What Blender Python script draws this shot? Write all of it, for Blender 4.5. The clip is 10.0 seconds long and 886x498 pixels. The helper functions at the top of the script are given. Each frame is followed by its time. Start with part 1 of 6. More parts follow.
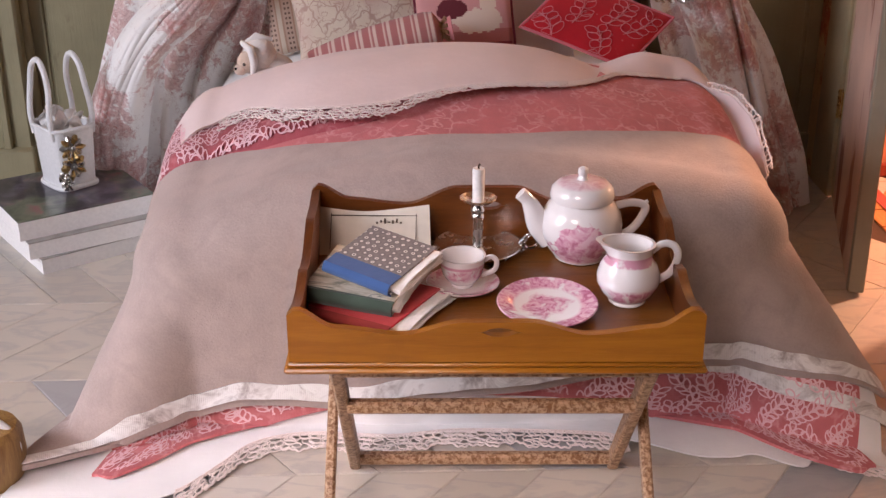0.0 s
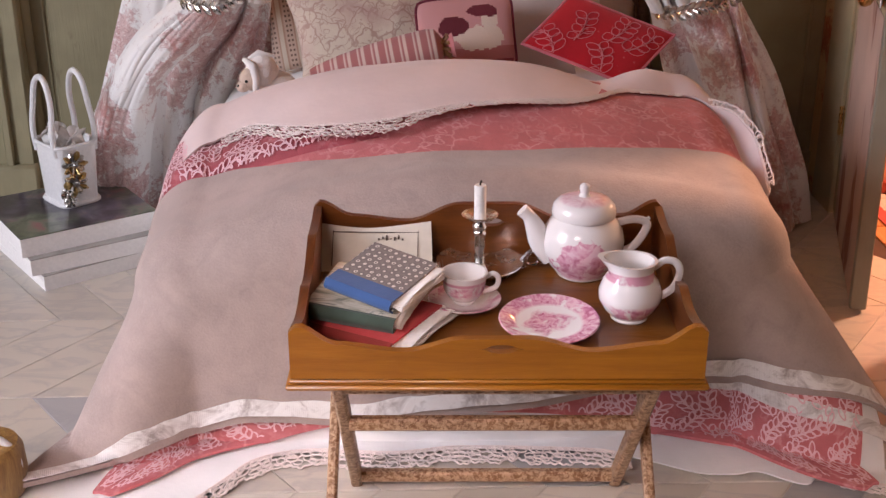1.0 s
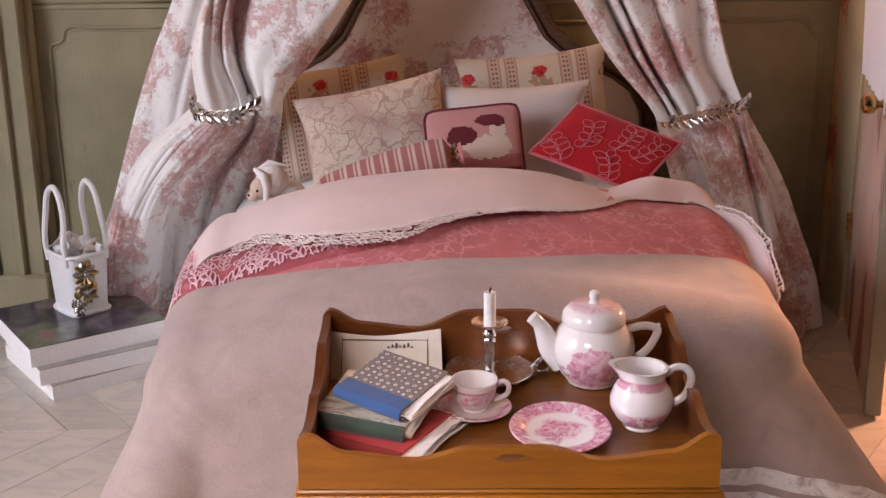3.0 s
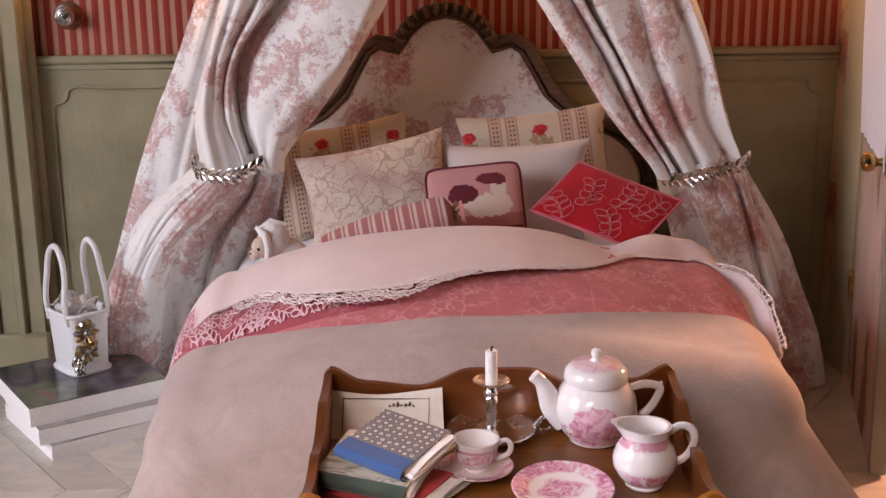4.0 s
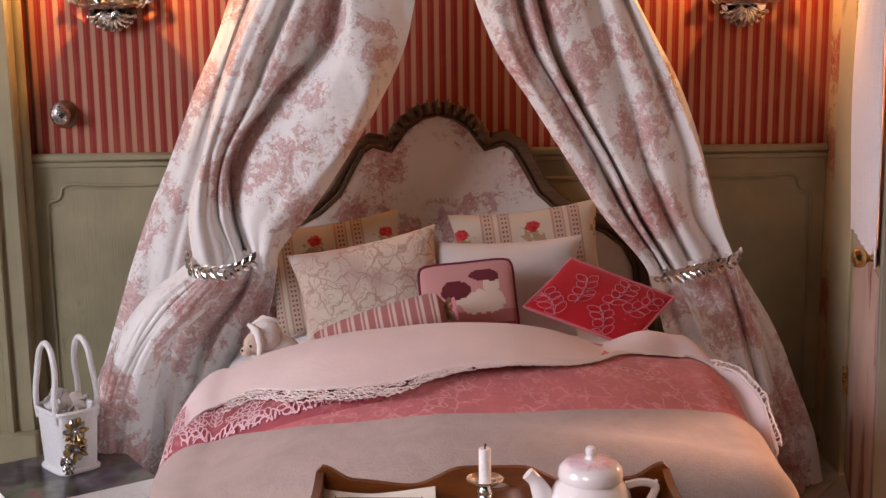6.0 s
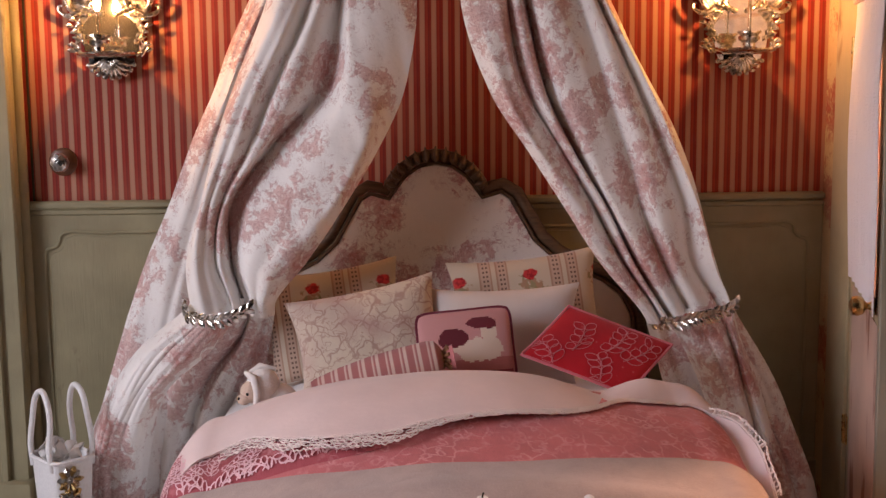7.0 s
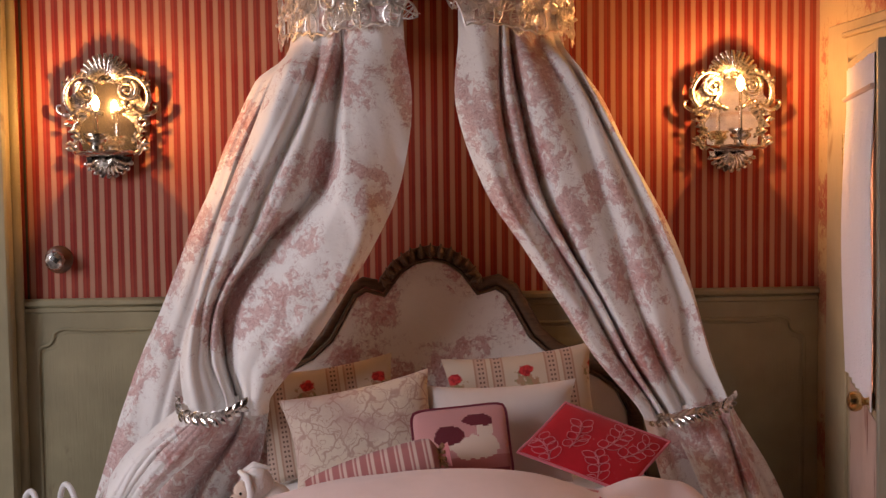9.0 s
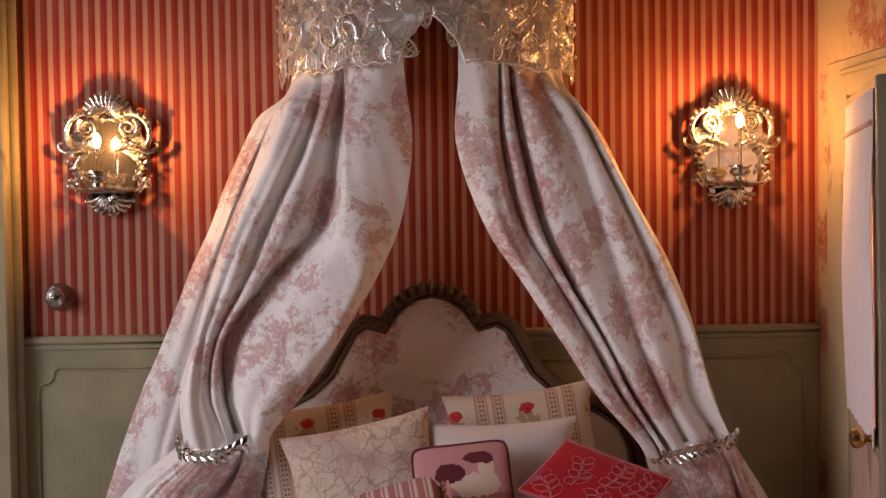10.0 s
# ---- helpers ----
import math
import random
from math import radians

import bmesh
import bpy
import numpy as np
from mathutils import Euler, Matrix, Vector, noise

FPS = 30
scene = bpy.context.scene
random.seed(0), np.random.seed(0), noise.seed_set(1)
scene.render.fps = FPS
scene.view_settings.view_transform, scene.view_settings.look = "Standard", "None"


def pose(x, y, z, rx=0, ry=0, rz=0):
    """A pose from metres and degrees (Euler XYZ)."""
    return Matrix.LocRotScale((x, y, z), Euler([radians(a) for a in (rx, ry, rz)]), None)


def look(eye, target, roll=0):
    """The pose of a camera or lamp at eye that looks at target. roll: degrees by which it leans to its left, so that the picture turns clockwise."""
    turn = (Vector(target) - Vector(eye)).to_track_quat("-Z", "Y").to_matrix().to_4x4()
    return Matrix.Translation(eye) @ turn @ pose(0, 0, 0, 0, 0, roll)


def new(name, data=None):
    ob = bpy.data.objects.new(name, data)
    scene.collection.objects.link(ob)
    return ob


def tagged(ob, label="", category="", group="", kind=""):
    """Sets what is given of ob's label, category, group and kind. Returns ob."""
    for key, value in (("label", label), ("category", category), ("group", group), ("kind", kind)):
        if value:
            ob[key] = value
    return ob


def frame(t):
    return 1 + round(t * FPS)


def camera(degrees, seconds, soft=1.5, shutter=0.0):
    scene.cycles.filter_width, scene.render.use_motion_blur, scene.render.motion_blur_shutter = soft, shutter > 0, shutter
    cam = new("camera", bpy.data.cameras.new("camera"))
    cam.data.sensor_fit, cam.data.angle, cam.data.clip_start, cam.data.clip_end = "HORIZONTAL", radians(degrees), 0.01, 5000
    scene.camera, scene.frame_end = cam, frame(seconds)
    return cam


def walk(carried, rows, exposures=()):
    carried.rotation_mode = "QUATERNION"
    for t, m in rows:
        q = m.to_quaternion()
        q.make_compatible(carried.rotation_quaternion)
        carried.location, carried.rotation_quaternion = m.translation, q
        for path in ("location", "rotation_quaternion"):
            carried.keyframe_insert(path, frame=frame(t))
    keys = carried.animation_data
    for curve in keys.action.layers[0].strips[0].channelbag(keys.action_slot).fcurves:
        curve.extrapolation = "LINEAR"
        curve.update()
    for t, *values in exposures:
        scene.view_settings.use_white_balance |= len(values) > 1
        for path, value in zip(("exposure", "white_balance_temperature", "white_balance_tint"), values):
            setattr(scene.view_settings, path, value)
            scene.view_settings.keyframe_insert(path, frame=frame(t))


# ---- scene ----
# All lengths below are in centimetres (a one-twelfth scale miniature room); CM brings them to metres.
CM = 0.01
cam = camera(39.76, 10.0, soft=1.4)
EYE = (-1.15, -35.5, 12.9)
# seconds, turn to the left, tilt up, lean (degrees); the camera turns where it stands
TURNS = [
    (0.0, -2.27, -23.46, -0.04),
    (0.5, -2.24, -23.12, -0.05),
    (1.0, -2.18, -22.68, -0.06),
    (1.5, -2.08, -21.84, -0.18),
    (2.0, -1.94, -20.61, -0.24),
    (2.5, -1.82, -19.13, -0.39),
    (4.0, -1.70, -14.94, -0.61),
    (4.5, -1.77, -13.71, -0.64),
    (5.0, -1.88, -12.58, -0.64),
    (5.5, -2.00, -11.51, -0.62),
    (7.0, -2.23, -8.21, -0.53),
    (7.5, -2.31, -7.06, -0.52),
    (8.0, -2.40, -5.89, -0.59),
    (8.5, -2.46, -4.76, -0.63),
    (9.0, -2.50, -3.71, -0.69),
    (9.5, -2.50, -2.77, -0.74),
    (10.0, -2.50, -1.99, -0.78),
]


def turned(yaw, pitch, roll):
    """The pose of the camera at EYE, turned by yaw, pitch and roll."""
    a, b = radians(yaw), radians(pitch)
    eye = Vector(EYE) * CM
    ahead = Vector((-math.sin(a) * math.cos(b), math.cos(a) * math.cos(b), math.sin(b)))
    return look(eye, eye + ahead, roll)


walk(cam, [(t, turned(yaw, pitch, roll)) for t, yaw, pitch, roll in TURNS], [(0, -0.16, 6800, 28), (3, -0.14, 6900, 29), (5, -0.12, 6950, 30), (7, -0.40, 7100, 31), (9, -0.58, 7300, 32), (10, -0.58, 7300, 32)])


# ---- light ----
world = bpy.data.worlds.new("sky")
scene.world = world
world.use_nodes = True
wn = world.node_tree.nodes
sky = wn.new("ShaderNodeTexSky")
sky.sky_type, sky.sun_disc, sky.sun_elevation, sky.sun_rotation = "NISHITA", False, radians(28), radians(250)
world.node_tree.links.new(sky.outputs[0], wn["Background"].inputs[0])
wn["Background"].inputs[1].default_value = 0.1


def area_lamp(name, eye, target, size_x, size_y, watts, colour, spread=180):
    lamp = bpy.data.lights.new(name, "AREA")
    lamp.shape, lamp.size, lamp.size_y, lamp.energy, lamp.color = "RECTANGLE", size_x * CM, size_y * CM, watts, colour
    lamp.spread = math.radians(spread)
    ob = new(name, lamp)
    ob.matrix_world = look(Vector(eye) * CM, Vector(target) * CM)
    return ob


# daylight from the left, through an unseen window in the added niche
area_lamp("window_light", (-34.5, -28, 19), (-5, -17, 2), 14, 18, 0.68, (0.77, 0.895, 1.0), 120)
# added fill lamp without a seen source, aimed narrowly in front of the bed's foot
area_lamp("room_light", (-16, -50, 25), (-4, -25, -3), 12, 12, 0.175, (1.0, 0.90, 0.84), 40)
# ceiling lamp of the little room behind the open door
area_lamp("next_room_light", (24, -1.6, 13.5), (5, -13.5, 4), 2.5, 2.5, 0.9, (1.0, 0.58, 0.35))


# ---- materials ----
class Nodes:
    """A short hand for node materials; coordinates are the object's own, in centimetres."""

    def __init__(self, name, rough=0.6, metal=0.0):
        self.mat = bpy.data.materials.new(name)
        self.mat.use_nodes = True
        self.tree = self.mat.node_tree
        self.out = self.tree.nodes["Principled BSDF"]
        self.out.inputs["Roughness"].default_value = rough
        self.out.inputs["Metallic"].default_value = metal
        tc = self.tree.nodes.new("ShaderNodeTexCoord")
        self.p = self.vec("SCALE", tc.outputs["Object"], scale=100.0)

    def put(self, socket, value):
        if isinstance(value, bpy.types.NodeSocket):
            self.tree.links.new(value, socket)
        elif isinstance(value, (tuple, list)) and len(value) == 3 and socket.type == "RGBA":
            socket.default_value = (*value, 1)
        else:
            socket.default_value = value

    def vec(self, op, a, b=None, scale=None):
        n = self.tree.nodes.new("ShaderNodeVectorMath")
        n.operation = op
        self.put(n.inputs[0], a)
        if b is not None:
            self.put(n.inputs[1], b)
        if scale is not None:
            n.inputs["Scale"].default_value = scale
        return n.outputs[0]

    def math(self, op, a, b=0.0, c=0.0):
        n = self.tree.nodes.new("ShaderNodeMath")
        n.operation = op
        for i, v in enumerate((a, b, c)):
            self.put(n.inputs[i], v)
        return n.outputs[0]

    def xyz(self, vector=None):
        n = self.tree.nodes.new("ShaderNodeSeparateXYZ")
        self.put(n.inputs[0], vector or self.p)
        return n.outputs

    def noise(self, scale, detail=3.0, stretch=(1, 1, 1), distort=0.0, rough=0.55, shift=(0, 0, 0)):
        n = self.tree.nodes.new("ShaderNodeTexNoise")
        self.put(n.inputs["Vector"], self.vec("ADD", self.vec("MULTIPLY", self.p, stretch), shift))
        n.inputs["Scale"].default_value, n.inputs["Detail"].default_value = scale, detail
        n.inputs["Distortion"].default_value, n.inputs["Roughness"].default_value = distort, rough
        return n.outputs[0]

    def cells(self, scale, feature="F1", out="Distance", stretch=(1, 1, 1), rand=1.0, vector=None):
        n = self.tree.nodes.new("ShaderNodeTexVoronoi")
        n.feature = feature
        self.put(n.inputs["Vector"], self.vec("MULTIPLY", vector or self.p, stretch))
        n.inputs["Scale"].default_value, n.inputs["Randomness"].default_value = scale, rand
        return n.outputs[out]

    def ramp(self, fac, *stops, hard=False):
        n = self.tree.nodes.new("ShaderNodeValToRGB")
        n.color_ramp.interpolation = "CONSTANT" if hard else "LINEAR"
        els = n.color_ramp.elements
        while len(els) < len(stops):
            els.new(0.5)
        for e, (pos, col) in zip(els, stops):
            e.position = pos
            e.color = (*col, 1) if isinstance(col, tuple) else (col, col, col, 1)
        self.put(n.inputs[0], fac)
        return n.outputs[0]

    def step(self, value, lo, hi):
        n = self.tree.nodes.new("ShaderNodeMapRange")
        self.put(n.inputs[0], value)
        n.inputs[1].default_value, n.inputs[2].default_value = lo, hi
        return n.outputs[0]

    def mix(self, fac, a, b, kind="MIX"):
        n = self.tree.nodes.new("ShaderNodeMix")
        n.data_type, n.blend_type = "RGBA", kind
        self.put(n.inputs[0], fac)
        self.put(n.inputs[6], a)
        self.put(n.inputs[7], b)
        return n.outputs[2]

    def random(self):
        return self.tree.nodes.new("ShaderNodeObjectInfo").outputs["Random"]

    def colour(self, value):
        self.put(self.out.inputs["Base Color"], value)
        return self

    def set(self, name, value):
        self.put(self.out.inputs[name], value)
        return self

    def bump(self, height, depth_cm=0.01, strength=1.0):
        n = self.tree.nodes.new("ShaderNodeBump")
        n.inputs["Strength"].default_value = strength
        n.inputs["Distance"].default_value = depth_cm * CM
        self.put(n.inputs["Height"], height)
        self.put(self.out.inputs["Normal"], n.outputs[0])
        return self


def plain(name, colour, rough=0.5, metal=0.0, vary=0.12, grain=6.0, bump=0.004):
    m = Nodes(name, rough, metal)
    dark = tuple(c * (1 - vary) for c in colour)
    light = tuple(min(c * (1 + vary), 1) for c in colour)
    n = m.noise(grain, 4)
    m.colour(m.ramp(n, (0.3, dark), (0.7, light)))
    m.set("Roughness", m.math("ADD", rough - 0.06, m.math("MULTIPLY", m.noise(grain * 0.4, 2), 0.12)))
    m.bump(n, bump)
    return m.mat


def weave(m, pitch=0.035, depth=0.006):
    """Fine crossed threads, as bump on cloth."""
    x, y, z = m.xyz()
    k = 2 * math.pi / pitch
    a = m.math("SINE", m.math("MULTIPLY", m.math("ADD", x, m.math("MULTIPLY", y, 0.3)), k))
    b = m.math("SINE", m.math("MULTIPLY", m.math("ADD", z, m.math("MULTIPLY", y, 0.8)), k))
    rough = m.noise(9.0, 4)
    m.bump(m.math("ADD", m.math("MULTIPLY", m.math("ADD", a, b), 0.04), m.math("MULTIPLY", rough, 1.5)), depth)
    m.set("Sheen Weight", 0.15).set("Roughness", 0.9)
    return m


def wallpaper_mat():
    m = Nodes("striped_wallpaper", 0.75)
    x, y, z = m.xyz()
    f = m.math("FRACT", m.math("ADD", m.math("DIVIDE", m.math("ADD", x, m.math("MULTIPLY", m.noise(0.35, 1), 0.03)), 0.3353), 100.64))
    stripe = m.ramp(f, (0.0, (0.31, 0.026, 0.013)), (0.22, (0.40, 0.040, 0.020)), (0.27, (0.24, 0.018, 0.010)), (0.54, (0.31, 0.028, 0.014)),
                    (0.56, (0.47, 0.22, 0.135)), (0.78, (0.55, 0.275, 0.18)), (0.98, (0.47, 0.225, 0.14)), (1.0, (0.31, 0.026, 0.013)))
    fade = m.noise(0.5, 5)
    col = m.mix(m.step(fade, 0.45, 0.8), stripe, (0.50, 0.20, 0.12))
    m.colour(m.mix(0.3, stripe, col))
    return m.bump(m.noise(14, 5), 0.004).mat


def toile_mat(name, ground=(0.80, 0.76, 0.71), pink=(0.55, 0.18, 0.17), size=1.0, amount=0.5):
    """Cream cloth printed with scattered scenes: leafy clouds of dusty pink with drawn outlines and thin grey-rose twigs."""
    m = Nodes(name)
    warp = m.vec("ADD", m.p, m.vec("SCALE", m.tree_noise(1.1 / size), scale=0.9 * size))
    spot = m.cells(0.52 / size, "SMOOTH_F1", "Distance", (1, 0.7, 0.9), 1.0, warp)
    clump = m.noise(1.9 / size, 4, distort=0.5, shift=(7, 3, 1))
    leaf = m.noise(3.2 / size, 3, distort=0.9, rough=0.5, shift=(1, 8, 5))
    cloud = m.math("ADD", spot, m.math("ADD", m.math("MULTIPLY", m.math("SUBTRACT", clump, 0.5), 0.9), m.math("MULTIPLY", m.math("SUBTRACT", leaf, 0.5), 0.35)))
    mask = m.step(cloud, 0.36 + 0.25 * amount, 0.30 + 0.25 * amount)
    soft_pink = tuple(0.42 * g + 0.58 * c for g, c in zip(ground, pink))
    wash = m.mix(m.math("MULTIPLY", mask, m.step(leaf, 0.30, 0.44)), ground, soft_pink)
    deep = m.math("MULTIPLY", m.step(cloud, 0.24 + 0.25 * amount, 0.10 + 0.25 * amount), m.step(leaf, 0.44, 0.56))
    wash = m.mix(m.math("MULTIPLY", deep, 0.85), wash, pink)
    # drawn strokes: contours of the leaf clumps and twigs about them
    near = m.step(cloud, 0.50 + 0.25 * amount, 0.34 + 0.25 * amount)
    stroke = m.step(m.math("ABSOLUTE", m.math("SUBTRACT", m.noise(3.9 / size, 3, distort=1.6, shift=(2, 9, 4)), 0.5)), 0.045, 0.012)
    ink = m.math("MULTIPLY", stroke, near)
    m.colour(m.mix(m.math("MULTIPLY", ink, 0.5), wash, tuple(c * 0.62 for c in pink)))
    return weave(m).mat


def tree_noise(self, scale):
    n = self.tree.nodes.new("ShaderNodeTexNoise")
    self.put(n.inputs["Vector"], self.p)
    n.inputs["Scale"].default_value = scale
    return self.vec("SUBTRACT", n.outputs["Color"], (0.5, 0.5, 0.5))


Nodes.tree_noise = tree_noise


def wool_mat(name, a, b):
    m = Nodes(name)
    n = m.noise(0.55, 5, distort=0.5)
    fuzz = m.noise(22, 3)
    col = m.ramp(n, (0.32, a), (0.68, b))
    blot = m.noise(1.6, 5, distort=0.8, shift=(5, 2, 8))
    col = m.mix(m.math("MULTIPLY", m.step(blot, 0.42, 0.72), 0.55), col, tuple(c * 0.78 for c in a))
    m.colour(m.mix(m.math("MULTIPLY", m.step(fuzz, 0.35, 0.75), 0.25), col, tuple(min(1, c * 1.25) for c in b)))
    m.set("Roughness", 1.0).set("Sheen Weight", 0.35).set("Sheen Roughness", 0.5)
    return m.bump(m.math("ADD", fuzz, m.math("MULTIPLY", m.noise(3.0, 3), 0.6)), 0.010).mat


def cloth_mat(name, colour, vary=0.06, sheen=0.2, depth=0.004):
    m = Nodes(name)
    m.colour(m.ramp(m.noise(0.8, 4), (0.3, tuple(c * (1 - vary) for c in colour)), (0.7, tuple(min(1, c * (1 + vary)) for c in colour))))
    weave(m, 0.04, depth)
    m.set("Sheen Weight", sheen)
    return m.mat


def wood_mat(name, dark, light, rough=0.35, axis=0, coat=0.3, ring=2.2):
    m = Nodes(name, rough)
    st = [9.0, 9.0, 9.0]
    st[axis] = 0.7
    g = m.noise(0.55 * ring, 6, tuple(st), 0.6, 0.6)
    fine = m.noise(3.0, 4, tuple(s * 2.2 for s in st))
    col = m.ramp(m.math("ADD", m.math("MULTIPLY", g, 0.8), m.math("MULTIPLY", fine, 0.2)), (0.30, dark), (0.70, light))
    spots = m.step(m.noise(1.6, 5), 0.62, 0.75)
    m.colour(m.mix(m.math("MULTIPLY", spots, 0.45), col, dark))
    m.set("Coat Weight", coat).set("Coat Roughness", 0.18)
    return m.bump(fine, 0.006).mat


def worn_paint_mat(name, paint, under, wear=0.64, rough=0.55):
    m = Nodes(name, rough)
    n = m.noise(0.7, 6, (1, 1, 0.35), 0.4)
    tone = m.ramp(m.noise(0.5, 4), (0.3, tuple(c * 0.80 for c in paint)), (0.7, tuple(c * 1.12 for c in paint)))
    brush = m.noise(5.0, 3, (3, 3, 0.25))
    tone = m.mix(m.math("MULTIPLY", brush, 0.22), tone, tuple(c * 0.7 for c in paint))
    m.colour(m.mix(m.step(n, wear, wear + 0.06), tone, under))
    return m.bump(m.math("ADD", brush, n), 0.01).mat


def silver_mat(name="tarnished_silver", colour=(0.80, 0.77, 0.72), rough=0.16, dark=0.25):
    m = Nodes(name, rough, 1.0)
    n = m.noise(3.5, 5)
    m.colour(m.ramp(n, (0.30, tuple(c * dark for c in colour)), (0.55, colour)))
    m.set("Roughness", m.ramp(n, (0.3, rough + 0.25), (0.6, rough)))
    return m.bump(m.noise(9, 3), 0.012).mat


def china_mat(name, lo, hi, rim=None, amount=0.5, spray=None):
    """Glazed white china with a transfer print in rose between two heights, clustered like flowers; spray = (x, z, half width, half height) keeps it to one bunch."""
    m = Nodes(name, 0.12)
    x, y, z = m.xyz()
    blot = m.noise(2.3, 5, distort=0.5, rough=0.65)
    petals = m.noise(5.0, 3, distort=1.2)
    band = m.math("MULTIPLY", m.step(z, lo - 0.03, lo + 0.04), m.step(z, hi + 0.04, hi - 0.03))
    mask = m.math("MULTIPLY", band, m.step(blot, 0.62 - amount * 0.25, 0.66 - amount * 0.2))
    if spray:
        a, b = m.math("DIVIDE", m.math("SUBTRACT", x, spray[0]), spray[2]), m.math("DIVIDE", m.math("SUBTRACT", z, spray[1]), spray[3])
        r2 = m.math("ADD", m.math("ADD", m.math("MULTIPLY", a, a), m.math("MULTIPLY", b, b)), m.math("MULTIPLY", m.math("SUBTRACT", m.noise(4.5, 3, shift=(2, 2, 2)), 0.5), 3.0))
        mask = m.math("MULTIPLY", band, m.step(r2, 1.08, 0.95))
    tone = m.ramp(petals, (0.34, (0.50, 0.12, 0.22)), (0.47, (0.68, 0.28, 0.40)), (0.60, (0.79, 0.52, 0.60)))
    col = m.mix(m.math("MULTIPLY", mask, 0.88), (0.83, 0.80, 0.79), tone)
    if rim:
        band2 = m.math("MULTIPLY", m.step(z, rim[0] - 0.02, rim[0]), m.step(z, rim[1] + 0.02, rim[1]))
        lace = m.step(m.noise(4.0, 3), 0.36, 0.46)
        col = m.mix(m.math("MULTIPLY", band2, m.math("MULTIPLY", lace, 0.85)), col, (0.66, 0.26, 0.37))
    m.colour(col)
    m.set("Coat Weight", 0.6).set("Coat Roughness", 0.04)
    return m.mat


def glow_mat(name, colour, strength):
    m = Nodes(name, 0.5)
    m.colour(colour)
    m.set("Emission Color", (*colour, 1)).set("Emission Strength", strength)
    return m.mat


def glass_mat(name, colour=(0.98, 0.98, 0.98), rough=0.02):
    m = Nodes(name, rough)
    m.colour(colour)
    m.set("Transmission Weight", 1.0).set("IOR", 1.45)
    return m.mat


def satin_mat():
    """Ribbed silver-grey satin; pale sheen and shaded creases are painted into its colour by noise."""
    m = Nodes("silver_grey_satin_ribbon", 0.35)
    x, y, z = m.xyz()
    rib = m.math("SINE", m.math("MULTIPLY", m.math("ADD", x, m.math("MULTIPLY", y, 0.2)), 170.0))
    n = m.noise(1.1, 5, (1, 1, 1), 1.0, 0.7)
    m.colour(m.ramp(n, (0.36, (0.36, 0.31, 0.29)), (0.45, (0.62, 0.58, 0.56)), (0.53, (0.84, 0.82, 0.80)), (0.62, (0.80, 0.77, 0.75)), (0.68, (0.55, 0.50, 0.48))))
    m.set("Sheen Weight", 0.4).set("Specular IOR Level", 0.7)
    return m.bump(m.math("ADD", m.math("MULTIPLY", m.math("MULTIPLY", rib, 0.22), m.step(m.noise(0.8, 2, shift=(3, 3, 3)), 0.42, 0.55)), m.math("MULTIPLY", n, 3.0)), 0.014).mat


WALLPAPER = wallpaper_mat()
TOILE = toile_mat("toile_curtain_cloth", (0.88, 0.86, 0.83), (0.58, 0.27, 0.24), 0.72, 0.26)
TOILE_HEAD = toile_mat("toile_headboard_cloth", (0.86, 0.79, 0.72), (0.54, 0.18, 0.16), 0.72, 0.0)
TOILE_PAPER = toile_mat("toile_paper", (0.56, 0.41, 0.21), (0.38, 0.04, 0.02), 0.75, 0.15)
PANEL = worn_paint_mat("sage_painted_wood", (0.36, 0.32, 0.19), (0.13, 0.09, 0.05), 0.66)
CREAM = worn_paint_mat("cream_painted_wood", (0.46, 0.38, 0.23), (0.24, 0.13, 0.06), 0.66)
DOORPAINT = worn_paint_mat("worn_rose_door_paint", (0.55, 0.40, 0.33), (0.22, 0.07, 0.04), 0.57)
EDGEPAINT = worn_paint_mat("grey_green_door_edge", (0.27, 0.26, 0.20), (0.18, 0.15, 0.10), 0.7)
OLDGOLD = wood_mat("old_gilt_wood", (0.055, 0.026, 0.012), (0.17, 0.095, 0.05), 0.42, 0, 0.1)
PALE = cloth_mat("pale_pink_linen", (0.76, 0.62, 0.60))
SHEET = cloth_mat("white_linen", (0.80, 0.79, 0.78))
LACE = cloth_mat("cream_lace_thread", (0.80, 0.69, 0.65), depth=0.003)
def worn_print_mat(name, ground, line, size, amount):
    """Brushed cotton with a worn, fine print of curling stems and small leaves."""
    m = Nodes(name)
    warp = m.vec("ADD", m.p, m.vec("SCALE", m.tree_noise(2.6 / size), scale=0.35 * size))
    d = m.cells(2.6 / size, "F1", "Distance", (1, 1, 1), 1.0, warp)
    leaf = m.step(m.math("ABSOLUTE", m.math("SUBTRACT", d, 0.30)), 0.11, 0.03)
    stem = m.step(m.cells(1.5 / size, "DISTANCE_TO_EDGE", "Distance", (1, 1, 1), 1.0, warp), 0.07, 0.02)
    worn = m.step(m.noise(0.9, 4, shift=(3, 1, 2)), 0.36, 0.60)
    fuzz = m.noise(7.0, 4)
    mask = m.math("MULTIPLY", m.math("MULTIPLY", m.math("MAXIMUM", leaf, stem), worn), m.step(fuzz, 0.30, 0.58))
    tone = m.mix(m.step(m.noise(1.3, 5), 0.3, 0.7), tuple(c * 0.86 for c in ground), tuple(min(1, c * 1.12) for c in ground))
    m.colour(m.mix(m.math("MULTIPLY", mask, amount), tone, line))
    return weave(m, 0.05, 0.012).mat


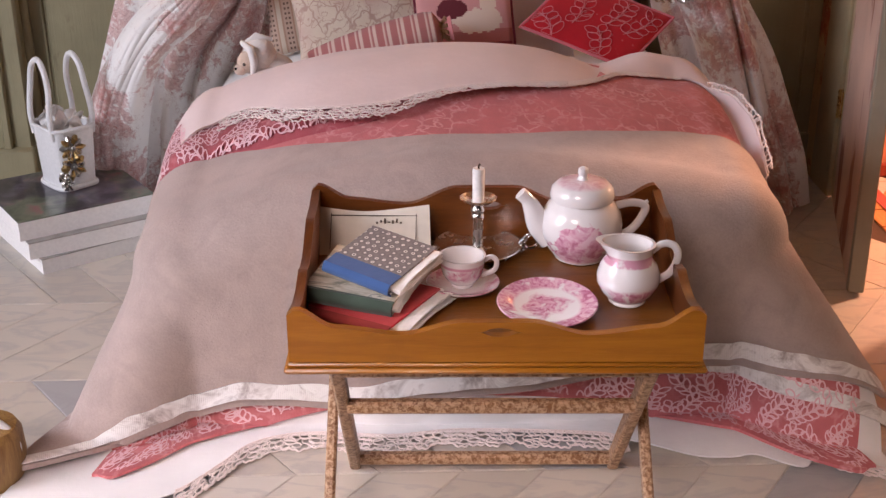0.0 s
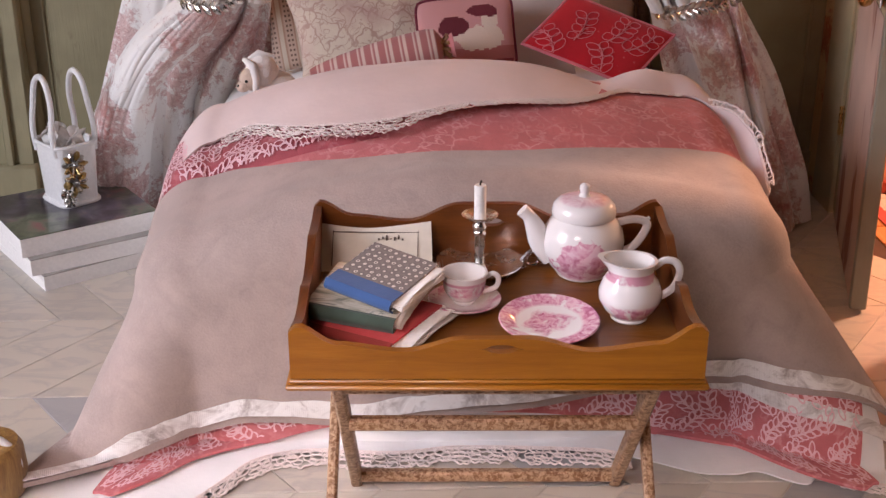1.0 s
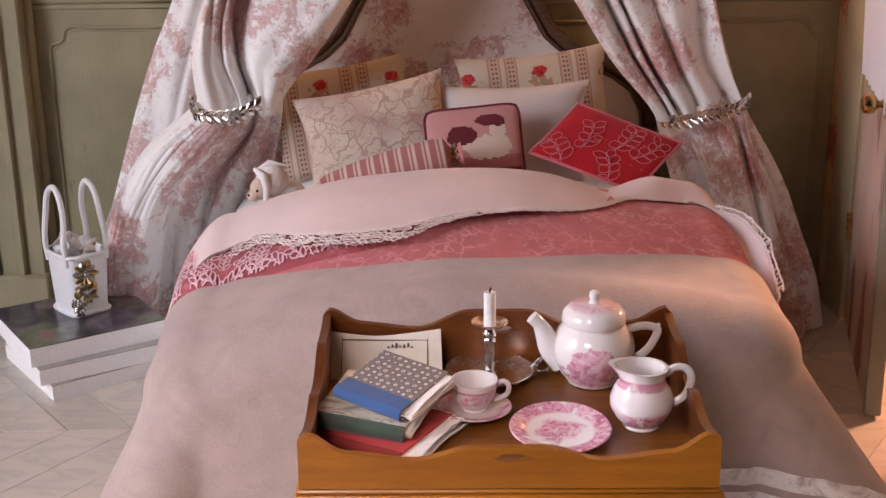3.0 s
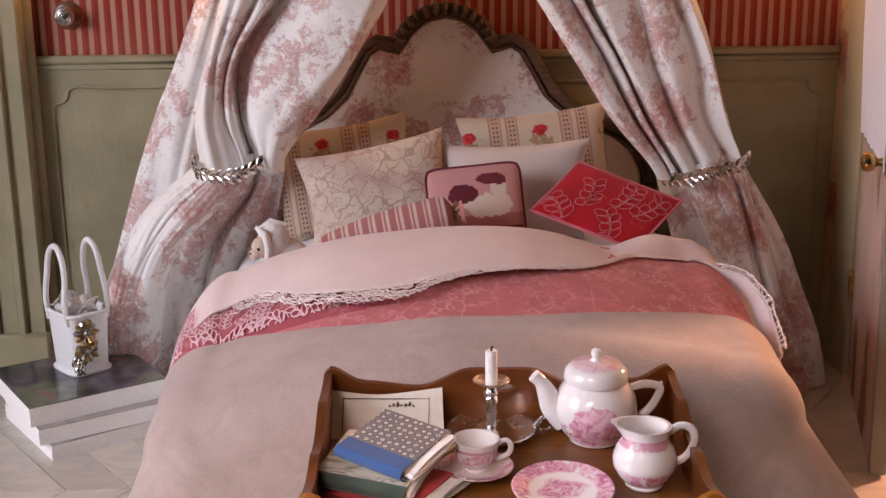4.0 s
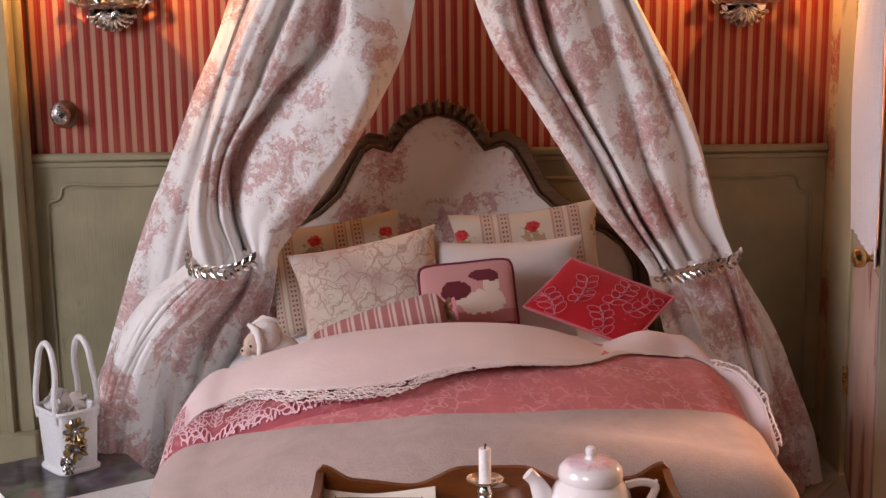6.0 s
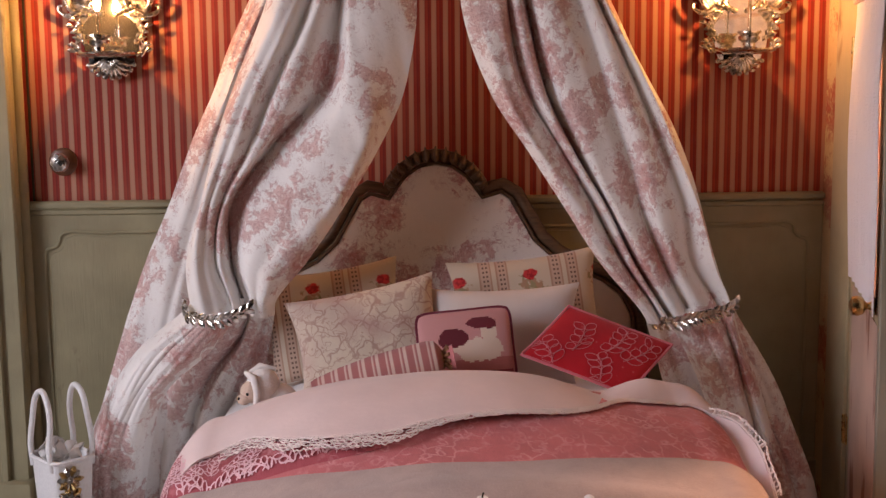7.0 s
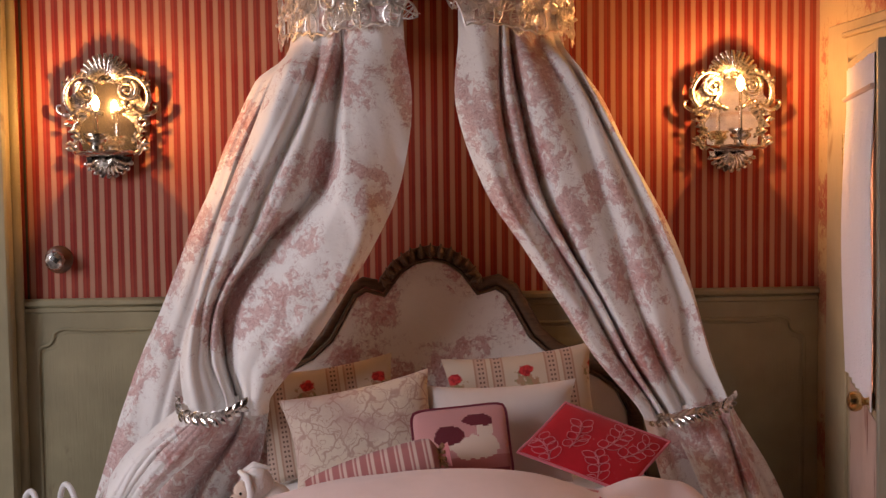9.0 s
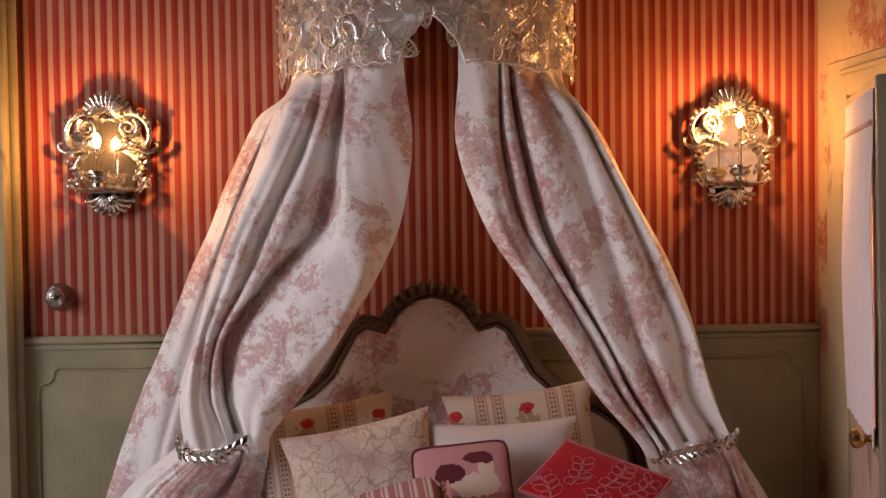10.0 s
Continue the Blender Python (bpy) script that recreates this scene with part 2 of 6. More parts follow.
QUILT = worn_print_mat("rose_cotton", (0.58, 0.155, 0.16), (0.76, 0.37, 0.36), 0.78, 0.75)
QUILT_BACK = worn_print_mat("deep_rose_reverse_cotton", (0.42, 0.085, 0.10), (0.62, 0.25, 0.26), 0.75, 0.75)
BLANKET = wool_mat("taupe_wool", (0.36, 0.28, 0.25), (0.44, 0.345, 0.31))
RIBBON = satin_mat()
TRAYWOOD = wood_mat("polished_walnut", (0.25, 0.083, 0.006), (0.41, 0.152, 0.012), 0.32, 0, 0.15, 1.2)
# deeper tones for the tray's side and back rails
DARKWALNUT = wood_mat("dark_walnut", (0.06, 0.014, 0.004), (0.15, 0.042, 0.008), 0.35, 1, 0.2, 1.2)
MIDWALNUT = wood_mat("mid_walnut", (0.10, 0.026, 0.005), (0.20, 0.060, 0.010), 0.30, 0, 0.2, 1.2)
LEGWOOD = Nodes("worn_gilt_leg_wood", 0.45)
leg_rub = LEGWOOD.noise(13.0, 4, (1, 1, 1), 0.4, 0.7)
LEGWOOD.colour(LEGWOOD.mix(LEGWOOD.math("MULTIPLY", LEGWOOD.step(leg_rub, 0.42, 0.58), 0.7), LEGWOOD.ramp(LEGWOOD.noise(1.5, 4), (0.3, (0.13, 0.05, 0.015)), (0.7, (0.24, 0.11, 0.04))), (0.60, 0.40, 0.25)))
LEGWOOD = LEGWOOD.bump(leg_rub, 0.012).mat
SILVER = silver_mat()
POLISHED = silver_mat("polished_silver", (0.90, 0.89, 0.87), 0.14, 0.8)
BRASS = silver_mat("old_brass", (0.62, 0.42, 0.18), 0.22, 0.4)
WAX = plain("white_wax", (0.85, 0.84, 0.82), 0.35)
PAPER = plain("book_paper", (0.87, 0.85, 0.82), 0.8, vary=0.05, grain=12)


# ---- building tools ----
class Build:
    """Collects vertices and faces in centimetres, each face with a material slot."""

    def __init__(self):
        self.v, self.f, self.m = [], [], []

    def add(self, verts, faces, slot=0, at=None):
        n = len(self.v)
        self.v += [tuple(at @ Vector(p)) if at else tuple(p) for p in verts]
        self.f += [tuple(n + i for i in face) for face in faces]
        self.m += [slot] * len(faces)
        return self

    def box(self, x0, y0, z0, x1, y1, z1, chamfer=0.03, slot=0, at=None):
        bm = bmesh.new()
        bmesh.ops.create_cube(bm, size=1.0)
        for p in bm.verts:
            p.co = ((p.co.x + 0.5) * (x1 - x0) + x0, (p.co.y + 0.5) * (y1 - y0) + y0, (p.co.z + 0.5) * (z1 - z0) + z0)
        if chamfer:
            bmesh.ops.bevel(bm, geom=list(bm.edges), offset=min(chamfer, 0.4 * min(x1 - x0, y1 - y0, z1 - z0)), segments=1, affect="EDGES")
        bm.verts.index_update()
        self.add([p.co.copy() for p in bm.verts], [[p.index for p in f.verts] for f in bm.faces], slot, at)
        bm.free()
        return self

    def lathe(self, profile, seg=32, slot=0, at=None, squash=1.0):
        verts, faces = [], []
        for r, z in profile:
            verts += [(r * math.cos(2 * math.pi * k / seg), squash * r * math.sin(2 * math.pi * k / seg), z) for k in range(seg)]
        for i in range(len(profile) - 1):
            for k in range(seg):
                a, b = i * seg + k, i * seg + (k + 1) % seg
                faces.append((a, b, b + seg, a + seg))
        return self.add(verts, faces, slot, at)

    def tube(self, points, radius, seg=8, closed=False, slot=0, at=None, flat=1.0):
        """A round bar along points; radius is a number or one for each point; flat squeezes it along its second side."""
        pts = [Vector(p) for p in points]
        n = len(pts)
        rad = radius if isinstance(radius, (list, tuple)) else [radius] * n
        verts, faces, side = [], [], None
        for i, p in enumerate(pts):
            a = pts[(i - 1) % n] if closed or i > 0 else p
            b = pts[(i + 1) % n] if closed or i < n - 1 else p
            along = (b - a).normalized() if (b - a).length > 1e-9 else Vector((0, 0, 1))
            if side is None:
                side = along.cross(Vector((0.13, 0.97, 0.21))).normalized()
            side = (side - along * side.dot(along)).normalized()
            other = along.cross(side)
            for k in range(seg):
                t = 2 * math.pi * k / seg
                verts.append(p + rad[i] * (math.cos(t) * side + flat * math.sin(t) * other))
        for i in range(n if closed else n - 1):
            for k in range(seg):
                a, b = i * seg + k, i * seg + (k + 1) % seg
                c, d = ((i + 1) % n) * seg + (k + 1) % seg, ((i + 1) % n) * seg + k
                faces.append((a, b, c, d))
        if not closed:
            faces += [tuple(range(seg))[::-1], tuple((n - 1) * seg + k for k in range(seg))]
        return self.add(verts, faces, slot, at)

    def sheet(self, fn, nu, nv, thick=0.05, slot=0, at=None):
        """A cloth or board with thickness over fn(u, v) for u, v in 0..1; it lies on the side towards which u x v points."""
        g = [[Vector(fn(i / nu, j / nv)) for j in range(nv + 1)] for i in range(nu + 1)]
        verts, faces = [], []
        for i in range(nu + 1):
            for j in range(nv + 1):
                du = g[min(i + 1, nu)][j] - g[max(i - 1, 0)][j]
                dv = g[i][min(j + 1, nv)] - g[i][max(j - 1, 0)]
                n = du.cross(dv)
                n = n.normalized() if n.length > 1e-9 else Vector((0, 0, 1))
                verts += [g[i][j], g[i][j] + n * thick]
        q = lambda i, j, s: (i * (nv + 1) + j) * 2 + s
        for i in range(nu):
            for j in range(nv):
                faces.append((q(i, j, 1), q(i + 1, j, 1), q(i + 1, j + 1, 1), q(i, j + 1, 1)))
                faces.append((q(i, j, 0), q(i, j + 1, 0), q(i + 1, j + 1, 0), q(i + 1, j, 0)))
        for i in range(nu):
            faces.append((q(i, 0, 0), q(i + 1, 0, 0), q(i + 1, 0, 1), q(i, 0, 1)))
            faces.append((q(i, nv, 0), q(i, nv, 1), q(i + 1, nv, 1), q(i + 1, nv, 0)))
        for j in range(nv):
            faces.append((q(0, j, 0), q(0, j, 1), q(0, j + 1, 1), q(0, j + 1, 0)))
            faces.append((q(nu, j, 0), q(nu, j + 1, 0), q(nu, j + 1, 1), q(nu, j, 1)))
        return self.add(verts, faces, slot, at)

    def band(self, fn, points, width, closed=False):
        """A flat printed line: fn lays the plane's points on a surface, or gives None beyond its edge."""
        n = len(points)
        rims = []
        for i, (a, b) in enumerate(points):
            pa = points[(i - 1) % n] if closed or i > 0 else points[i]
            pb = points[(i + 1) % n] if closed or i < n - 1 else points[i]
            d = Vector((pb[0] - pa[0], pb[1] - pa[1]))
            d = d.normalized() if d.length > 1e-9 else Vector((1, 0))
            rims.append((fn(a + d.y * width / 2, b - d.x * width / 2), fn(a - d.y * width / 2, b + d.x * width / 2)))
        for i in range(n if closed else n - 1):
            (p, q), (r, s) = rims[i], rims[(i + 1) % n]
            if None not in (p, q, r, s):
                self.add([p, r, s, q], [(0, 1, 2, 3)])
        return self

    def slab(self, outline, y0, y1, slot=0, at=None, inset=0.0):
        """A board cut to an outline of (x, z), from y0 (front) back to y1; inset rounds its front rim."""
        n = len(outline)
        cx, cz = sum(p[0] for p in outline) / n, sum(p[1] for p in outline) / n
        k = [(x + (cx - x) * inset, z + (cz - z) * inset) for x, z in outline]
        step = (y1 - y0) * 0.25 if inset else 0.0
        rings = [[(x, y0, z) for x, z in k]] + ([[(x, y0 + step, z) for x, z in outline]] if inset else []) + [[(x, y1, z) for x, z in outline]]
        verts = [p for ring in rings for p in ring]
        faces = [tuple(range(n)), tuple(range(len(verts) - 1, len(verts) - n - 1, -1))]
        for r in range(len(rings) - 1):
            for i in range(n):
                a, b = r * n + i, r * n + (i + 1) % n
                faces.append((a, a + n, b + n, b))
        return self.add(verts, faces, slot, at)

    def ball(self, c, r, seg=16, slot=0, scale=(1, 1, 1), at=None):
        prof = [(max(1e-4, math.sin(math.pi * i / (seg // 2))), -math.cos(math.pi * i / (seg // 2))) for i in range(seg // 2 + 1)]
        m = Matrix.LocRotScale(Vector(c), None, Vector(scale) * r)
        return self.lathe(prof, seg, slot, at @ m if at else m)

    def weld(self):
        """Joins vertices that lie on one another."""
        seen, where = {}, []
        for p in self.v:
            where.append(seen.setdefault(tuple(round(c, 4) for c in p), len(seen)))
        self.v = list(seen)
        keep = [(tuple(dict.fromkeys(where[i] for i in f)), m) for f, m in zip(self.f, self.m)]
        keep = [(f, m) for f, m in keep if len(f) > 2]
        self.f, self.m = [f for f, _ in keep], [m for _, m in keep]
        return self

    def mesh(self, name, mats, sharp=38):
        me = bpy.data.meshes.new(name)
        me.from_pydata([(x * CM, y * CM, z * CM) for x, y, z in self.v], [], self.f)
        for m in mats if isinstance(mats, (list, tuple)) else [mats]:
            me.materials.append(m)
        me.polygons.foreach_set("material_index", self.m)
        me.shade_smooth()
        me.set_sharp_from_angle(angle=radians(sharp))
        me.update()
        return me


def turn_about(x, y, z, rx=0, ry=0, rz=0):
    """A pose in centimetres for builders."""
    return Matrix.LocRotScale((x, y, z), Euler([radians(a) for a in (rx, ry, rz)]), None)


def part(name, build, mats, parent=None, label="", sharp=38):
    """Links what was built as one mesh under a thing or a part."""
    ob = new(name, build.mesh(name, mats, sharp))
    if parent:
        ob.parent = parent
    return tagged(ob, label)


def thing(name, label, category, at=(0, 0, 0), rz=0, group="", kind=""):
    """An Empty at the base of a thing, in centimetres, that will carry its parts."""
    ob = new(name)
    ob.empty_display_size = 0.01
    ob.matrix_world = pose(at[0] * CM, at[1] * CM, at[2] * CM, 0, 0, rz)
    return tagged(ob, label, category, group, kind)


def solo(name, build, mats, label, category, at=(0, 0, 0), rz=0, group="", kind="", sharp=38):
    """A thing of one mesh."""
    ob = new(name, build.mesh(name, mats, sharp))
    ob.matrix_world = pose(at[0] * CM, at[1] * CM, at[2] * CM, 0, 0, rz)
    return tagged(ob, label, category, group, kind)


def leaf_block(w, y0, y1, z0, z1, n, rnd, loose=0.03):
    """A block of leaves whose sides step in and out a little."""
    right, left = [], []
    for k in range(n):
        a, b = z0 + (z1 - z0) * k / n, z0 + (z1 - z0) * (k + 1) / n
        r_, l_ = w / 2 - rnd.uniform(0, loose), -w / 2 + rnd.uniform(0, loose)
        right += [(r_, a), (r_, b)]
        left += [(l_, a), (l_, b)]
    return Build().slab(right + left[::-1], y0, y1)


def smooth(a, b, t):
    t = min(max((t - a) / (b - a), 0.0), 1.0)
    return t * t * (3 - 2 * t)


def along(table, t):
    """A value from a table of (key, values...) rows, with a smooth course between the rows."""
    ks = [r[0] for r in table]
    if t <= ks[0]:
        return [float(v) for v in table[0][1:]]
    if t >= ks[-1]:
        return [float(v) for v in table[-1][1:]]
    i = max(k for k in range(len(ks)) if ks[k] <= t)
    i = min(i, len(ks) - 2)
    h = ks[i + 1] - ks[i]
    s = (t - ks[i]) / h
    out = []
    for c in range(1, len(table[0])):
        p0, p1 = table[i][c], table[i + 1][c]
        m0 = (p1 - table[i - 1][c]) / (ks[i + 1] - ks[i - 1]) if i > 0 else (p1 - p0) / h
        m1 = (table[i + 2][c] - p0) / (ks[i + 2] - ks[i]) if i + 2 < len(ks) else (p1 - p0) / h
        out.append((2 * s**3 - 3 * s**2 + 1) * p0 + (s**3 - 2 * s**2 + s) * h * m0 + (3 * s**2 - 2 * s**3) * p1 + (s**3 - s**2) * h * m1)
    return out


def curve(pts, n=20):
    """A smooth line of n + 1 points through pts."""
    rows = [(i / (len(pts) - 1), *p) for i, p in enumerate(pts)]
    return [tuple(along(rows, i / n)) for i in range(n + 1)]


def wob(x, y=0.0, z=0.0):
    return noise.noise((x, y, z))


# ---- the miniature room ----
WALL_L, WALL_R = -11.5, 11.4
HINGE = (11.86, -2.45)
DOOR_TOP, DOOR_W, DOOR_OPEN = 15.68, 6.6, 15.2

# back wall: papered above the dado, boarded below
solo("wall_north", Build().box(-15, 0, -0.5, 12.9, 1.0, 24, 0), WALLPAPER, "back wall papered in red and cream stripes", "wall", kind="structure")


def raised_outline(x0, z0, x1, z1, s=1):
    """A panel's outline whose upper corners are cut by a double curve."""
    pts = [(x0, z0), (x1, z0)]
    corner = [(0, 0.0), (0.0, 0.30), (-0.03, 0.44), (-0.12, 0.52), (-0.26, 0.55), (-0.36, 0.62), (-0.42, 0.74), (-0.44, 0.88), (-0.56, 0.97), (-0.75, 1.02), (-1.1, 1.0), (-1.5, 0.97)]
    pts += [(x1 + dx, z1 - 1.0 + dz) for dx, dz in corner]
    pts += [(x0 - dx, z1 - 1.0 + dz) for dx, dz in corner[::-1]]
    return pts


def wainscot(name, x0, x1):
    """Sage boarding with a raised, shaped panel, skirting and dado rail."""
    w = thing(name, "worn sage green panelled wainscot below striped paper", "wainscot", kind="structure")
    b = Build().box(x0, -0.12, 0, x1, -0.003, 8.95, 0.02)
    part("board", b, PANEL, w)
    out = raised_outline(x0 + 0.42, 1.5, x1 - 0.42, 8.45)
    ring = [(x, -0.13, z) for x, z in out]
    part("panel_moulding", Build().tube(ring, 0.055, 8, True), PANEL, w)
    part("raised_panel", Build().slab([(x + (0.12 if x < (x0 + x1) / 2 else -0.12), z + (0.12 if z < 5 else -0.12)) for x, z in out], -0.17, -0.10, inset=0.01), PANEL, w)
    part("skirting", Build().box(x0, -0.3, 0, x1, -0.01, 1.25, 0.06), PANEL, w)
    rail = Build().box(x0 - 0.02, -0.26, 9.10, x1 + 0.02, -0.003, 9.34, 0.07).box(x0, -0.18, 8.93, x1, -0.003, 9.10, 0.04)
    part("dado_rail", rail, PANEL, w)
    return w


wainscot("wainscot_1", -11.66, -6.4)
wainscot("wainscot_2", -6.36, 6.36)
wainscot("wainscot_3", 6.4, 11.44)
# dark joint round the papered door in the wall
solo("trim_1", Build().box(-11.54, -0.03, 0, -11.47, 0.0 - 0.002, 22, 0), plain("dark_joint", (0.05, 0.035, 0.02), 0.8), "dark joint beside the papered door", "trim", kind="structure")

# left: a moulded pilaster and the side wall
pil = thing("pilaster_1", "sage painted moulded door post at the side of the wall", "pilaster", kind="structure")
part("post", Build().box(-14.2, -0.9, 0, -11.78, -0.003, 22, 0.08), PANEL, pil)
part("bead", Build().tube([(-11.72, -0.3, 0.0), (-11.72, -0.3, 22)], 0.16, 10), PANEL, pil)
part("fillet", Build().box(-12.6, -1.06, 1.3, -12.35, -0.9, 22, 0.05), PANEL, pil)
# dark strip laid on the post in place of a gap's shade
part("groove_strip", Build().box(-13.32, -0.98, 1.3, -13.1, -0.9, 22, 0.03), plain("deep_green_shadow_gap", (0.07, 0.065, 0.045), 0.8), pil)
part("plinth", Build().box(-14.2, -1.15, 0, -11.7, -0.004, 1.35, 0.08), PANEL, pil)
solo("wall_west", Build().box(-15.2, -1.2, -0.5, -14.2, 0, 24, 0), PANEL, "sage painted side wall", "wall", kind="structure")

# right: side wall with the doorway
wall_e = Build().box(11.45, -2.2, 0, 12.2, 0, 24, 0.02).box(11.45, -10.4, 16.7, 12.2, -2.2, 24, 0.02).box(11.45, -24, 0, 12.2, -10.4, 24, 0.02)
solo("wall_east", wall_e, TOILE_PAPER, "side wall papered in faded red toile round a doorway", "wall", kind="structure")
df = thing("door_frame_1", "yellowed cream door frame in the side wall", "door frame", kind="structure")
part("jamb", Build().box(11.40, -2.38, 0, 11.62, -0.85, 16.8, 0.03), CREAM, df)
part("jamb", Build().box(11.3, -11.3, 0, 12.3, -10.3, 16.8, 0.05), CREAM, df)
part("head", Build().box(11.38, -10.3, 15.78, 12.3, -2.38, 16.8, 0.05), CREAM, df)
part("moulding", Build().box(11.26, -10.3, 16.35, 11.42, -2.2, 16.5, 0.04), CREAM, df)

# the open door: its own frame has x along the leaf from the hinge, y towards the bed
door = thing("door_1", "half-glazed door standing ajar, with a white lace curtain", "door", (HINGE[0], HINGE[1], 0), -90 - DOOR_OPEN, kind="structure")
door.matrix_world = door.matrix_world @ pose(0, 0, 0, 0.6)  # it hangs a little out of true
W, TH = DOOR_W, 0.32
hinge_stile = part("hinge_stile", Build().box(0.02, -TH, 0.08, 0.85, 0, DOOR_TOP, 0.03), CREAM, door)
lock_stile = part("lock_stile", Build().box(W - 0.9, -TH, 0.08, W - 0.02, 0, DOOR_TOP, 0.03), CREAM, door)
part("edge_strip", Build().box(W - 0.02, -TH - 0.02, 0.08, W + 0.30, 0.05, DOOR_TOP, 0.03), EDGEPAINT, door, "grey-green door edge")
part("top_rail", Build().box(0.85, -TH, 14.75, W - 0.9, 0, DOOR_TOP, 0.03), CREAM, door)
part("lock_rail", Build().box(0.85, -TH, 6.2, W - 0.9, 0, 7.3, 0.03), CREAM, door)
part("bottom_rail", Build().box(0.85, -TH, 0.08, W - 0.9, 0, 1.6, 0.03), CREAM, door)
part("door_panel", Build().box(0.85, -TH + 0.08, 1.6, W - 0.9, -0.1, 6.2, 0.0), DOORPAINT, door, "rose panel worn to the wood")
part("rose_paint", Build().sheet(lambda u, v: (0.9 + u * (W - 1.0), -TH - 0.012 - 0.01 * wob(u * 5, v * 9), 0.2 + v * 6.9), 6, 10, 0.01), DOORPAINT, door, "worn rose paint")
part("pane", Build().box(0.85, -TH + 0.12, 7.3, W - 0.9, -TH + 0.17, 14.75, 0.0), glass_mat("door_glass"), door, "clear glass pane")


def lace_curtain(u, v):
    x = 0.45 + u * (W - 0.55)
    fold = 0.10 * math.sin(u * 46 + 1.5 * math.sin(v * 5)) + 0.06 * math.sin(u * 21 + 3 * v)
    return (x + 0.05 * math.sin(9 * v + u * 5), -TH - 0.07 - 0.07 * math.sin(math.pi * min(1, v * 1.1)) - (0.4 - 0.25 * smooth(0.80, 0.90, v) * (1 - smooth(0.92, 1.0, v))) * fold, 7.30 + v * 8.1)


LACECLOTH = Nodes("white_lace_cloth")
LACECLOTH.colour((0.80, 0.77, 0.80)).set("Roughness", 0.9).set("Subsurface Weight", 0.0).set("Transmission Weight", 0.0)
holes = LACECLOTH.cells(11.0, "DISTANCE_TO_EDGE")
LACECLOTH.bump(LACECLOTH.math("ADD", holes, LACECLOTH.noise(20, 3)), 0.03)
curtain = part("curtain", Build().sheet(lace_curtain, 90, 14, -0.02), LACECLOTH.mat, door, "gathered white lace curtain", 80)
part("curtain_rod", Build().tube([(0.4, -TH - 0.10, 14.65), (W - 0.05, -TH - 0.10, 14.65)], 0.065, 10), cloth_mat("peach_cotton_sleeve", (0.62, 0.42, 0.33)), door, "peach cloth sleeve over the rod")
knob = Build().lathe([(0.001, 0.0), (0.20, 0.0), (0.22, 0.04), (0.10, 0.09), (0.075, 0.18), (0.10, 0.22), (0.20, 0.28), (0.245, 0.40), (0.21, 0.52), (0.10, 0.59), (0.001, 0.60)], 24, 0, turn_about(W - 0.72, -TH, 7.45, 90))
part("door_knob", knob, BRASS, lock_stile, "round old brass knob")
for hz in (2.4, 12.9):
    part("hinge", Build().tube([(0.0, -TH - 0.06, hz), (0.0, -TH - 0.06, hz + 0.85)], 0.075, 10).box(0.02, -TH - 0.04, hz + 0.02, 0.3, -TH, hz + 0.83, 0.0).tube([(0.0, -TH - 0.06, hz + 0.27), (0.0, -TH - 0.06, hz + 0.30)], 0.085, 10).tube([(0.0, -TH - 0.06, hz + 0.55), (0.0, -TH - 0.06, hz + 0.58)], 0.085, 10), BRASS, hinge_stile)

# the little room behind the door
solo("wall_beyond", Build().box(32, -24, -0.5, 33, 4, 24, 0).box(12.2, -0.6, -0.5, 33, 0.4, 24, 0).box(12.2, -25, -0.5, 33, -24, 24, 0), plain("rose_wash_plaster", (0.72, 0.42, 0.30), 0.9, vary=0.1), "warm rose plaster walls of the next room", "wall", kind="structure")
solo("baseboard", Build().box(12.3, -0.85, 0, 31.9, -0.61, 0.4, 0.05).box(31.6, -24, 0, 31.99, -0.7, 0.4, 0.05), plain("dark_red_paint", (0.30, 0.05, 0.03), 0.5), "dark red baseboard of the next room", "baseboard", kind="structure")

# floors
BOARD = wood_mat("orange_pine", (0.42, 0.17, 0.055), (0.62, 0.30, 0.11), 0.35, 1, 0.3)
floor2 = thing("floor_next_room", "orange pine board floor of the next room", "floor", kind="structure")
part("underlay", Build().box(11.4, -24, -0.5, 32, 0, -0.06, 0), plain("dark_underlay", (0.05, 0.03, 0.02)), floor2)
rug = Build().box(12.72, -15, 0.0, 13.12, -0.95, 0.05, 0.02)
solo("carpet_strip", rug, cloth_mat("red_felt", (0.55, 0.035, 0.02)), "narrow red felt runner on pine boards", "carpet")

floor = thing("floor", "floor of pale marble chevron planks with blue-grey pieces", "floor", kind="structure")
part("underlay", Build().box(-14.2, -24, -0.5, 11.4, 0, -0.05, 0), plain("grout", (0.56, 0.51, 0.44), 0.9), floor)

# an unseen plain niche, added round the miniature and kept dark to limit bounced light
SHELL = plain("plain_wall_paint", (0.07, 0.06, 0.05), 0.9, vary=0.04)
solo("ceiling", Build().box(-15.2, -23, 20.7, 33, 1, 21.7, 0.05), plain("ceiling_cream", (0.36, 0.29, 0.23), 0.9), "painted ceiling of the miniature room", "ceiling", kind="structure")
solo("cabinet_base", Build().box(-32, -46, -30, 40, 12, -0.5, 0.3), wood_mat("dark_table_wood", (0.10, 0.06, 0.03), (0.18, 0.11, 0.06), 0.4), "dark wooden stand under the miniature room", "stand", kind="structure")
shell = Build().box(-60, 25, -30, 60, 29, 77, 0).box(60, -112, -30, 64, 25, 77, 0).box(-60, -116, -30, 60, -112, 77, 0)
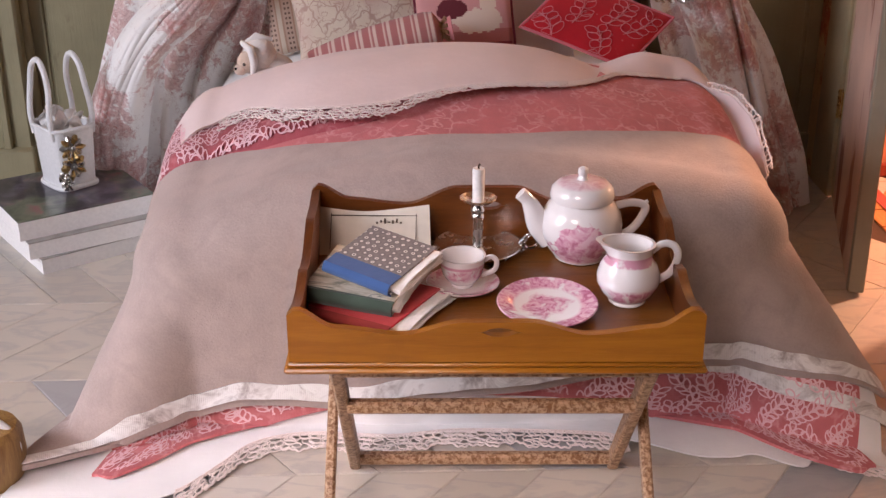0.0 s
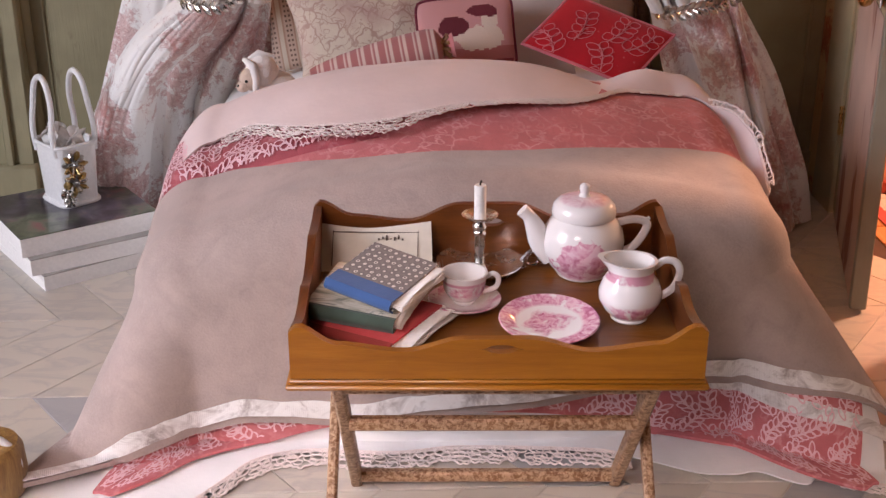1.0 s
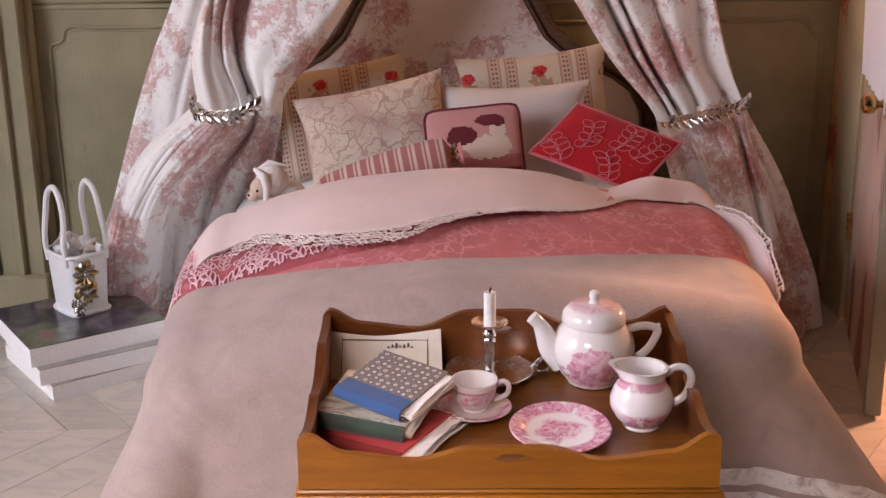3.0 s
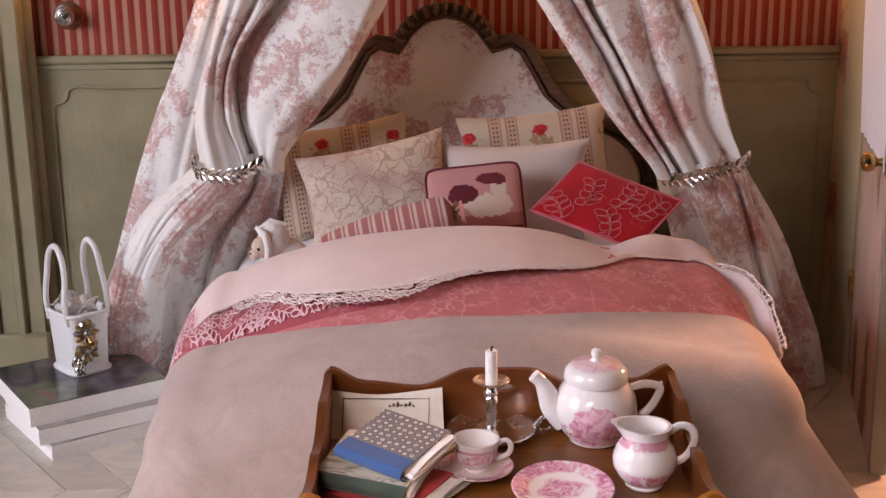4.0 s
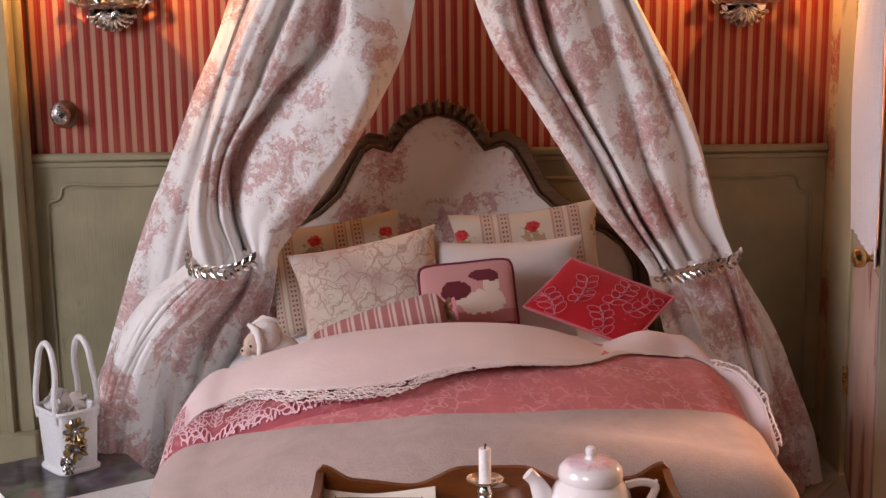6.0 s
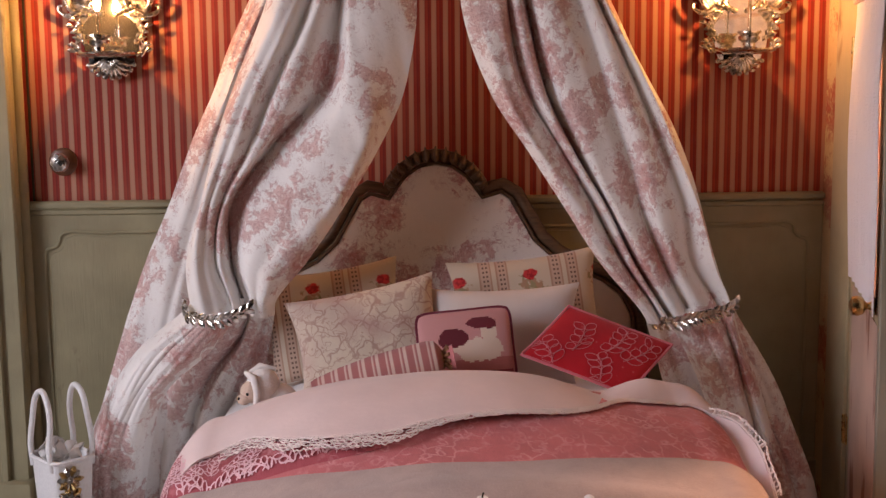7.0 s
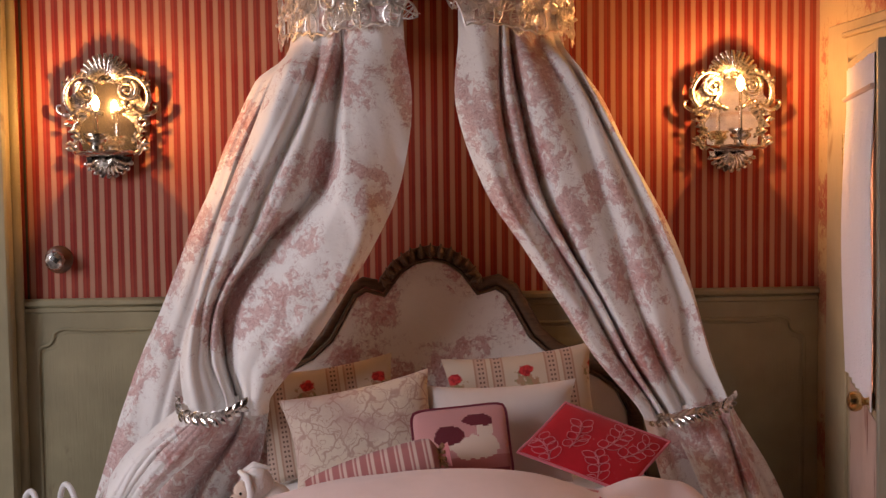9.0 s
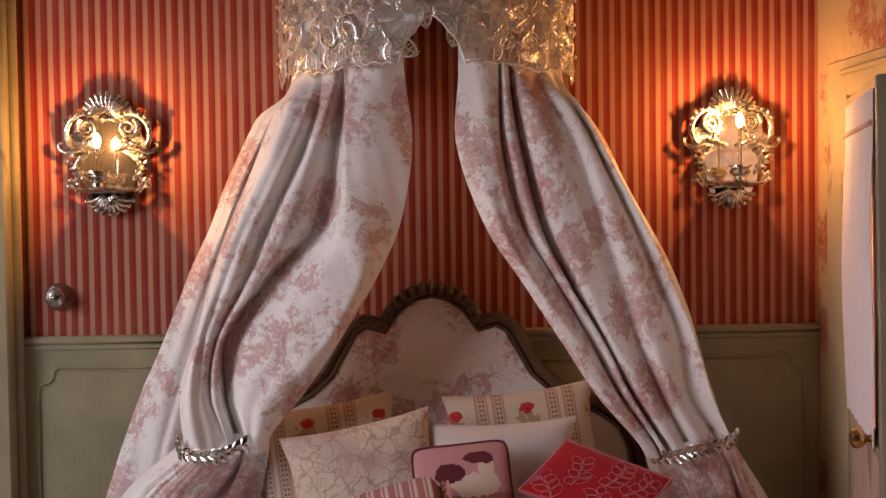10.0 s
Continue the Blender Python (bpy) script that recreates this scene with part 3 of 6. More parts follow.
shell.box(-40, -6, -30, -36, 25, 77, 0).box(-40, -112, -30, -36, -32, 77, 0).box(-40, -32, -30, -36, -6, 5, 0).box(-40, -32, 35, -36, -6, 77, 0)
solo("wall_niche", shell, SHELL, "plain dark walls of an added, unseen niche with one window", "wall", kind="structure")
solo("floor_niche", Build().box(-60, -112, -34, 60, 25, -30, 0), SHELL, "plain dark floor of the added, unseen niche", "floor", kind="structure")
solo("ceiling_niche", Build().box(-60, -112, 77, 60, 25, 81, 0), SHELL, "plain dark ceiling of the added, unseen niche", "ceiling", kind="structure")


# ---- the bed ----
CORE_L, CORE_R, CORE_Y = 5.05, 5.25, -13.25  # flat top ends here; edges round off beyond it


def bed_top(x, y):
    return 5.0 + 0.78 * smooth(-13.2, -8.8, y) - 0.75 * smooth(-8.4, -6.6, y) - (0.042 if x < 0 else 0.022) * min(abs(x), 5.2) ** 2 + 0.05 * wob(x * 0.5, y * 0.5, 2)


def over_bed(p, q, off=0.0, rnd=1.0, flare=0.10, corner=0.62, floor_z=0.05):
    """Lays the cloth's point (p across, q along) over the bed: flat on top, rounded over the edges, hanging and spreading at the corners."""
    half = CORE_R if p > 0 else CORE_L
    dx, dy = max(abs(p) - half, 0.0), max(CORE_Y - q, 0.0)
    e = math.hypot(dx, dy)
    cx, cy = max(min(p, half), -half), max(q, CORE_Y)
    top = bed_top(cx, cy) + off
    if e < 1e-6:
        return Vector((cx, cy, top))
    nx, ny = dx / e * (1 if p > 0 else -1), -dy / e
    diag = (2 * dx * dy / (e * e)) ** 2
    r = rnd + off
    if e < r * math.pi / 2:
        out, down = r * math.sin(e / r), r * (1 - math.cos(e / r))
    else:
        k = e - r * math.pi / 2
        s = flare + (0.50 if p > 0 else 0.24) * (dx / e) ** 2 + corner * diag
        ripple = 0.03 * min(k, 1.5) * math.sin(1.15 * (p + q * 0.9) + 1.0) * (1 - 0.5 * diag)
        down = r + k / math.sqrt(1 + s * s)
        out = r + k * s / math.sqrt(1 + s * s) + ripple
        if down > top - floor_z - off:
            out += (down - (top - floor_z - off)) * 0.95
            down = top - floor_z - off
    return Vector((cx + nx * out, cy + ny * out, top - down))


bed = thing("bed", "double bed with a rose toile headboard and layered pink bedding", "bed", (0, -8, 0))


def bed_part(name, build, mats, label="", sharp=60):
    build.v = [(x, y + 8, z) for x, y, z in build.v]
    return part(name, build, mats, bed, label, sharp)


bed_part("mattress", Build().box(-4.6, -13.2, 1.2, 4.6, -1.3, 3.9, 0.4), SHEET)
for lx in (-4.2, 4.2):
    for ly in (-12.6, -1.9):
        bed_part("leg", Build().lathe([(0.001, 0.0), (0.22, 0.0), (0.28, 0.3), (0.2, 0.5), (0.34, 0.9), (0.34, 1.25), (0.001, 1.25)], 14, 0, turn_about(lx, ly, 0)), OLDGOLD)


def sheet_foot(p):
    """Where the bottom sheet ends along the bed's foot; it was laid unevenly."""
    return along([(-9.4, -19.6), (-6.4, -19.9), (-5.2, -19.8), (-4.5, -19.2), (-4.1, -18.8), (-3.5, -18.7), (-2.8, -18.8), (-1.3, -19.2), (0, -19.1), (2.6, -19.15), (3.5, -19.4), (4.6, -19.75), (6.1, -19.35), (7.2, -19.05), (7.8, -18.4), (9.4, -18.25)], p)[0]


def cover(name, p0, p1, q0, q1, off, thick, mats, label, nu=110, nv=120, shape=None, **kw):
    """A bed cover over the cloth rectangle p0..p1 by q0 (head) ..q1 (foot); shape(p) may move its head edge."""
    def fn(u, v):
        p = p0 + (p1 - p0) * u
        head = shape(p) if shape else q0
        foot = sheet_foot(p) if q1 is None else q1
        return over_bed(p, foot + (head - foot) * v, off, **kw)
    return solo(name, Build().sheet(fn, nu, nv, thick), mats, label, "bedding", sharp=60)


# bottom sheet, quilt and blanket, each over the one below
cover("bed_sheet", -9.4, 9.4, -1.5, None, 0.02, 0.03, SHEET, "white linen sheet hanging to the floor", corner=0.52)
quilt = thing("quilt", "rose cotton quilt printed with outlined leaves", "quilt", (0, -14, 2))


def quilt_part(name, fn, nu, nv, thick, mats, label=""):
    b = Build().sheet(fn, nu, nv, thick)
    b.v = [(x, y + 14, z - 2) for x, y, z in b.v]
    return part(name, b, mats, quilt, label, 60)


def quilt_hem(p):
    """Where the quilt ends along the foot, drawn up towards the middle, with rounded corners."""
    return -18.5 + 0.26 * smooth(-6.6, -4.4, p) - 0.55 * smooth(1.5, 6, p) + 0.35 * (1 - smooth(-7.85, -7.3, p)) + 0.40 * smooth(8.3, 8.85, p)


def quilt_pt(u, v):
    p = -7.85 + 16.7 * u
    return over_bed(p, quilt_hem(p) * (1 - v) - 8.6 * v, 0.10, corner=0.50)


def quilt_fold(u, v):
    """The quilt's edge turned back: a soft roll in front that runs under the sheet."""
    p = -7.4 + 5.9 * u
    q0 = along([(-7.6, -11.05), (-6.1, -11.15), (-5.2, -11.4), (-3.5, -11.5), (-2.4, -11.5), (-1.5, -11.4)], p)[0]
    roll = math.sin(math.pi * 0.5 * min(1.0, v * 5)) ** 0.6
    return over_bed(p, q0 + 1.5 * v, 0.13 + 0.22 * roll * smooth(-7.0, -5.7, p) * (1 - 0.6 * smooth(0.75, 1.0, u)) + 0.02 * wob(p * 2.2, v * 3))


def sprigs(build, spots, place, size, thread, rnd):
    """Stitched sprigs: a stem with pairs of outlined leaves, laid on a surface by place(p, q)."""
    for p0, q0, turn in spots:
        ax, ay = math.cos(turn), math.sin(turn)

        def put(a, b):
            bend = 0.18 * a * a / size
            return place(p0 + (a * ax - (b + bend) * ay), q0 + (a * ay + (b + bend) * ax))
        build.tube([put(size * (k / 6 - 0.5) * 2.0, 0.0) for k in range(7)], thread, 4)
        for k in range(4):
            a0 = size * (k / 4 - 0.45) * 2.0
            for sg in (-1, 1):
                ang = sg * rnd.uniform(0.65, 1.0)
                ln, wd = size * rnd.uniform(0.60, 0.80), size * rnd.uniform(0.15, 0.20)
                loop = []
                for j in range(14):
                    t = 6.2832 * j / 14
                    u_, w_ = ln * (0.12 + 0.5 * (1 - math.cos(t))), wd * 1.35 * math.sin(t) * abs(math.sin(t)) ** 0.5
                    loop.append(put(a0 + u_ * math.cos(ang) - w_ * math.sin(ang), u_ * math.sin(ang) + w_ * math.cos(ang)))
                build.tube(loop, thread * 0.9, 4, True)
    return build


rs = random.Random(21)


def quilt_spot(p, q):
    """A point of the print, on the quilt's upper face, or None past its hem."""
    if not -7.75 < p < 8.75 or q < quilt_hem(p) + 0.06:
        return None
    at = over_bed(p, q, 0.10, corner=0.50)
    du, dv = over_bed(p + 0.05, q, 0.10, corner=0.50) - at, over_bed(p, q + 0.05, 0.10, corner=0.50) - at
    low = 1 - smooth(0.15, 0.9, at.z)
    return at + (du.cross(dv).normalized() * (1 - 0.8 * low) + Vector((0, -0.3, 1)) * low).normalized() * (0.088 + 0.03 * low)


def leaf_sprig(build, p0, q0, turn, size, line, spot=quilt_spot):
    """A printed sprig: a bent stem with pairs of outlined, pointed leaves."""
    ax, ay = math.cos(turn), math.sin(turn)
    bow = rs.uniform(-0.25, 0.25)
    lift = Vector((0, -0.5, 0.8))  # no two printed lines share a plane
    rise = [0.0]

    def put(a, b):
        b += bow * a * a / size
        at = spot(p0 + a * ax - b * ay, q0 + a * ay + b * ax)
        return at and at + lift * rise[0]
    build.band(put, [(size * (k / 5 - 1.0), 0.0) for k in range(11)], line)
    for k in range(5):
        a0 = size * (2 * k / 5 - 0.95)
        for sg in (-1, 1):
            ang = sg * rs.uniform(0.55, 0.85)
            ln, wd = size * rs.uniform(0.52, 0.66), size * rs.uniform(0.12, 0.15)
            loop = []
            for j in range(12):
                t = 6.2832 * j / 12
                u_, w_ = ln * (0.10 + 0.5 * (1 - math.cos(t))), wd * 1.2 * math.sin(t) * abs(math.sin(t)) ** 0.4
                loop.append((a0 + u_ * math.cos(ang) - w_ * math.sin(ang), u_ * math.sin(ang) + w_ * math.cos(ang)))
            rise[0] = rs.uniform(0.002, 0.03)
            build.band(put, loop, line, True)


print_b = Build()
for k in range(26):
    for row, q in enumerate((-16.6, -17.12, -17.64, -18.16, -18.68, -19.2)):
        leaf_sprig(print_b, -8.0 + 0.68 * k + rs.uniform(-0.12, 0.12) + (0.34 if row % 2 else 0), q + rs.uniform(-0.1, 0.1), rs.uniform(0.4, 2.7), 0.40, 0.034)
print_b.v = [(x, y + 14, z - 2) for x, y, z in print_b.v]
leaf_print = tagged(part("leaf_print", print_b, cloth_mat("pale_pink_print", (0.82, 0.52, 0.55), depth=0.002), quilt, "pale pink outlined leaf sprigs", 60), kind="stuff")
cotton = quilt_part("cotton_cloth", quilt_pt, 120, 120, 0.06, QUILT)
leaf_print.parent = cotton
turned_edge = quilt_part("turned_back_edge", quilt_fold, 70, 20, 0.05, QUILT_BACK, "darker rose reverse side turned back")


def fold_spot(a, b):
    """A point of the print on the turned-back edge: a along it from the side, b over its roll, in centimetres."""
    u, v = a / 5.9, b / 1.5
    if not (0.02 < u < 0.98 and 0.03 < v < 0.95):
        return None
    at = quilt_fold(u, v)
    n = (quilt_fold(u + 0.01, v) - at).cross(quilt_fold(u, v + 0.01) - at)
    return at + n.normalized() * 0.068


fold_print = Build()
for k in range(13):
    for b in (0.15, 0.6, 1.05):
        leaf_sprig(fold_print, 0.45 * k + rs.uniform(-0.1, 0.1) + (0.2 if b == 0.6 else 0), b + rs.uniform(-0.08, 0.08), rs.uniform(0.3, 2.8), 0.33, 0.026, fold_spot)
fold_print.v = [(x, y + 14, z - 2) for x, y, z in fold_print.v]
tagged(part("leaf_print", fold_print, leaf_print.data.materials[0], turned_edge, "pale pink outlined leaf sprigs", 60), kind="stuff")


def blanket_head(p):
    return along([(-9.6, -11.7), (-6, -11.35), (-4.7, -11.5), (-3.5, -11.95), (-2.3, -12.3), (0, -12.5), (1.2, -12.4), (3, -12.05), (5, -11.55), (6, -11.6), (9.8, -12.1)], p)[0] + 0.04 * wob(p * 0.8, 7)


def blanket_foot(p):
    return along([(-9.6, -17.55), (-7.9, -17.45), (-6.2, -17.55), (-4.5, -17.7), (-3.4, -18.05), (-2.4, -18.35), (-1.3, -18.45), (0.9, -18.3), (1.8, -18.15), (4.7, -17.35), (7.3, -17.0), (9.8, -16.2)], p)[0]


def blanket_pt(u, v):
    p = -9.6 + 19.4 * u
    return over_bed(p, blanket_foot(p) + (blanket_head(p) - blanket_foot(p)) * v, 0.22, corner=0.48)


blanket = thing("blanket", "taupe wool blanket with a satin ribbon hem", "blanket", (0, -14, 2))


def blanket_part(name, build, mats, label=""):
    build.v = [(x, y + 14, z - 2) for x, y, z in build.v]
    return part(name, build, mats, blanket, label, 60)


blanket_part("wool_cloth", Build().sheet(blanket_pt, 130, 120, 0.10), BLANKET)


def ribbon_pt(u, v):
    p = -9.6 + 19.4 * u
    q = blanket_foot(p) - 0.05 + (0.33 + 0.07 * wob(p * 1.3, 3)) * v
    w = over_bed(p, q, 0.37 + 0.02 * wob(p * 2.0, v), corner=0.48)
    return w


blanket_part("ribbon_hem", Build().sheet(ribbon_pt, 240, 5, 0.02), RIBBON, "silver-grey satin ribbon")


def second_ribbon_pt(u, v):
    p = 2.6 + 7.2 * u
    q = along([(2.6, -17.9), (4.9, -17.45), (7.4, -17.4), (9.8, -17.0)], p)[0] + 0.33 * v
    return over_bed(p, q, 0.22, corner=0.48)


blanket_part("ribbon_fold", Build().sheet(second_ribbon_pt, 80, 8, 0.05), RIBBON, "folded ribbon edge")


# ---- lace ----
def lace_strip(build, path, width=0.75, pitch=0.34, thread=0.030, jag=0.35, narrow=0.0, seed=1, rows=3):
    """Crochet lace along a path of (point, outward) pairs: a band of small rings, then ragged scallops of threads."""
    rnd = random.Random(seed)
    total = [0.0]
    for (a, _), (b, _) in zip(path, path[1:]):
        total.append(total[-1] + (b - a).length)

    def at(s, o):
        s = min(max(s, 0.0), total[-1] - 1e-6)
        i = max(k for k in range(len(total) - 1) if total[k] <= s)
        f = (s - total[i]) / max(total[i + 1] - total[i], 1e-9)
        p = path[i][0].lerp(path[i + 1][0], f)
        n = path[i][1].lerp(path[i + 1][1], f)
        return p + n * o * (1 - narrow * smooth(0.34, 0.52, s / total[-1]))

    n = max(2, int(total[-1] / pitch))
    step = total[-1] / n
    build.tube([at(total[-1] * j / (3 * n), 0.01) for j in range(3 * n + 1)], thread * 1.2, 5)
    build.tube([at(total[-1] * j / (3 * n), 0.14 * width + 0.01 * math.sin(j)) for j in range(3 * n + 1)], thread, 5)

    def ring(s, o, rs_, ro, count=9):
        loop = [at(s + rs_ * math.cos(t), o + ro * math.sin(t)) for t in [2 * math.pi * j / count for j in range(count)]]
        build.tube(loop, thread * rnd.uniform(0.9, 1.35), 5, True)
    # a row of small eyelets, then rows of uneven meshes
    for k in range(2 * n):
        ring((k + 0.5) * step / 2, 0.075 * width, step * 0.22, 0.06 * width, 6)
    for row in range(rows):
        o = width * (0.14 + 0.66 * (row + 0.5) / rows)
        for k in range(n):
            s = (k + 0.5 * (row % 2) + 0.5 + rnd.uniform(-0.30, 0.30)) * step
            if rnd.random() < 0.12:
                continue
            ring(s, o + rnd.uniform(-0.06, 0.06) * width, step * rnd.uniform(0.40, 0.80), 0.36 * width / rows * rnd.uniform(0.8, 1.6), 8)
    # ragged scalloped edge
    hem = []
    for j in range(6 * n + 1):
        s = total[-1] * j / (6 * n)
        hem.append(at(s, width * (0.80 + 0.12 * abs(math.sin(s * 3.1 / pitch * 0.5)) + jag * 0.30 * wob(s * 2.2, seed) + 0.05 * math.sin(s * 7.0 / pitch))))
    build.tube(hem, thread * 1.5, 5)
    return build


def cloth_path(fn, n):
    """Path and outward direction from fn(u) -> (p, q, dp, dq) on the bed."""
    out = []
    for i in range(n + 1):
        p, q, dp, dq, off = fn(i / n)
        a, b = over_bed(p, q, off), over_bed(p + dp * 0.05, q + dq * 0.05, off)
        d = b - a
        out.append((a + Vector((0, 0, 0.02)), d.normalized() if d.length > 1e-6 else Vector((0, -1, 0))))
    return out


# turned-down sheet: its front edge in cloth coordinates (p, q)
EDGE = [(-7.6, -11.2), (-7.0, -11.15), (-6.3, -11.0), (-5.7, -10.75), (-5.2, -10.45), (-4.3, -10.3), (-3.4, -10.9), (-2.54, -11.2), (-1.39, -11.22), (-0.7, -11.0), (0.12, -10.8),
        (2.3, -10.25), (3.2, -9.75), (3.8, -9.15), (4.6, -8.85), (5.3, -8.65), (5.9, -8.8), (6.6, -9.4)]


def turn_pt(u, v):
    p = -7.6 + 14.1 * u
    return over_bed(p, -7.6 + (along(EDGE, p)[0] + 7.6) * v, 0.26 + 0.10 * v + 0.10 * smooth(-1.0, -3.0, p) - 0.22 * smooth(-5.2, -6.2, p) - (0.05 + 0.13 * v) * smooth(1.0, 3.0, p), 1.0) + Vector((0, 0, 0.10 * math.sin(math.pi * v) + 0.28 * smooth(3.5, 4.7, p) * (1 - smooth(5.3, 6.3, p)) * math.sin(math.pi * min(1.0, v * 1.05)) - 0.10 * math.exp(-((p - 3.4) / 0.35) ** 2) * v - 0.30 * math.exp(-((p - 3.3) / 0.8) ** 2) * (1 - v)))


sheet_fold = thing("turned_down_sheet", "white linen sheet turned down, edged with cream crochet lace", "bedding", (0, -10, 5))


def fold_part(name, build, mats, label=""):
    build.v = [(x, y + 10, z - 5) for x, y, z in build.v]
    return part(name, build, mats, sheet_fold, label, 60)


def turn_side(u, v):
    """The sheet's side: it lies over the edge of the quilt and its lace stands a little off the bed."""
    q = -8.5 - 3.6 * v
    a = over_bed(5.85 + 0.25 * v, q, 0.10)
    b = Vector((6.28 + 0.26 * smooth(0.0, 0.5, v) - 0.06 * smooth(0.75, 1, v), q, 5.16 - 0.92 * v * v + 0.04 * math.sin(v * 13)))
    b = a.lerp(b, smooth(-0.02, 0.28, v))
    return a.lerp(b, u) + Vector((0, 0, -0.30 * math.sin(math.pi * u) * smooth(0.0, 0.3, v)))


fold_part("linen", Build().sheet(lambda u, v: turn_pt(u, 1 - v), 100, 40, 0.05), PALE)
fold_part("side_flap", Build().sheet(lambda u, v: turn_side(1 - u, v), 14, 40, 0.05), PALE)


def front_edge(u):
    p = -4.9 + 10.2 * u
    return (p, along(EDGE, p)[0] + 0.04, 0.0, -1.0, 0.38 + 0.10 * smooth(-1.0, -3.0, p) - 0.17 * smooth(1.0, 3.0, p))


def side_edge(u):
    a, b = turn_side(0.9, u), turn_side(1.0, u)
    return b + Vector((-0.02, 0, 0.03)), ((b - a).normalized() + Vector((0, 0, 0.5 * math.sin(u * 19)))).normalized()


fold_part("lace_edging", lace_strip(Build(), cloth_path(front_edge, 90), 0.56, 0.15, 0.013, 0.8, narrow=0.62, seed=3, rows=4), LACE, "cream crochet lace")
fold_part("lace_edging", lace_strip(Build(), [side_edge(k / 60) for k in range(61)], 0.17, 0.13, 0.012, 0.4, seed=4, rows=1), LACE, "cream crochet lace")
# lace at the foot of the bottom sheet
def foot_edge(u):
    p = -5.4 + 8.6 * u
    return (p, sheet_foot(p) + 0.05, 0.0, -1.0, 0.05)


foot_lace = lace_strip(Build(), [(a, Vector((d.x * 0.6, -0.8, -0.12)).normalized()) for a, d in cloth_path(foot_edge, 120)], 0.52, 0.17, 0.016, 1.1, seed=7)
foot_lace.v = [(x, y, max(z, 0.03)) for x, y, z in foot_lace.v]
def corner_edge(u):
    p = 7.95 + 1.4 * u
    return (p, sheet_foot(p) + 0.05, 0.0, -1.0, 0.05)


lace_strip(foot_lace, cloth_path(corner_edge, 30), 0.50, 0.17, 0.016, 0.8, seed=8)
foot_lace.v = [(x, y, max(z, 0.03)) for x, y, z in foot_lace.v]
solo("lace_trim", foot_lace, LACE, "white crochet lace hem lying on the floor", "lace", sharp=60)


# ---- headboard ----
HEAD = [(0.0, 10.62), (0.55, 10.50), (1.02, 10.17), (1.30, 9.80), (1.42, 9.58), (1.55, 9.68), (1.9, 9.76), (2.3, 9.52), (2.65, 8.92), (3.0, 8.28), (3.5, 7.82),
        (4.2, 7.45), (4.9, 7.15), (5.5, 6.7), (5.85, 6.0), (5.95, 4.8), (5.95, 1.0)]


def head_line(shrink=0.0):
    """The headboard's outline from the foot of one side, over the crest, to the other; drawn in by shrink."""
    half = []
    for i, (x, z) in enumerate(HEAD):
        a, b = HEAD[max(i - 1, 0)], HEAD[min(i + 1, len(HEAD) - 1)]
        t = Vector((b[0] - a[0], b[1] - a[1])).normalized()
        half.append((max(x + t.y * shrink, 0.0), z - t.x * shrink))
    half[0] = (0.0, HEAD[0][1] - shrink)
    return [(-x, z) for x, z in half[::-1]] + half[1:]


pad = head_line(0.25)
bed_part("headboard_pad", Build().slab([(x, z) for x, z in pad][::-1], -1.05, -0.55, inset=0.02), TOILE_HEAD, "cream and rose toile upholstery", 50)
rail = [(x, -0.95, z) for x, z in head_line(0.0)]
bed_part("headboard_frame", Build().tube(rail, 0.155, 10, False, 0, None, 1.3).tube([(x, -1.05, z) for x, z in head_line(0.22)], 0.06, 6), OLDGOLD, "carved gilt-brown wooden frame", 60)
for k in range(13):
    t = radians(-66 + 132 * k / 12)
    cx, cz = 1.38 * math.sin(t), 9.22 + 1.38 * math.cos(t)
    crest = Build().ball((cx, -1.12, cz), 0.145, 12, 0, (0.85, 0.75, 1.35), None)
    crest.tube([(cx * 0.86, -1.24, 9.25 + 1.22 * math.cos(t)), (cx, -1.30, cz), (cx * 1.12, -1.2, 9.25 + 1.6 * math.cos(t))], [0.03, 0.075, 0.02], 7)
    bed_part("carved_leaf", crest, OLDGOLD, "carved leaf of the shell crest", 60)


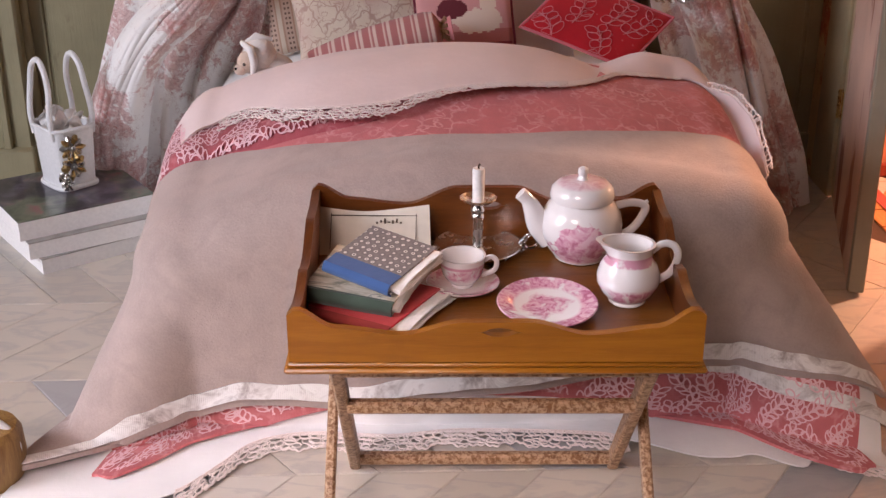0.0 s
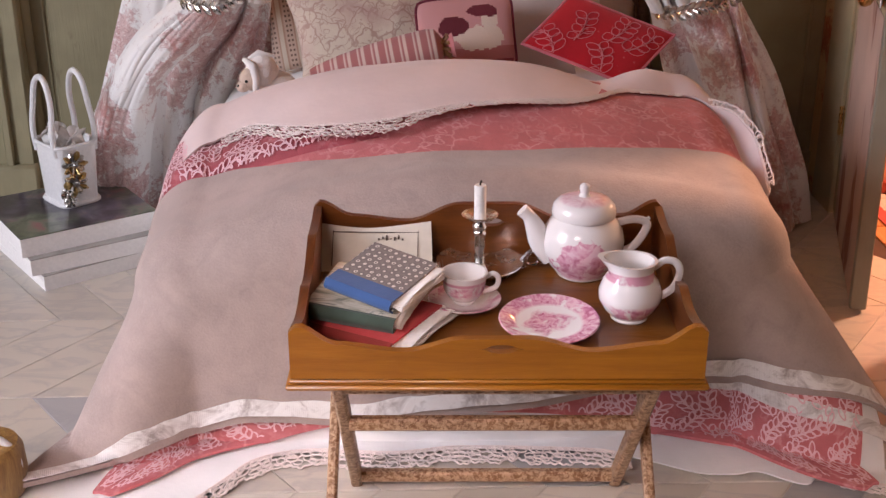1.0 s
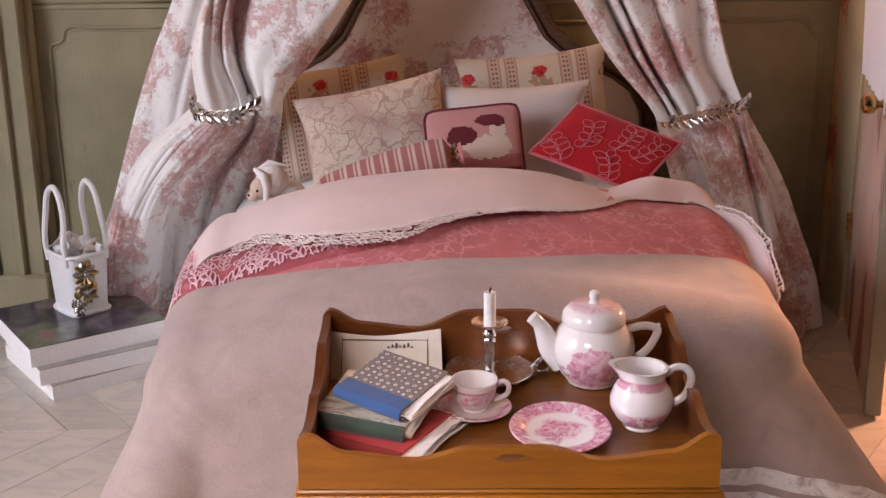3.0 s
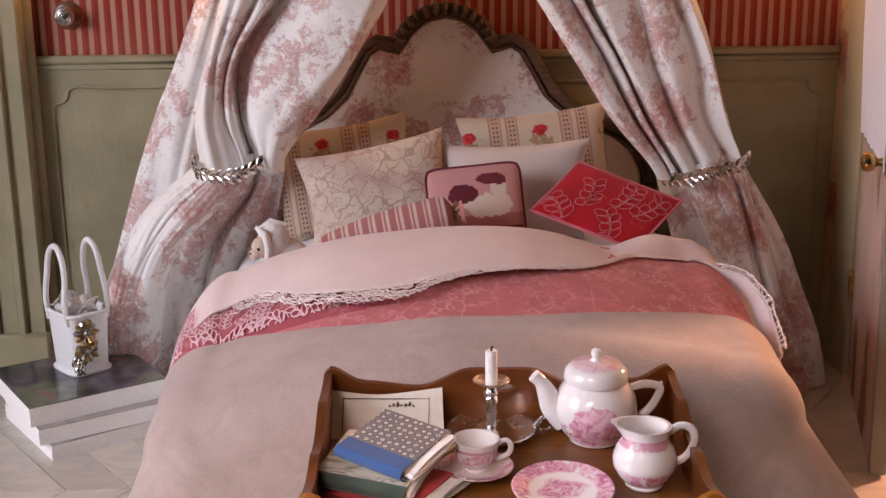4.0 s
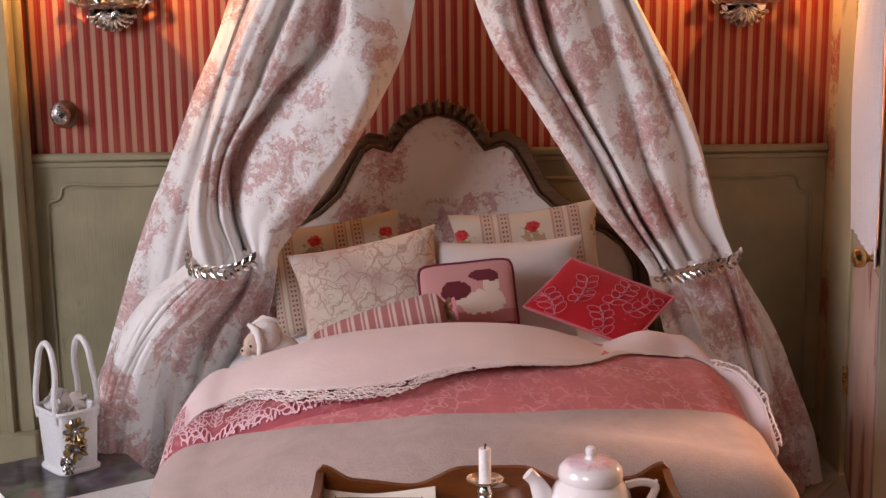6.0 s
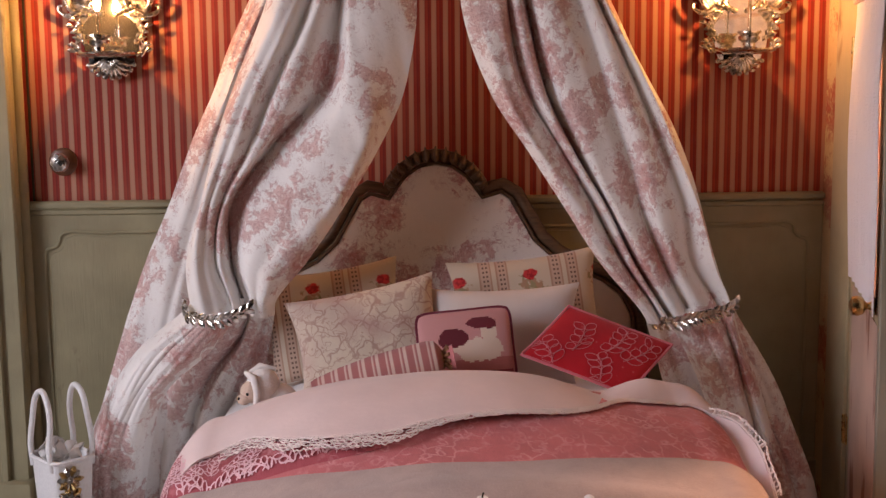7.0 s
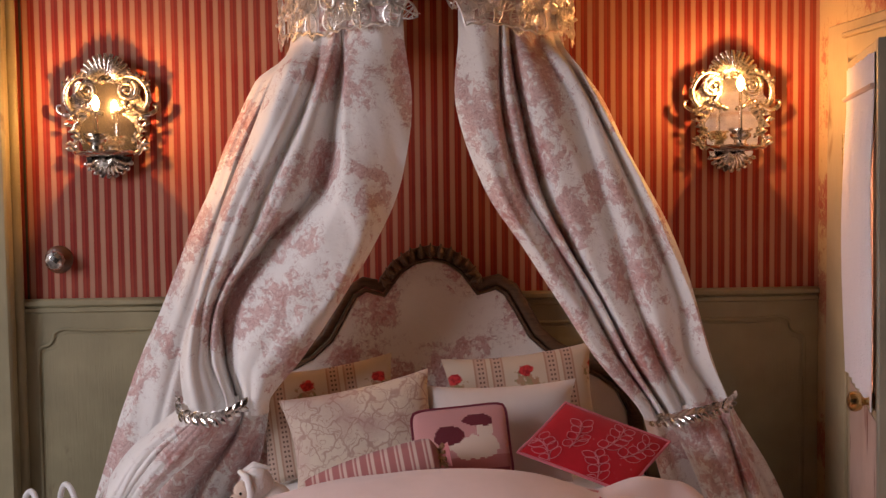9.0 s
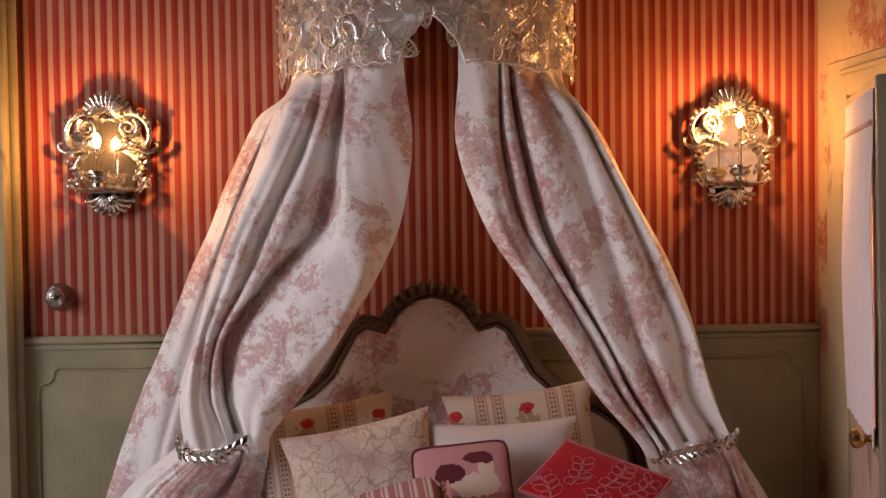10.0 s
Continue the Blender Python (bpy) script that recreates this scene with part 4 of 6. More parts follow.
# ---- canopy curtains ----
def fold_sheet(rows, depth, base, top, seed, squeeze=(), nu=150, nv=110, thick=0.035, crease=0.05):
    """A hanging cloth by its fold lines: rows of (z, x of each line), the depth of each line (ridges forward, minus) and the plane base (z, y) on which they lie."""
    rows, base = sorted(rows), sorted(base)
    n = len(depth)
    keys = [k / (n - 1) for k in range(n)]
    z0, z1 = rows[0][0], top
    lo, hi = min(depth), max(depth)

    def fn(u, v):
        z = z0 + (z1 - z0) * v
        xs, y0 = along(rows, z), along(base, z)[0]
        amp = along(squeeze, z)[0] if squeeze else 1.0
        x = along([(k, a) for k, a in zip(keys, xs)], u)[0]
        d = along([(k, a) for k, a in zip(keys, depth)], u)[0]
        t = min(max((d - lo) / (hi - lo), 0.0), 1.0)
        d = lo + (hi - lo) * t ** 2.0
        d += crease * (1.6 * wob(x * 1.1 + z * 0.35, z * 0.28, seed) + 0.8 * wob(x * 2.6 + z * 0.9, z * 0.7, seed + 4)) * (1 - smooth(14.5, 16.3, z))
        d += 3.4 * crease * (abs(wob(u * 7.5 + v * 2.0, v * 1.3, seed + 9)) - 0.25) + 1.3 * crease * wob(u * 15.0, v * 2.6, seed + 13)
        y = y0 + d * amp
        # under the corona the cloth stays inside its round
        k = smooth(15.4, 16.6, z)
        x += k * (max(min(x, 3.75), -3.75) - x)
        y += k * (max(y, -0.1 - 3.8 * math.sqrt(max(0.0, 1 - (x / 4.0) ** 2)) + 0.35 * d) - y)
        return (x, y, z + 0.03 * wob(u * 9, v * 3, 5))
    return Build().sheet(fn, nu, nv, thick)


def canopy_curtain(side, name_label):
    c = thing("bed_curtain", name_label, "curtain", (side * 6.5, -3, 0), group="bed canopy curtains")

    def put(name, build, label=""):
        build.v = [(x - side * 6.5, y + 3, z) for x, y, z in build.v]
        return part(name, build, TOILE, c, label, 70)

    if side < 0:
        back = [(19, -4.0, -3.5, -3.0, -2.4), (16.4, -4.22, -3.6, -2.9, -2.2), (15.27, -4.87, -4.1, -3.4, -2.6), (13.54, -5.69, -4.95, -4.1, -3.2), (12.45, -6.10, -5.4, -4.6, -3.8), (11.2, -6.68, -5.9, -5.1, -4.3), (9.46, -7.36, -6.5, -5.7, -4.9),
                (7.4, -8.25, -7.2, -6.2, -5.2), (5.04, -9.05, -7.9, -6.7, -5.4), (2.8, -9.75, -8.6, -7.2, -5.8), (0.05, -10.1, -9.0, -7.6, -6.0)]
        put("back_fall", fold_sheet(back, (0.15, -0.35, 0.2, 0.0), [(0.05, -1.3), (5, -1.5), (8, -1.4), (16.4, -0.9), (19, -0.8)], 19.0, 12, nu=60))
        front = [(19.0, -3.70, -3.15, -2.80, -2.55, -2.34, -2.16, -1.90, -0.72), (16.37, -3.76, -3.18, -2.79, -2.53, -2.34, -2.16, -1.90, -0.71), (14.63, -4.37, -3.79, -3.28, -2.99, -2.56, -2.34, -2.02, -0.53),
                 (12.45, -5.28, -4.85, -4.34, -3.90, -3.10, -2.59, -2.04, -0.88), (11.0, -5.79, -5.41, -4.95, -4.66, -4.39, -3.78, -2.30, -1.56), (9.54, -6.18, -5.96, -5.63, -5.53, -5.44, -4.76, -3.08, -2.47),
                 (8.09, -6.60, -6.16, -5.84, -5.66, -5.51, -5.22, -4.42, -3.47), (7.05, -6.59, -6.04, -5.53, -5.41, -5.31, -5.02, -4.73, -4.32), (6.6, -6.50, -6.0, -5.5, -5.38, -5.25, -5.0, -4.75, -4.4)]
        put("front_fall", fold_sheet(front, (0.25, -0.48, 0.10, -0.22, 0.36, 0.12, -0.42, 0.10), [(6.6, -3.45), (8, -3.7), (10, -3.7), (16.4, -3.5), (19, -3.3)], 19.0, 23, [(6.6, 0.9), (7.6, 1.1), (10, 1.2), (14, 1.1), (16.4, 0.8)]))
        lobe = [(7.0, -6.55, -6.2, -5.8, -5.40), (6.73, -6.71, -6.2, -5.8, -5.36), (5.69, -7.98, -7.5, -6.8, -6.08), (4.54, -8.82, -8.3, -7.8, -7.35), (3.18, -9.52, -9.0, -8.4, -7.86), (1.43, -9.85, -9.3, -8.8, -8.23), (0.05, -9.92, -9.4, -8.9, -8.40)]
        put("lower_fall", fold_sheet(lobe, (0.40, -0.42, -0.50, 0.30), [(0.05, -2.4), (3.2, -3.0), (5, -3.5), (7.0, -3.55)], 7.0, 31, [(0.05, 0.9), (4.5, 1.0), (6.3, 0.8), (7.0, 0.4)], 80, 80, crease=0.03))
        inner = [(7.05, -5.75, -5.55, -5.3, -5.08, -4.92, -4.62, -4.45), (6.6, -5.9, -5.6, -5.35, -5.1, -4.92, -4.62, -4.43), (5.69, -6.7, -6.3, -5.95, -5.45, -5.27, -4.85, -4.60), (4.54, -7.9, -7.4, -6.9, -6.35, -5.95, -5.4, -4.93), (3.18, -8.4, -7.9, -7.4, -6.95, -6.6, -6.0, -5.49), (0.05, -8.7, -8.3, -7.8, -7.4, -7.1, -6.6, -6.20)]
        put("inner_fall", fold_sheet(inner, (0.2, 0.35, -0.1, 0.4, -0.15, 0.35, 0.1), [(0.05, -1.5), (3.2, -1.7), (5, -2.2), (6.4, -2.9), (7.05, -3.3)], 7.05, 37, [(0.05, 0.8), (5.5, 0.9), (7.05, 0.5)], 100, 70))
        tie = [(-6.78, -3.2, 6.95), (-6.52, -4.15, 6.75), (-5.96, -4.42, 6.66), (-5.40, -4.35, 6.72), (-4.89, -3.95, 6.93), (-4.49, -3.3, 7.22)]
    else:
        back = [(19, 2.4, 3.1, 3.7, 4.0), (16.3, 2.3, 3.0, 3.6, 4.06), (14.68, 3.3, 4.0, 4.6, 5.0), (13.4, 3.9, 4.6, 5.2, 5.61), (11.46, 4.9, 5.6, 6.2, 6.67), (9.68, 5.4, 6.1, 6.8, 7.36), (7.4, 5.6, 6.4, 7.2, 7.88), (6.4, 5.7, 6.6, 7.5, 8.2),
                (4.35, 6.2, 7.4, 8.5, 9.35), (3.06, 6.5, 7.9, 9.0, 9.85), (1.41, 6.8, 8.3, 9.6, 10.45), (0.05, 6.9, 8.5, 9.8, 10.7)]
        put("back_fall", fold_sheet(back, (0.0, 0.2, -0.35, 0.1), [(0.05, -3.0), (3, -2.7), (6.4, -2.0), (9.5, -1.1), (19, -0.8)], 19.0, 14, nu=60))
        front = [(19.0, 0.70, 1.5, 1.75, 1.9, 2.1, 2.35, 2.8, 3.1, 3.3, 3.5), (16.32, 0.71, 1.53, 1.77, 1.93, 2.09, 2.37, 2.81, 3.15, 3.33, 3.55), (14.57, 0.63, 1.54, 1.82, 2.05, 2.38, 2.72, 3.65, 3.97, 4.20, 4.37),
                 (12.35, 1.37, 1.85, 2.35, 2.69, 2.87, 3.43, 4.35, 4.80, 5.22, 5.52), (10.86, 2.34, 2.60, 3.20, 3.42, 3.57, 4.01, 4.88, 5.35, 5.80, 6.18), (9.37, 3.30, 3.55, 4.07, 4.30, 4.42, 4.67, 5.27, 5.79, 6.39, 6.80),
                 (7.86, 4.28, 4.51, 4.88, 5.06, 5.18, 5.48, 5.90, 6.23, 6.70, 7.25), (6.65, 5.32, 5.47, 5.72, 5.84, 5.95, 6.25, 6.55, 6.95, 7.45, 7.80), (6.2, 5.6, 5.8, 5.95, 6.1, 6.25, 6.5, 6.8, 7.15, 7.55, 7.85)]
        put("front_fall", fold_sheet(front, (0.10, -0.34, 0.28, -0.12, 0.42, -0.36, 0.20, -0.24, 0.26, -0.05), [(6.2, -3.4), (8, -3.7), (10, -3.7), (16.4, -3.5), (19, -3.3)], 19.0, 25, [(6.2, 0.7), (7.6, 0.9), (10, 1.0), (14, 1.0), (16.4, 0.8)]))
        tail = [(6.6, 6.10, 6.75, 7.45, 7.70, 7.90), (6.41, 6.14, 6.83, 7.52, 7.75, 7.93), (5.47, 6.63, 7.32, 7.90, 8.02, 8.25), (4.35, 7.14, 7.73, 8.20, 8.40, 8.70), (3.06, 7.47, 8.10, 8.57, 8.80, 9.10), (1.41, 7.75, 8.54, 9.02, 9.40, 9.75), (0.05, 7.97, 8.8, 9.3, 9.7, 10.1)]
        put("lower_fall", fold_sheet(tail, (0.25, -0.40, 0.15, -0.05, 0.3), [(0.05, -3.7), (6.6, -3.4)], 6.6, 33, [(0.05, 1.1), (5.4, 1.0), (6.6, 0.5)], 80, 70))
        tie = [(5.75, -3.1, 6.14), (6.08, -3.85, 6.26), (6.53, -4.15, 6.42), (7.05, -4.15, 6.52), (7.62, -3.9, 6.62), (8.12, -3.2, 6.74)]
    # garland tie-back: a cord set with pairs of small silver leaves
    rnd = random.Random(50 + side)
    cord = curve(tie, 40)
    shift = Vector((-side * 6.5, 3, 0))
    tie_back = part("tie_back", Build().tube([Vector(p) + Vector((0, 0.05, 0)) + shift for p in cord], 0.05, 7), SILVER, c, "garland tie-back of silver leaves", 60)
    n = 13
    for k in range(n):
        i = int(k / (n - 1) * 36)
        p, d = Vector(cord[i]), (Vector(cord[i + 2]) - Vector(cord[i])).normalized()
        p += Vector((0, -0.09, 0)) + shift
        for up in (-1, 1):
            tip = p + (d * 0.26 + Vector((0, -0.10, 0.20 * up))) * rnd.uniform(0.8, 1.15)
            part("leaf", Build().tube([p, p.lerp(tip, 0.35), p.lerp(tip, 0.7), tip], [0.02, 0.085, 0.075, 0.008], 7, False, 0, None, 0.35), SILVER, tie_back, "", 60)
    return c


canopy_curtain(-1, "cream bed curtain printed with rose toile, tied back")
canopy_curtain(1, "cream bed curtain printed with rose toile, tied back near the door")

# ---- silver filigree corona that holds the curtains ----
corona = thing("bed_corona", "silver filigree corona above the bed, with scalloped edge", "bed canopy", (0, 0, 16.4))


def rim(t, z, r=1.0):
    """A point of the half round corona at the angle t."""
    return Vector((4.12 * r * math.sin(t), -0.1 - 4.25 * r * math.cos(t), z))


def corona_part(name, build, mats, label=""):
    build.v = [(x, y, z - 16.4) for x, y, z in build.v]
    return part(name, build, mats, corona, label, 60)


def hem_height(t):
    a = abs(t)
    return 16.28 + 1.42 * max(0.0, 1 - a / 0.20) ** 0.6 * 0.95 + 0.16 * abs(math.sin(a * 4.2))


corona_part("lining", Build().sheet(lambda u, v: rim(-1.5 + 3.0 * u, hem_height(-1.5 + 3.0 * u) + 0.25 + (20.2 - hem_height(-1.5 + 3.0 * u) - 0.25) * v, 0.955), 70, 10, 0.03), TOILE, "gathered cloth lining")
fil = Build()
rf = random.Random(9)


def pod(t, z, lean, ln, wd):
    """A pointed leaf of wire: its outline, a stem and crossing threads, laid on the corona's round."""
    ca, sa = math.cos(lean), math.sin(lean)

    def put(a, b, out=0.0):
        return rim(t + (a * ca - b * sa) / 4.15, z + a * sa + b * ca, 1.0 + out)
    half = lambda a: wd * math.sin(math.pi * min(max(a / ln, 0.0), 1.0)) ** 0.75
    n = 9
    fil.tube([put(ln * k / n, half(ln * k / n), 0.004) for k in range(n + 1)] + [put(ln * k / n, -half(ln * k / n), 0.004) for k in range(n - 1, 0, -1)], 0.030, 4, True)
    fil.tube([put(-0.06, 0, 0.0), put(ln * 0.5, 0, 0.022), put(ln, 0, 0.004)], 0.022, 4)
    for k in range(9):
        a = ln * (k + 0.6) / 10
        b = half(a)
        fil.tube([put(a, -b, 0.006), put(a + rf.uniform(-0.03, 0.08), rf.uniform(-0.3, 0.3) * b, 0.020), put(a + rf.uniform(0.0, 0.16), b * 0.9, 0.006)], 0.013, 4)


for row in range(5):
    for col in range(15):
        t = -1.5 + 3.0 * (col + 0.5 * (row % 2)) / 14.5
        z = hem_height(t) + 0.72 + row * 0.80
        if z > 20.1:
            continue
        for lean in (rf.uniform(-1.9, -1.3), rf.uniform(0.3, 1.1), rf.uniform(2.2, 2.9), rf.uniform(-2.9, -2.5) if (row + col) % 2 else rf.uniform(-0.6, -0.2)):
            pod(t + rf.uniform(-0.03, 0.03), z, lean, rf.uniform(0.58, 0.80), rf.uniform(0.19, 0.27))
        fil.ball(rim(t, z, 1.03), 0.06, 6)
for zz in (19.0, 20.1):
    fil.tube([rim(-1.55 + 3.1 * k / 60, zz, 1.01) for k in range(61)], 0.05, 6)
fil.tube([rim(-1.55 + 3.1 * k / 90, hem_height(-1.55 + 3.1 * k / 90) + 0.1 + 0.08 * abs(math.sin(k * 1.05)), 1.01) for k in range(91)], 0.035, 5)
corona_part("filigree", fil, silver_mat("bright_filigree_silver", (0.90, 0.88, 0.84), 0.34, 0.7), "openwork of silver wire leaves")
corona_part("top_board", Build().sheet(lambda u, v: Vector((0, -0.1, 20.2)).lerp(rim(-1.55 + 3.1 * u, 20.2, 0.97), v), 40, 6, 0.2), OLDGOLD)


# ---- pillows ----
def pillow_mat(kind):
    kind, _, shift = kind.partition(":")
    m = Nodes(kind + "_pillow_cloth")
    x, y, z = m.xyz()
    if kind == "rose_stripe":
        # bands of two pierced ribbons between plain stripes, each plain stripe with a red rose on a leafy stem
        f = m.math("FRACT", m.math("ADD", m.math("DIVIDE", x, 1.95), 10.20 + float(shift or 0)))
        edge, plain_ = (0.36, 0.19, 0.13), (0.55, 0.46, 0.36)
        base = m.ramp(f, (0.0, plain_), (0.56, plain_), (0.575, edge), (0.60, (0.50, 0.35, 0.27)), (0.72, (0.50, 0.35, 0.27)), (0.735, edge), (0.75, plain_), (0.80, plain_), (0.815, edge),
                      (0.84, (0.50, 0.35, 0.27)), (0.95, (0.50, 0.35, 0.27)), (0.965, edge), (0.985, plain_), (1.0, plain_))
        # two rows of holes in each ribbon
        hz = m.math("ABSOLUTE", m.math("SUBTRACT", m.math("FRACT", m.math("DIVIDE", z, 0.13)), 0.5))
        holes_x = m.math("MINIMUM", m.math("MINIMUM", m.math("ABSOLUTE", m.math("SUBTRACT", f, 0.635)), m.math("ABSOLUTE", m.math("SUBTRACT", f, 0.685))), m.math("MINIMUM", m.math("ABSOLUTE", m.math("SUBTRACT", f, 0.87)), m.math("ABSOLUTE", m.math("SUBTRACT", f, 0.92))))
        dots = m.math("MULTIPLY", m.step(holes_x, 0.016, 0.012), m.step(hz, 0.26, 0.20))
        col = m.mix(m.math("MULTIPLY", dots, 0.85), base, (0.10, 0.05, 0.035))
        fx = m.math("SUBTRACT", m.math("MULTIPLY", f, 1.95), 0.56)
        rz_ = m.math("SUBTRACT", z, 0.92)
        d = m.math("SQRT", m.math("ADD", m.math("MULTIPLY", fx, fx), m.math("MULTIPLY", m.math("MULTIPLY", rz_, rz_), 1.5)))
        d = m.math("ADD", d, m.math("MULTIPLY", m.math("SUBTRACT", m.noise(6.0, 2), 0.5), 0.20))
        lz = m.math("ADD", rz_, 0.30)
        lx = m.math("ADD", fx, m.math("MULTIPLY", lz, 0.35))
        ld = m.math("ADD", m.math("SQRT", m.math("ADD", m.math("MULTIPLY", m.math("MULTIPLY", lx, lx), 0.7), m.math("MULTIPLY", lz, lz))), m.math("MULTIPLY", m.math("SUBTRACT", m.noise(7.0, 2, shift=(3, 0, 3)), 0.5), 0.9))
        col = m.mix(m.math("MULTIPLY", m.step(ld, 0.26, 0.18), 0.75), col, m.ramp(m.noise(5.0, 2, shift=(1, 1, 7)), (0.45, (0.20, 0.17, 0.06)), (0.55, (0.34, 0.15, 0.07))))
        petal_ = m.ramp(m.noise(9.0, 2, distort=0.8), (0.42, (0.30, 0.008, 0.012)), (0.56, (0.55, 0.03, 0.03)))
        col = m.mix(m.step(d, 0.21, 0.17), col, petal_)
    elif kind == "blossom":
        # large cream flowers of overlapping outlined petals on a pinkish ground
        warp = m.vec("ADD", m.p, m.vec("SCALE", m.tree_noise(1.9), scale=0.85))
        flower = m.cells(0.62, "F1", "Distance", (1, 0, 1), 0.8, warp)
        petal = m.cells(1.7, "DISTANCE_TO_EDGE", "Distance", (1, 0, 1), 1.0, warp)
        curl = m.step(m.math("ABSOLUTE", m.math("SUBTRACT", m.noise(2.6, 2, distort=0.9, shift=(6, 0, 3)), 0.5)), 0.035, 0.010)
        ground = m.mix(m.step(m.noise(0.7, 3), 0.4, 0.62), (0.54, 0.41, 0.34), (0.50, 0.33, 0.28))
        inner = m.mix(m.step(flower, 0.75, 0.45), ground, (0.64, 0.54, 0.43))
        line = m.math("MULTIPLY", m.math("MAXIMUM", m.step(petal, 0.050, 0.016), m.math("MULTIPLY", curl, 0.8)), m.step(m.noise(1.8, 3, shift=(2, 2, 2)), 0.30, 0.50))
        col = m.mix(m.math("MULTIPLY", line, 0.62), inner, (0.34, 0.16, 0.13))
    elif kind == "white":
        col = m.ramp(m.noise(0.7, 3), (0.3, (0.60, 0.53, 0.49)), (0.7, (0.67, 0.60, 0.56)))
    elif kind == "needlepoint":
        # stitched squares; patches of dark plum and cream on rose, darker ground strip below
        cell = m.vec("SNAP", m.p, (0.04, 0.5, 0.04))
        sx, sy, sz = m.xyz(cell)

        def patch(cx, cz, rx, rz, ragged, shift):
            a = m.math("DIVIDE", m.math("SUBTRACT", sx, cx), rx)
            b = m.math("DIVIDE", m.math("SUBTRACT", sz, cz), rz)
            n = m.tree.nodes.new("ShaderNodeTexNoise")
            m.put(n.inputs["Vector"], m.vec("ADD", cell, (shift, 0, 0)))
            n.inputs["Scale"].default_value = 3.0
            q = m.math("ADD", m.math("ADD", m.math("MULTIPLY", a, a), m.math("MULTIPLY", b, b)), m.math("MULTIPLY", m.math("SUBTRACT", n.outputs[0], 0.5), ragged))
            return m.step(q, 1.02, 0.98)
        col = m.mix(m.step(sz, -0.36, -0.34), (0.46, 0.15, 0.14), (0.58, 0.27, 0.26))
        col = m.mix(patch(0.30, -0.10, 0.62, 0.30, 2.2, 3), col, (0.70, 0.56, 0.46))
        col = m.mix(patch(0.60, 0.30, 0.22, 0.20, 2.0, 21), col, (0.70, 0.56, 0.46))
        col = m.mix(patch(-0.30, 0.22, 0.44, 0.24, 1.6, 9), col, (0.13, 0.012, 0.02))
        col = m.mix(patch(0.42, 0.55, 0.40, 0.16, 2.4, 15), col, (0.15, 0.015, 0.025))
        col = m.mix(patch(0.62, -0.70, 0.50, 0.05, 1.6, 27), col, (0.24, 0.03, 0.04))
    elif kind == "red":
        # scarlet wool with paler worn flecks
        ground = m.ramp(m.noise(1.5, 4), (0.3, (0.44, 0.003, 0.010)), (0.7, (0.56, 0.006, 0.016)))
        fleck = m.math("MULTIPLY", m.step(m.cells(5.5, "F1"), 0.22, 0.10), m.step(m.noise(1.3, 2, shift=(4, 4, 4)), 0.48, 0.62))
        col = m.mix(m.math("MULTIPLY", fleck, 0.35), ground, (0.70, 0.25, 0.27))
    else:
        f = m.math("FRACT", m.math("ADD", m.math("DIVIDE", x, 0.34), 20.0))
        rose, cream = (0.42, 0.15, 0.14), (0.66, 0.49, 0.42)
        col = m.ramp(f, (0.0, rose), (0.40, rose), (0.46, cream), (0.54, (0.60, 0.40, 0.34)), (0.60, rose), (0.68, rose), (0.74, cream), (0.90, cream), (0.97, rose))
    m.colour(col)
    return weave(m, 0.045, 0.006).mat


def pillow_build(w, h, t, puff=2.6, pinch=0.10, n=30, sag=0.0, seed=1, shear=0.0, round_=0.0):
    """A stuffed cushion: x across, z up, y towards its back; its corners stay sharp and its sides draw in."""
    b = Build()

    def face(sign):
        def fn(u, v):
            a, c = 2 * u - 1, 2 * v - 1
            x = a * w / 2 * (1 - pinch * (1 - c * c) * abs(a) ** 2)
            z = c * h / 2 * (1 - pinch * (1 - a * a) * abs(c) ** 2)
            k = max(0.0, (1 - abs(a) ** puff)) ** 0.55 * max(0.0, (1 - abs(c) ** puff)) ** 0.55
            crease = 0.04 * t * wob(x * 1.8, z * 1.8, seed) * k
            x, z = x * (1 - round_ * abs(c) ** 8) + shear * z, z * (1 - round_ * abs(a) ** 8)
            return (x, sign * (t / 2 * k + crease) + sag * (a * a), z)
        return fn
    g = {}
    verts, faces = [], []
    for s in (-1, 1):
        for i in range(n + 1):
            for j in range(n + 1):
                rim_ = i in (0, n) or j in (0, n)
                key = (i, j) if rim_ else (i, j, s)
                if key not in g:
                    g[key] = len(verts)
                    verts.append(face(s)(i / n, j / n))
        for i in range(n):
            for j in range(n):
                q = [g.get((a, c), g.get((a, c, s))) for a, c in ((i, j), (i + 1, j), (i + 1, j + 1), (i, j + 1))]
                faces.append(q if s < 0 else q[::-1])
    return b.add(verts, faces)


def piping(w, h, pinch=0.10, shear=0.0, round_=0.0, n=20):
    pts = []
    for k in range(4 * n):
        side, f = divmod(k, n)
        c = 2 * f / n - 1
        a, c = ((c, -1), (1, c), (-c, 1), (-1, -c))[side]
        x, z = a * w / 2 * (1 - pinch * (1 - c * c) * abs(a) ** 2), c * h / 2 * (1 - pinch * (1 - a * a) * abs(c) ** 2)
        x, z = x * (1 - round_ * abs(c) ** 8) + shear * z, z * (1 - round_ * abs(a) ** 8)
        pts.append((x, 0, z))
    return pts


def lay(ob, centre, across, up):
    """Turns a thing so that its x runs along across and its z along up."""
    x = Vector(across).normalized()
    z = Vector(up)
    z = (z - x * z.dot(x)).normalized()
    y = z.cross(x)
    m = Matrix((x, y, z)).transposed().to_4x4()
    m.translation = Vector(centre) * CM
    ob.matrix_world = m


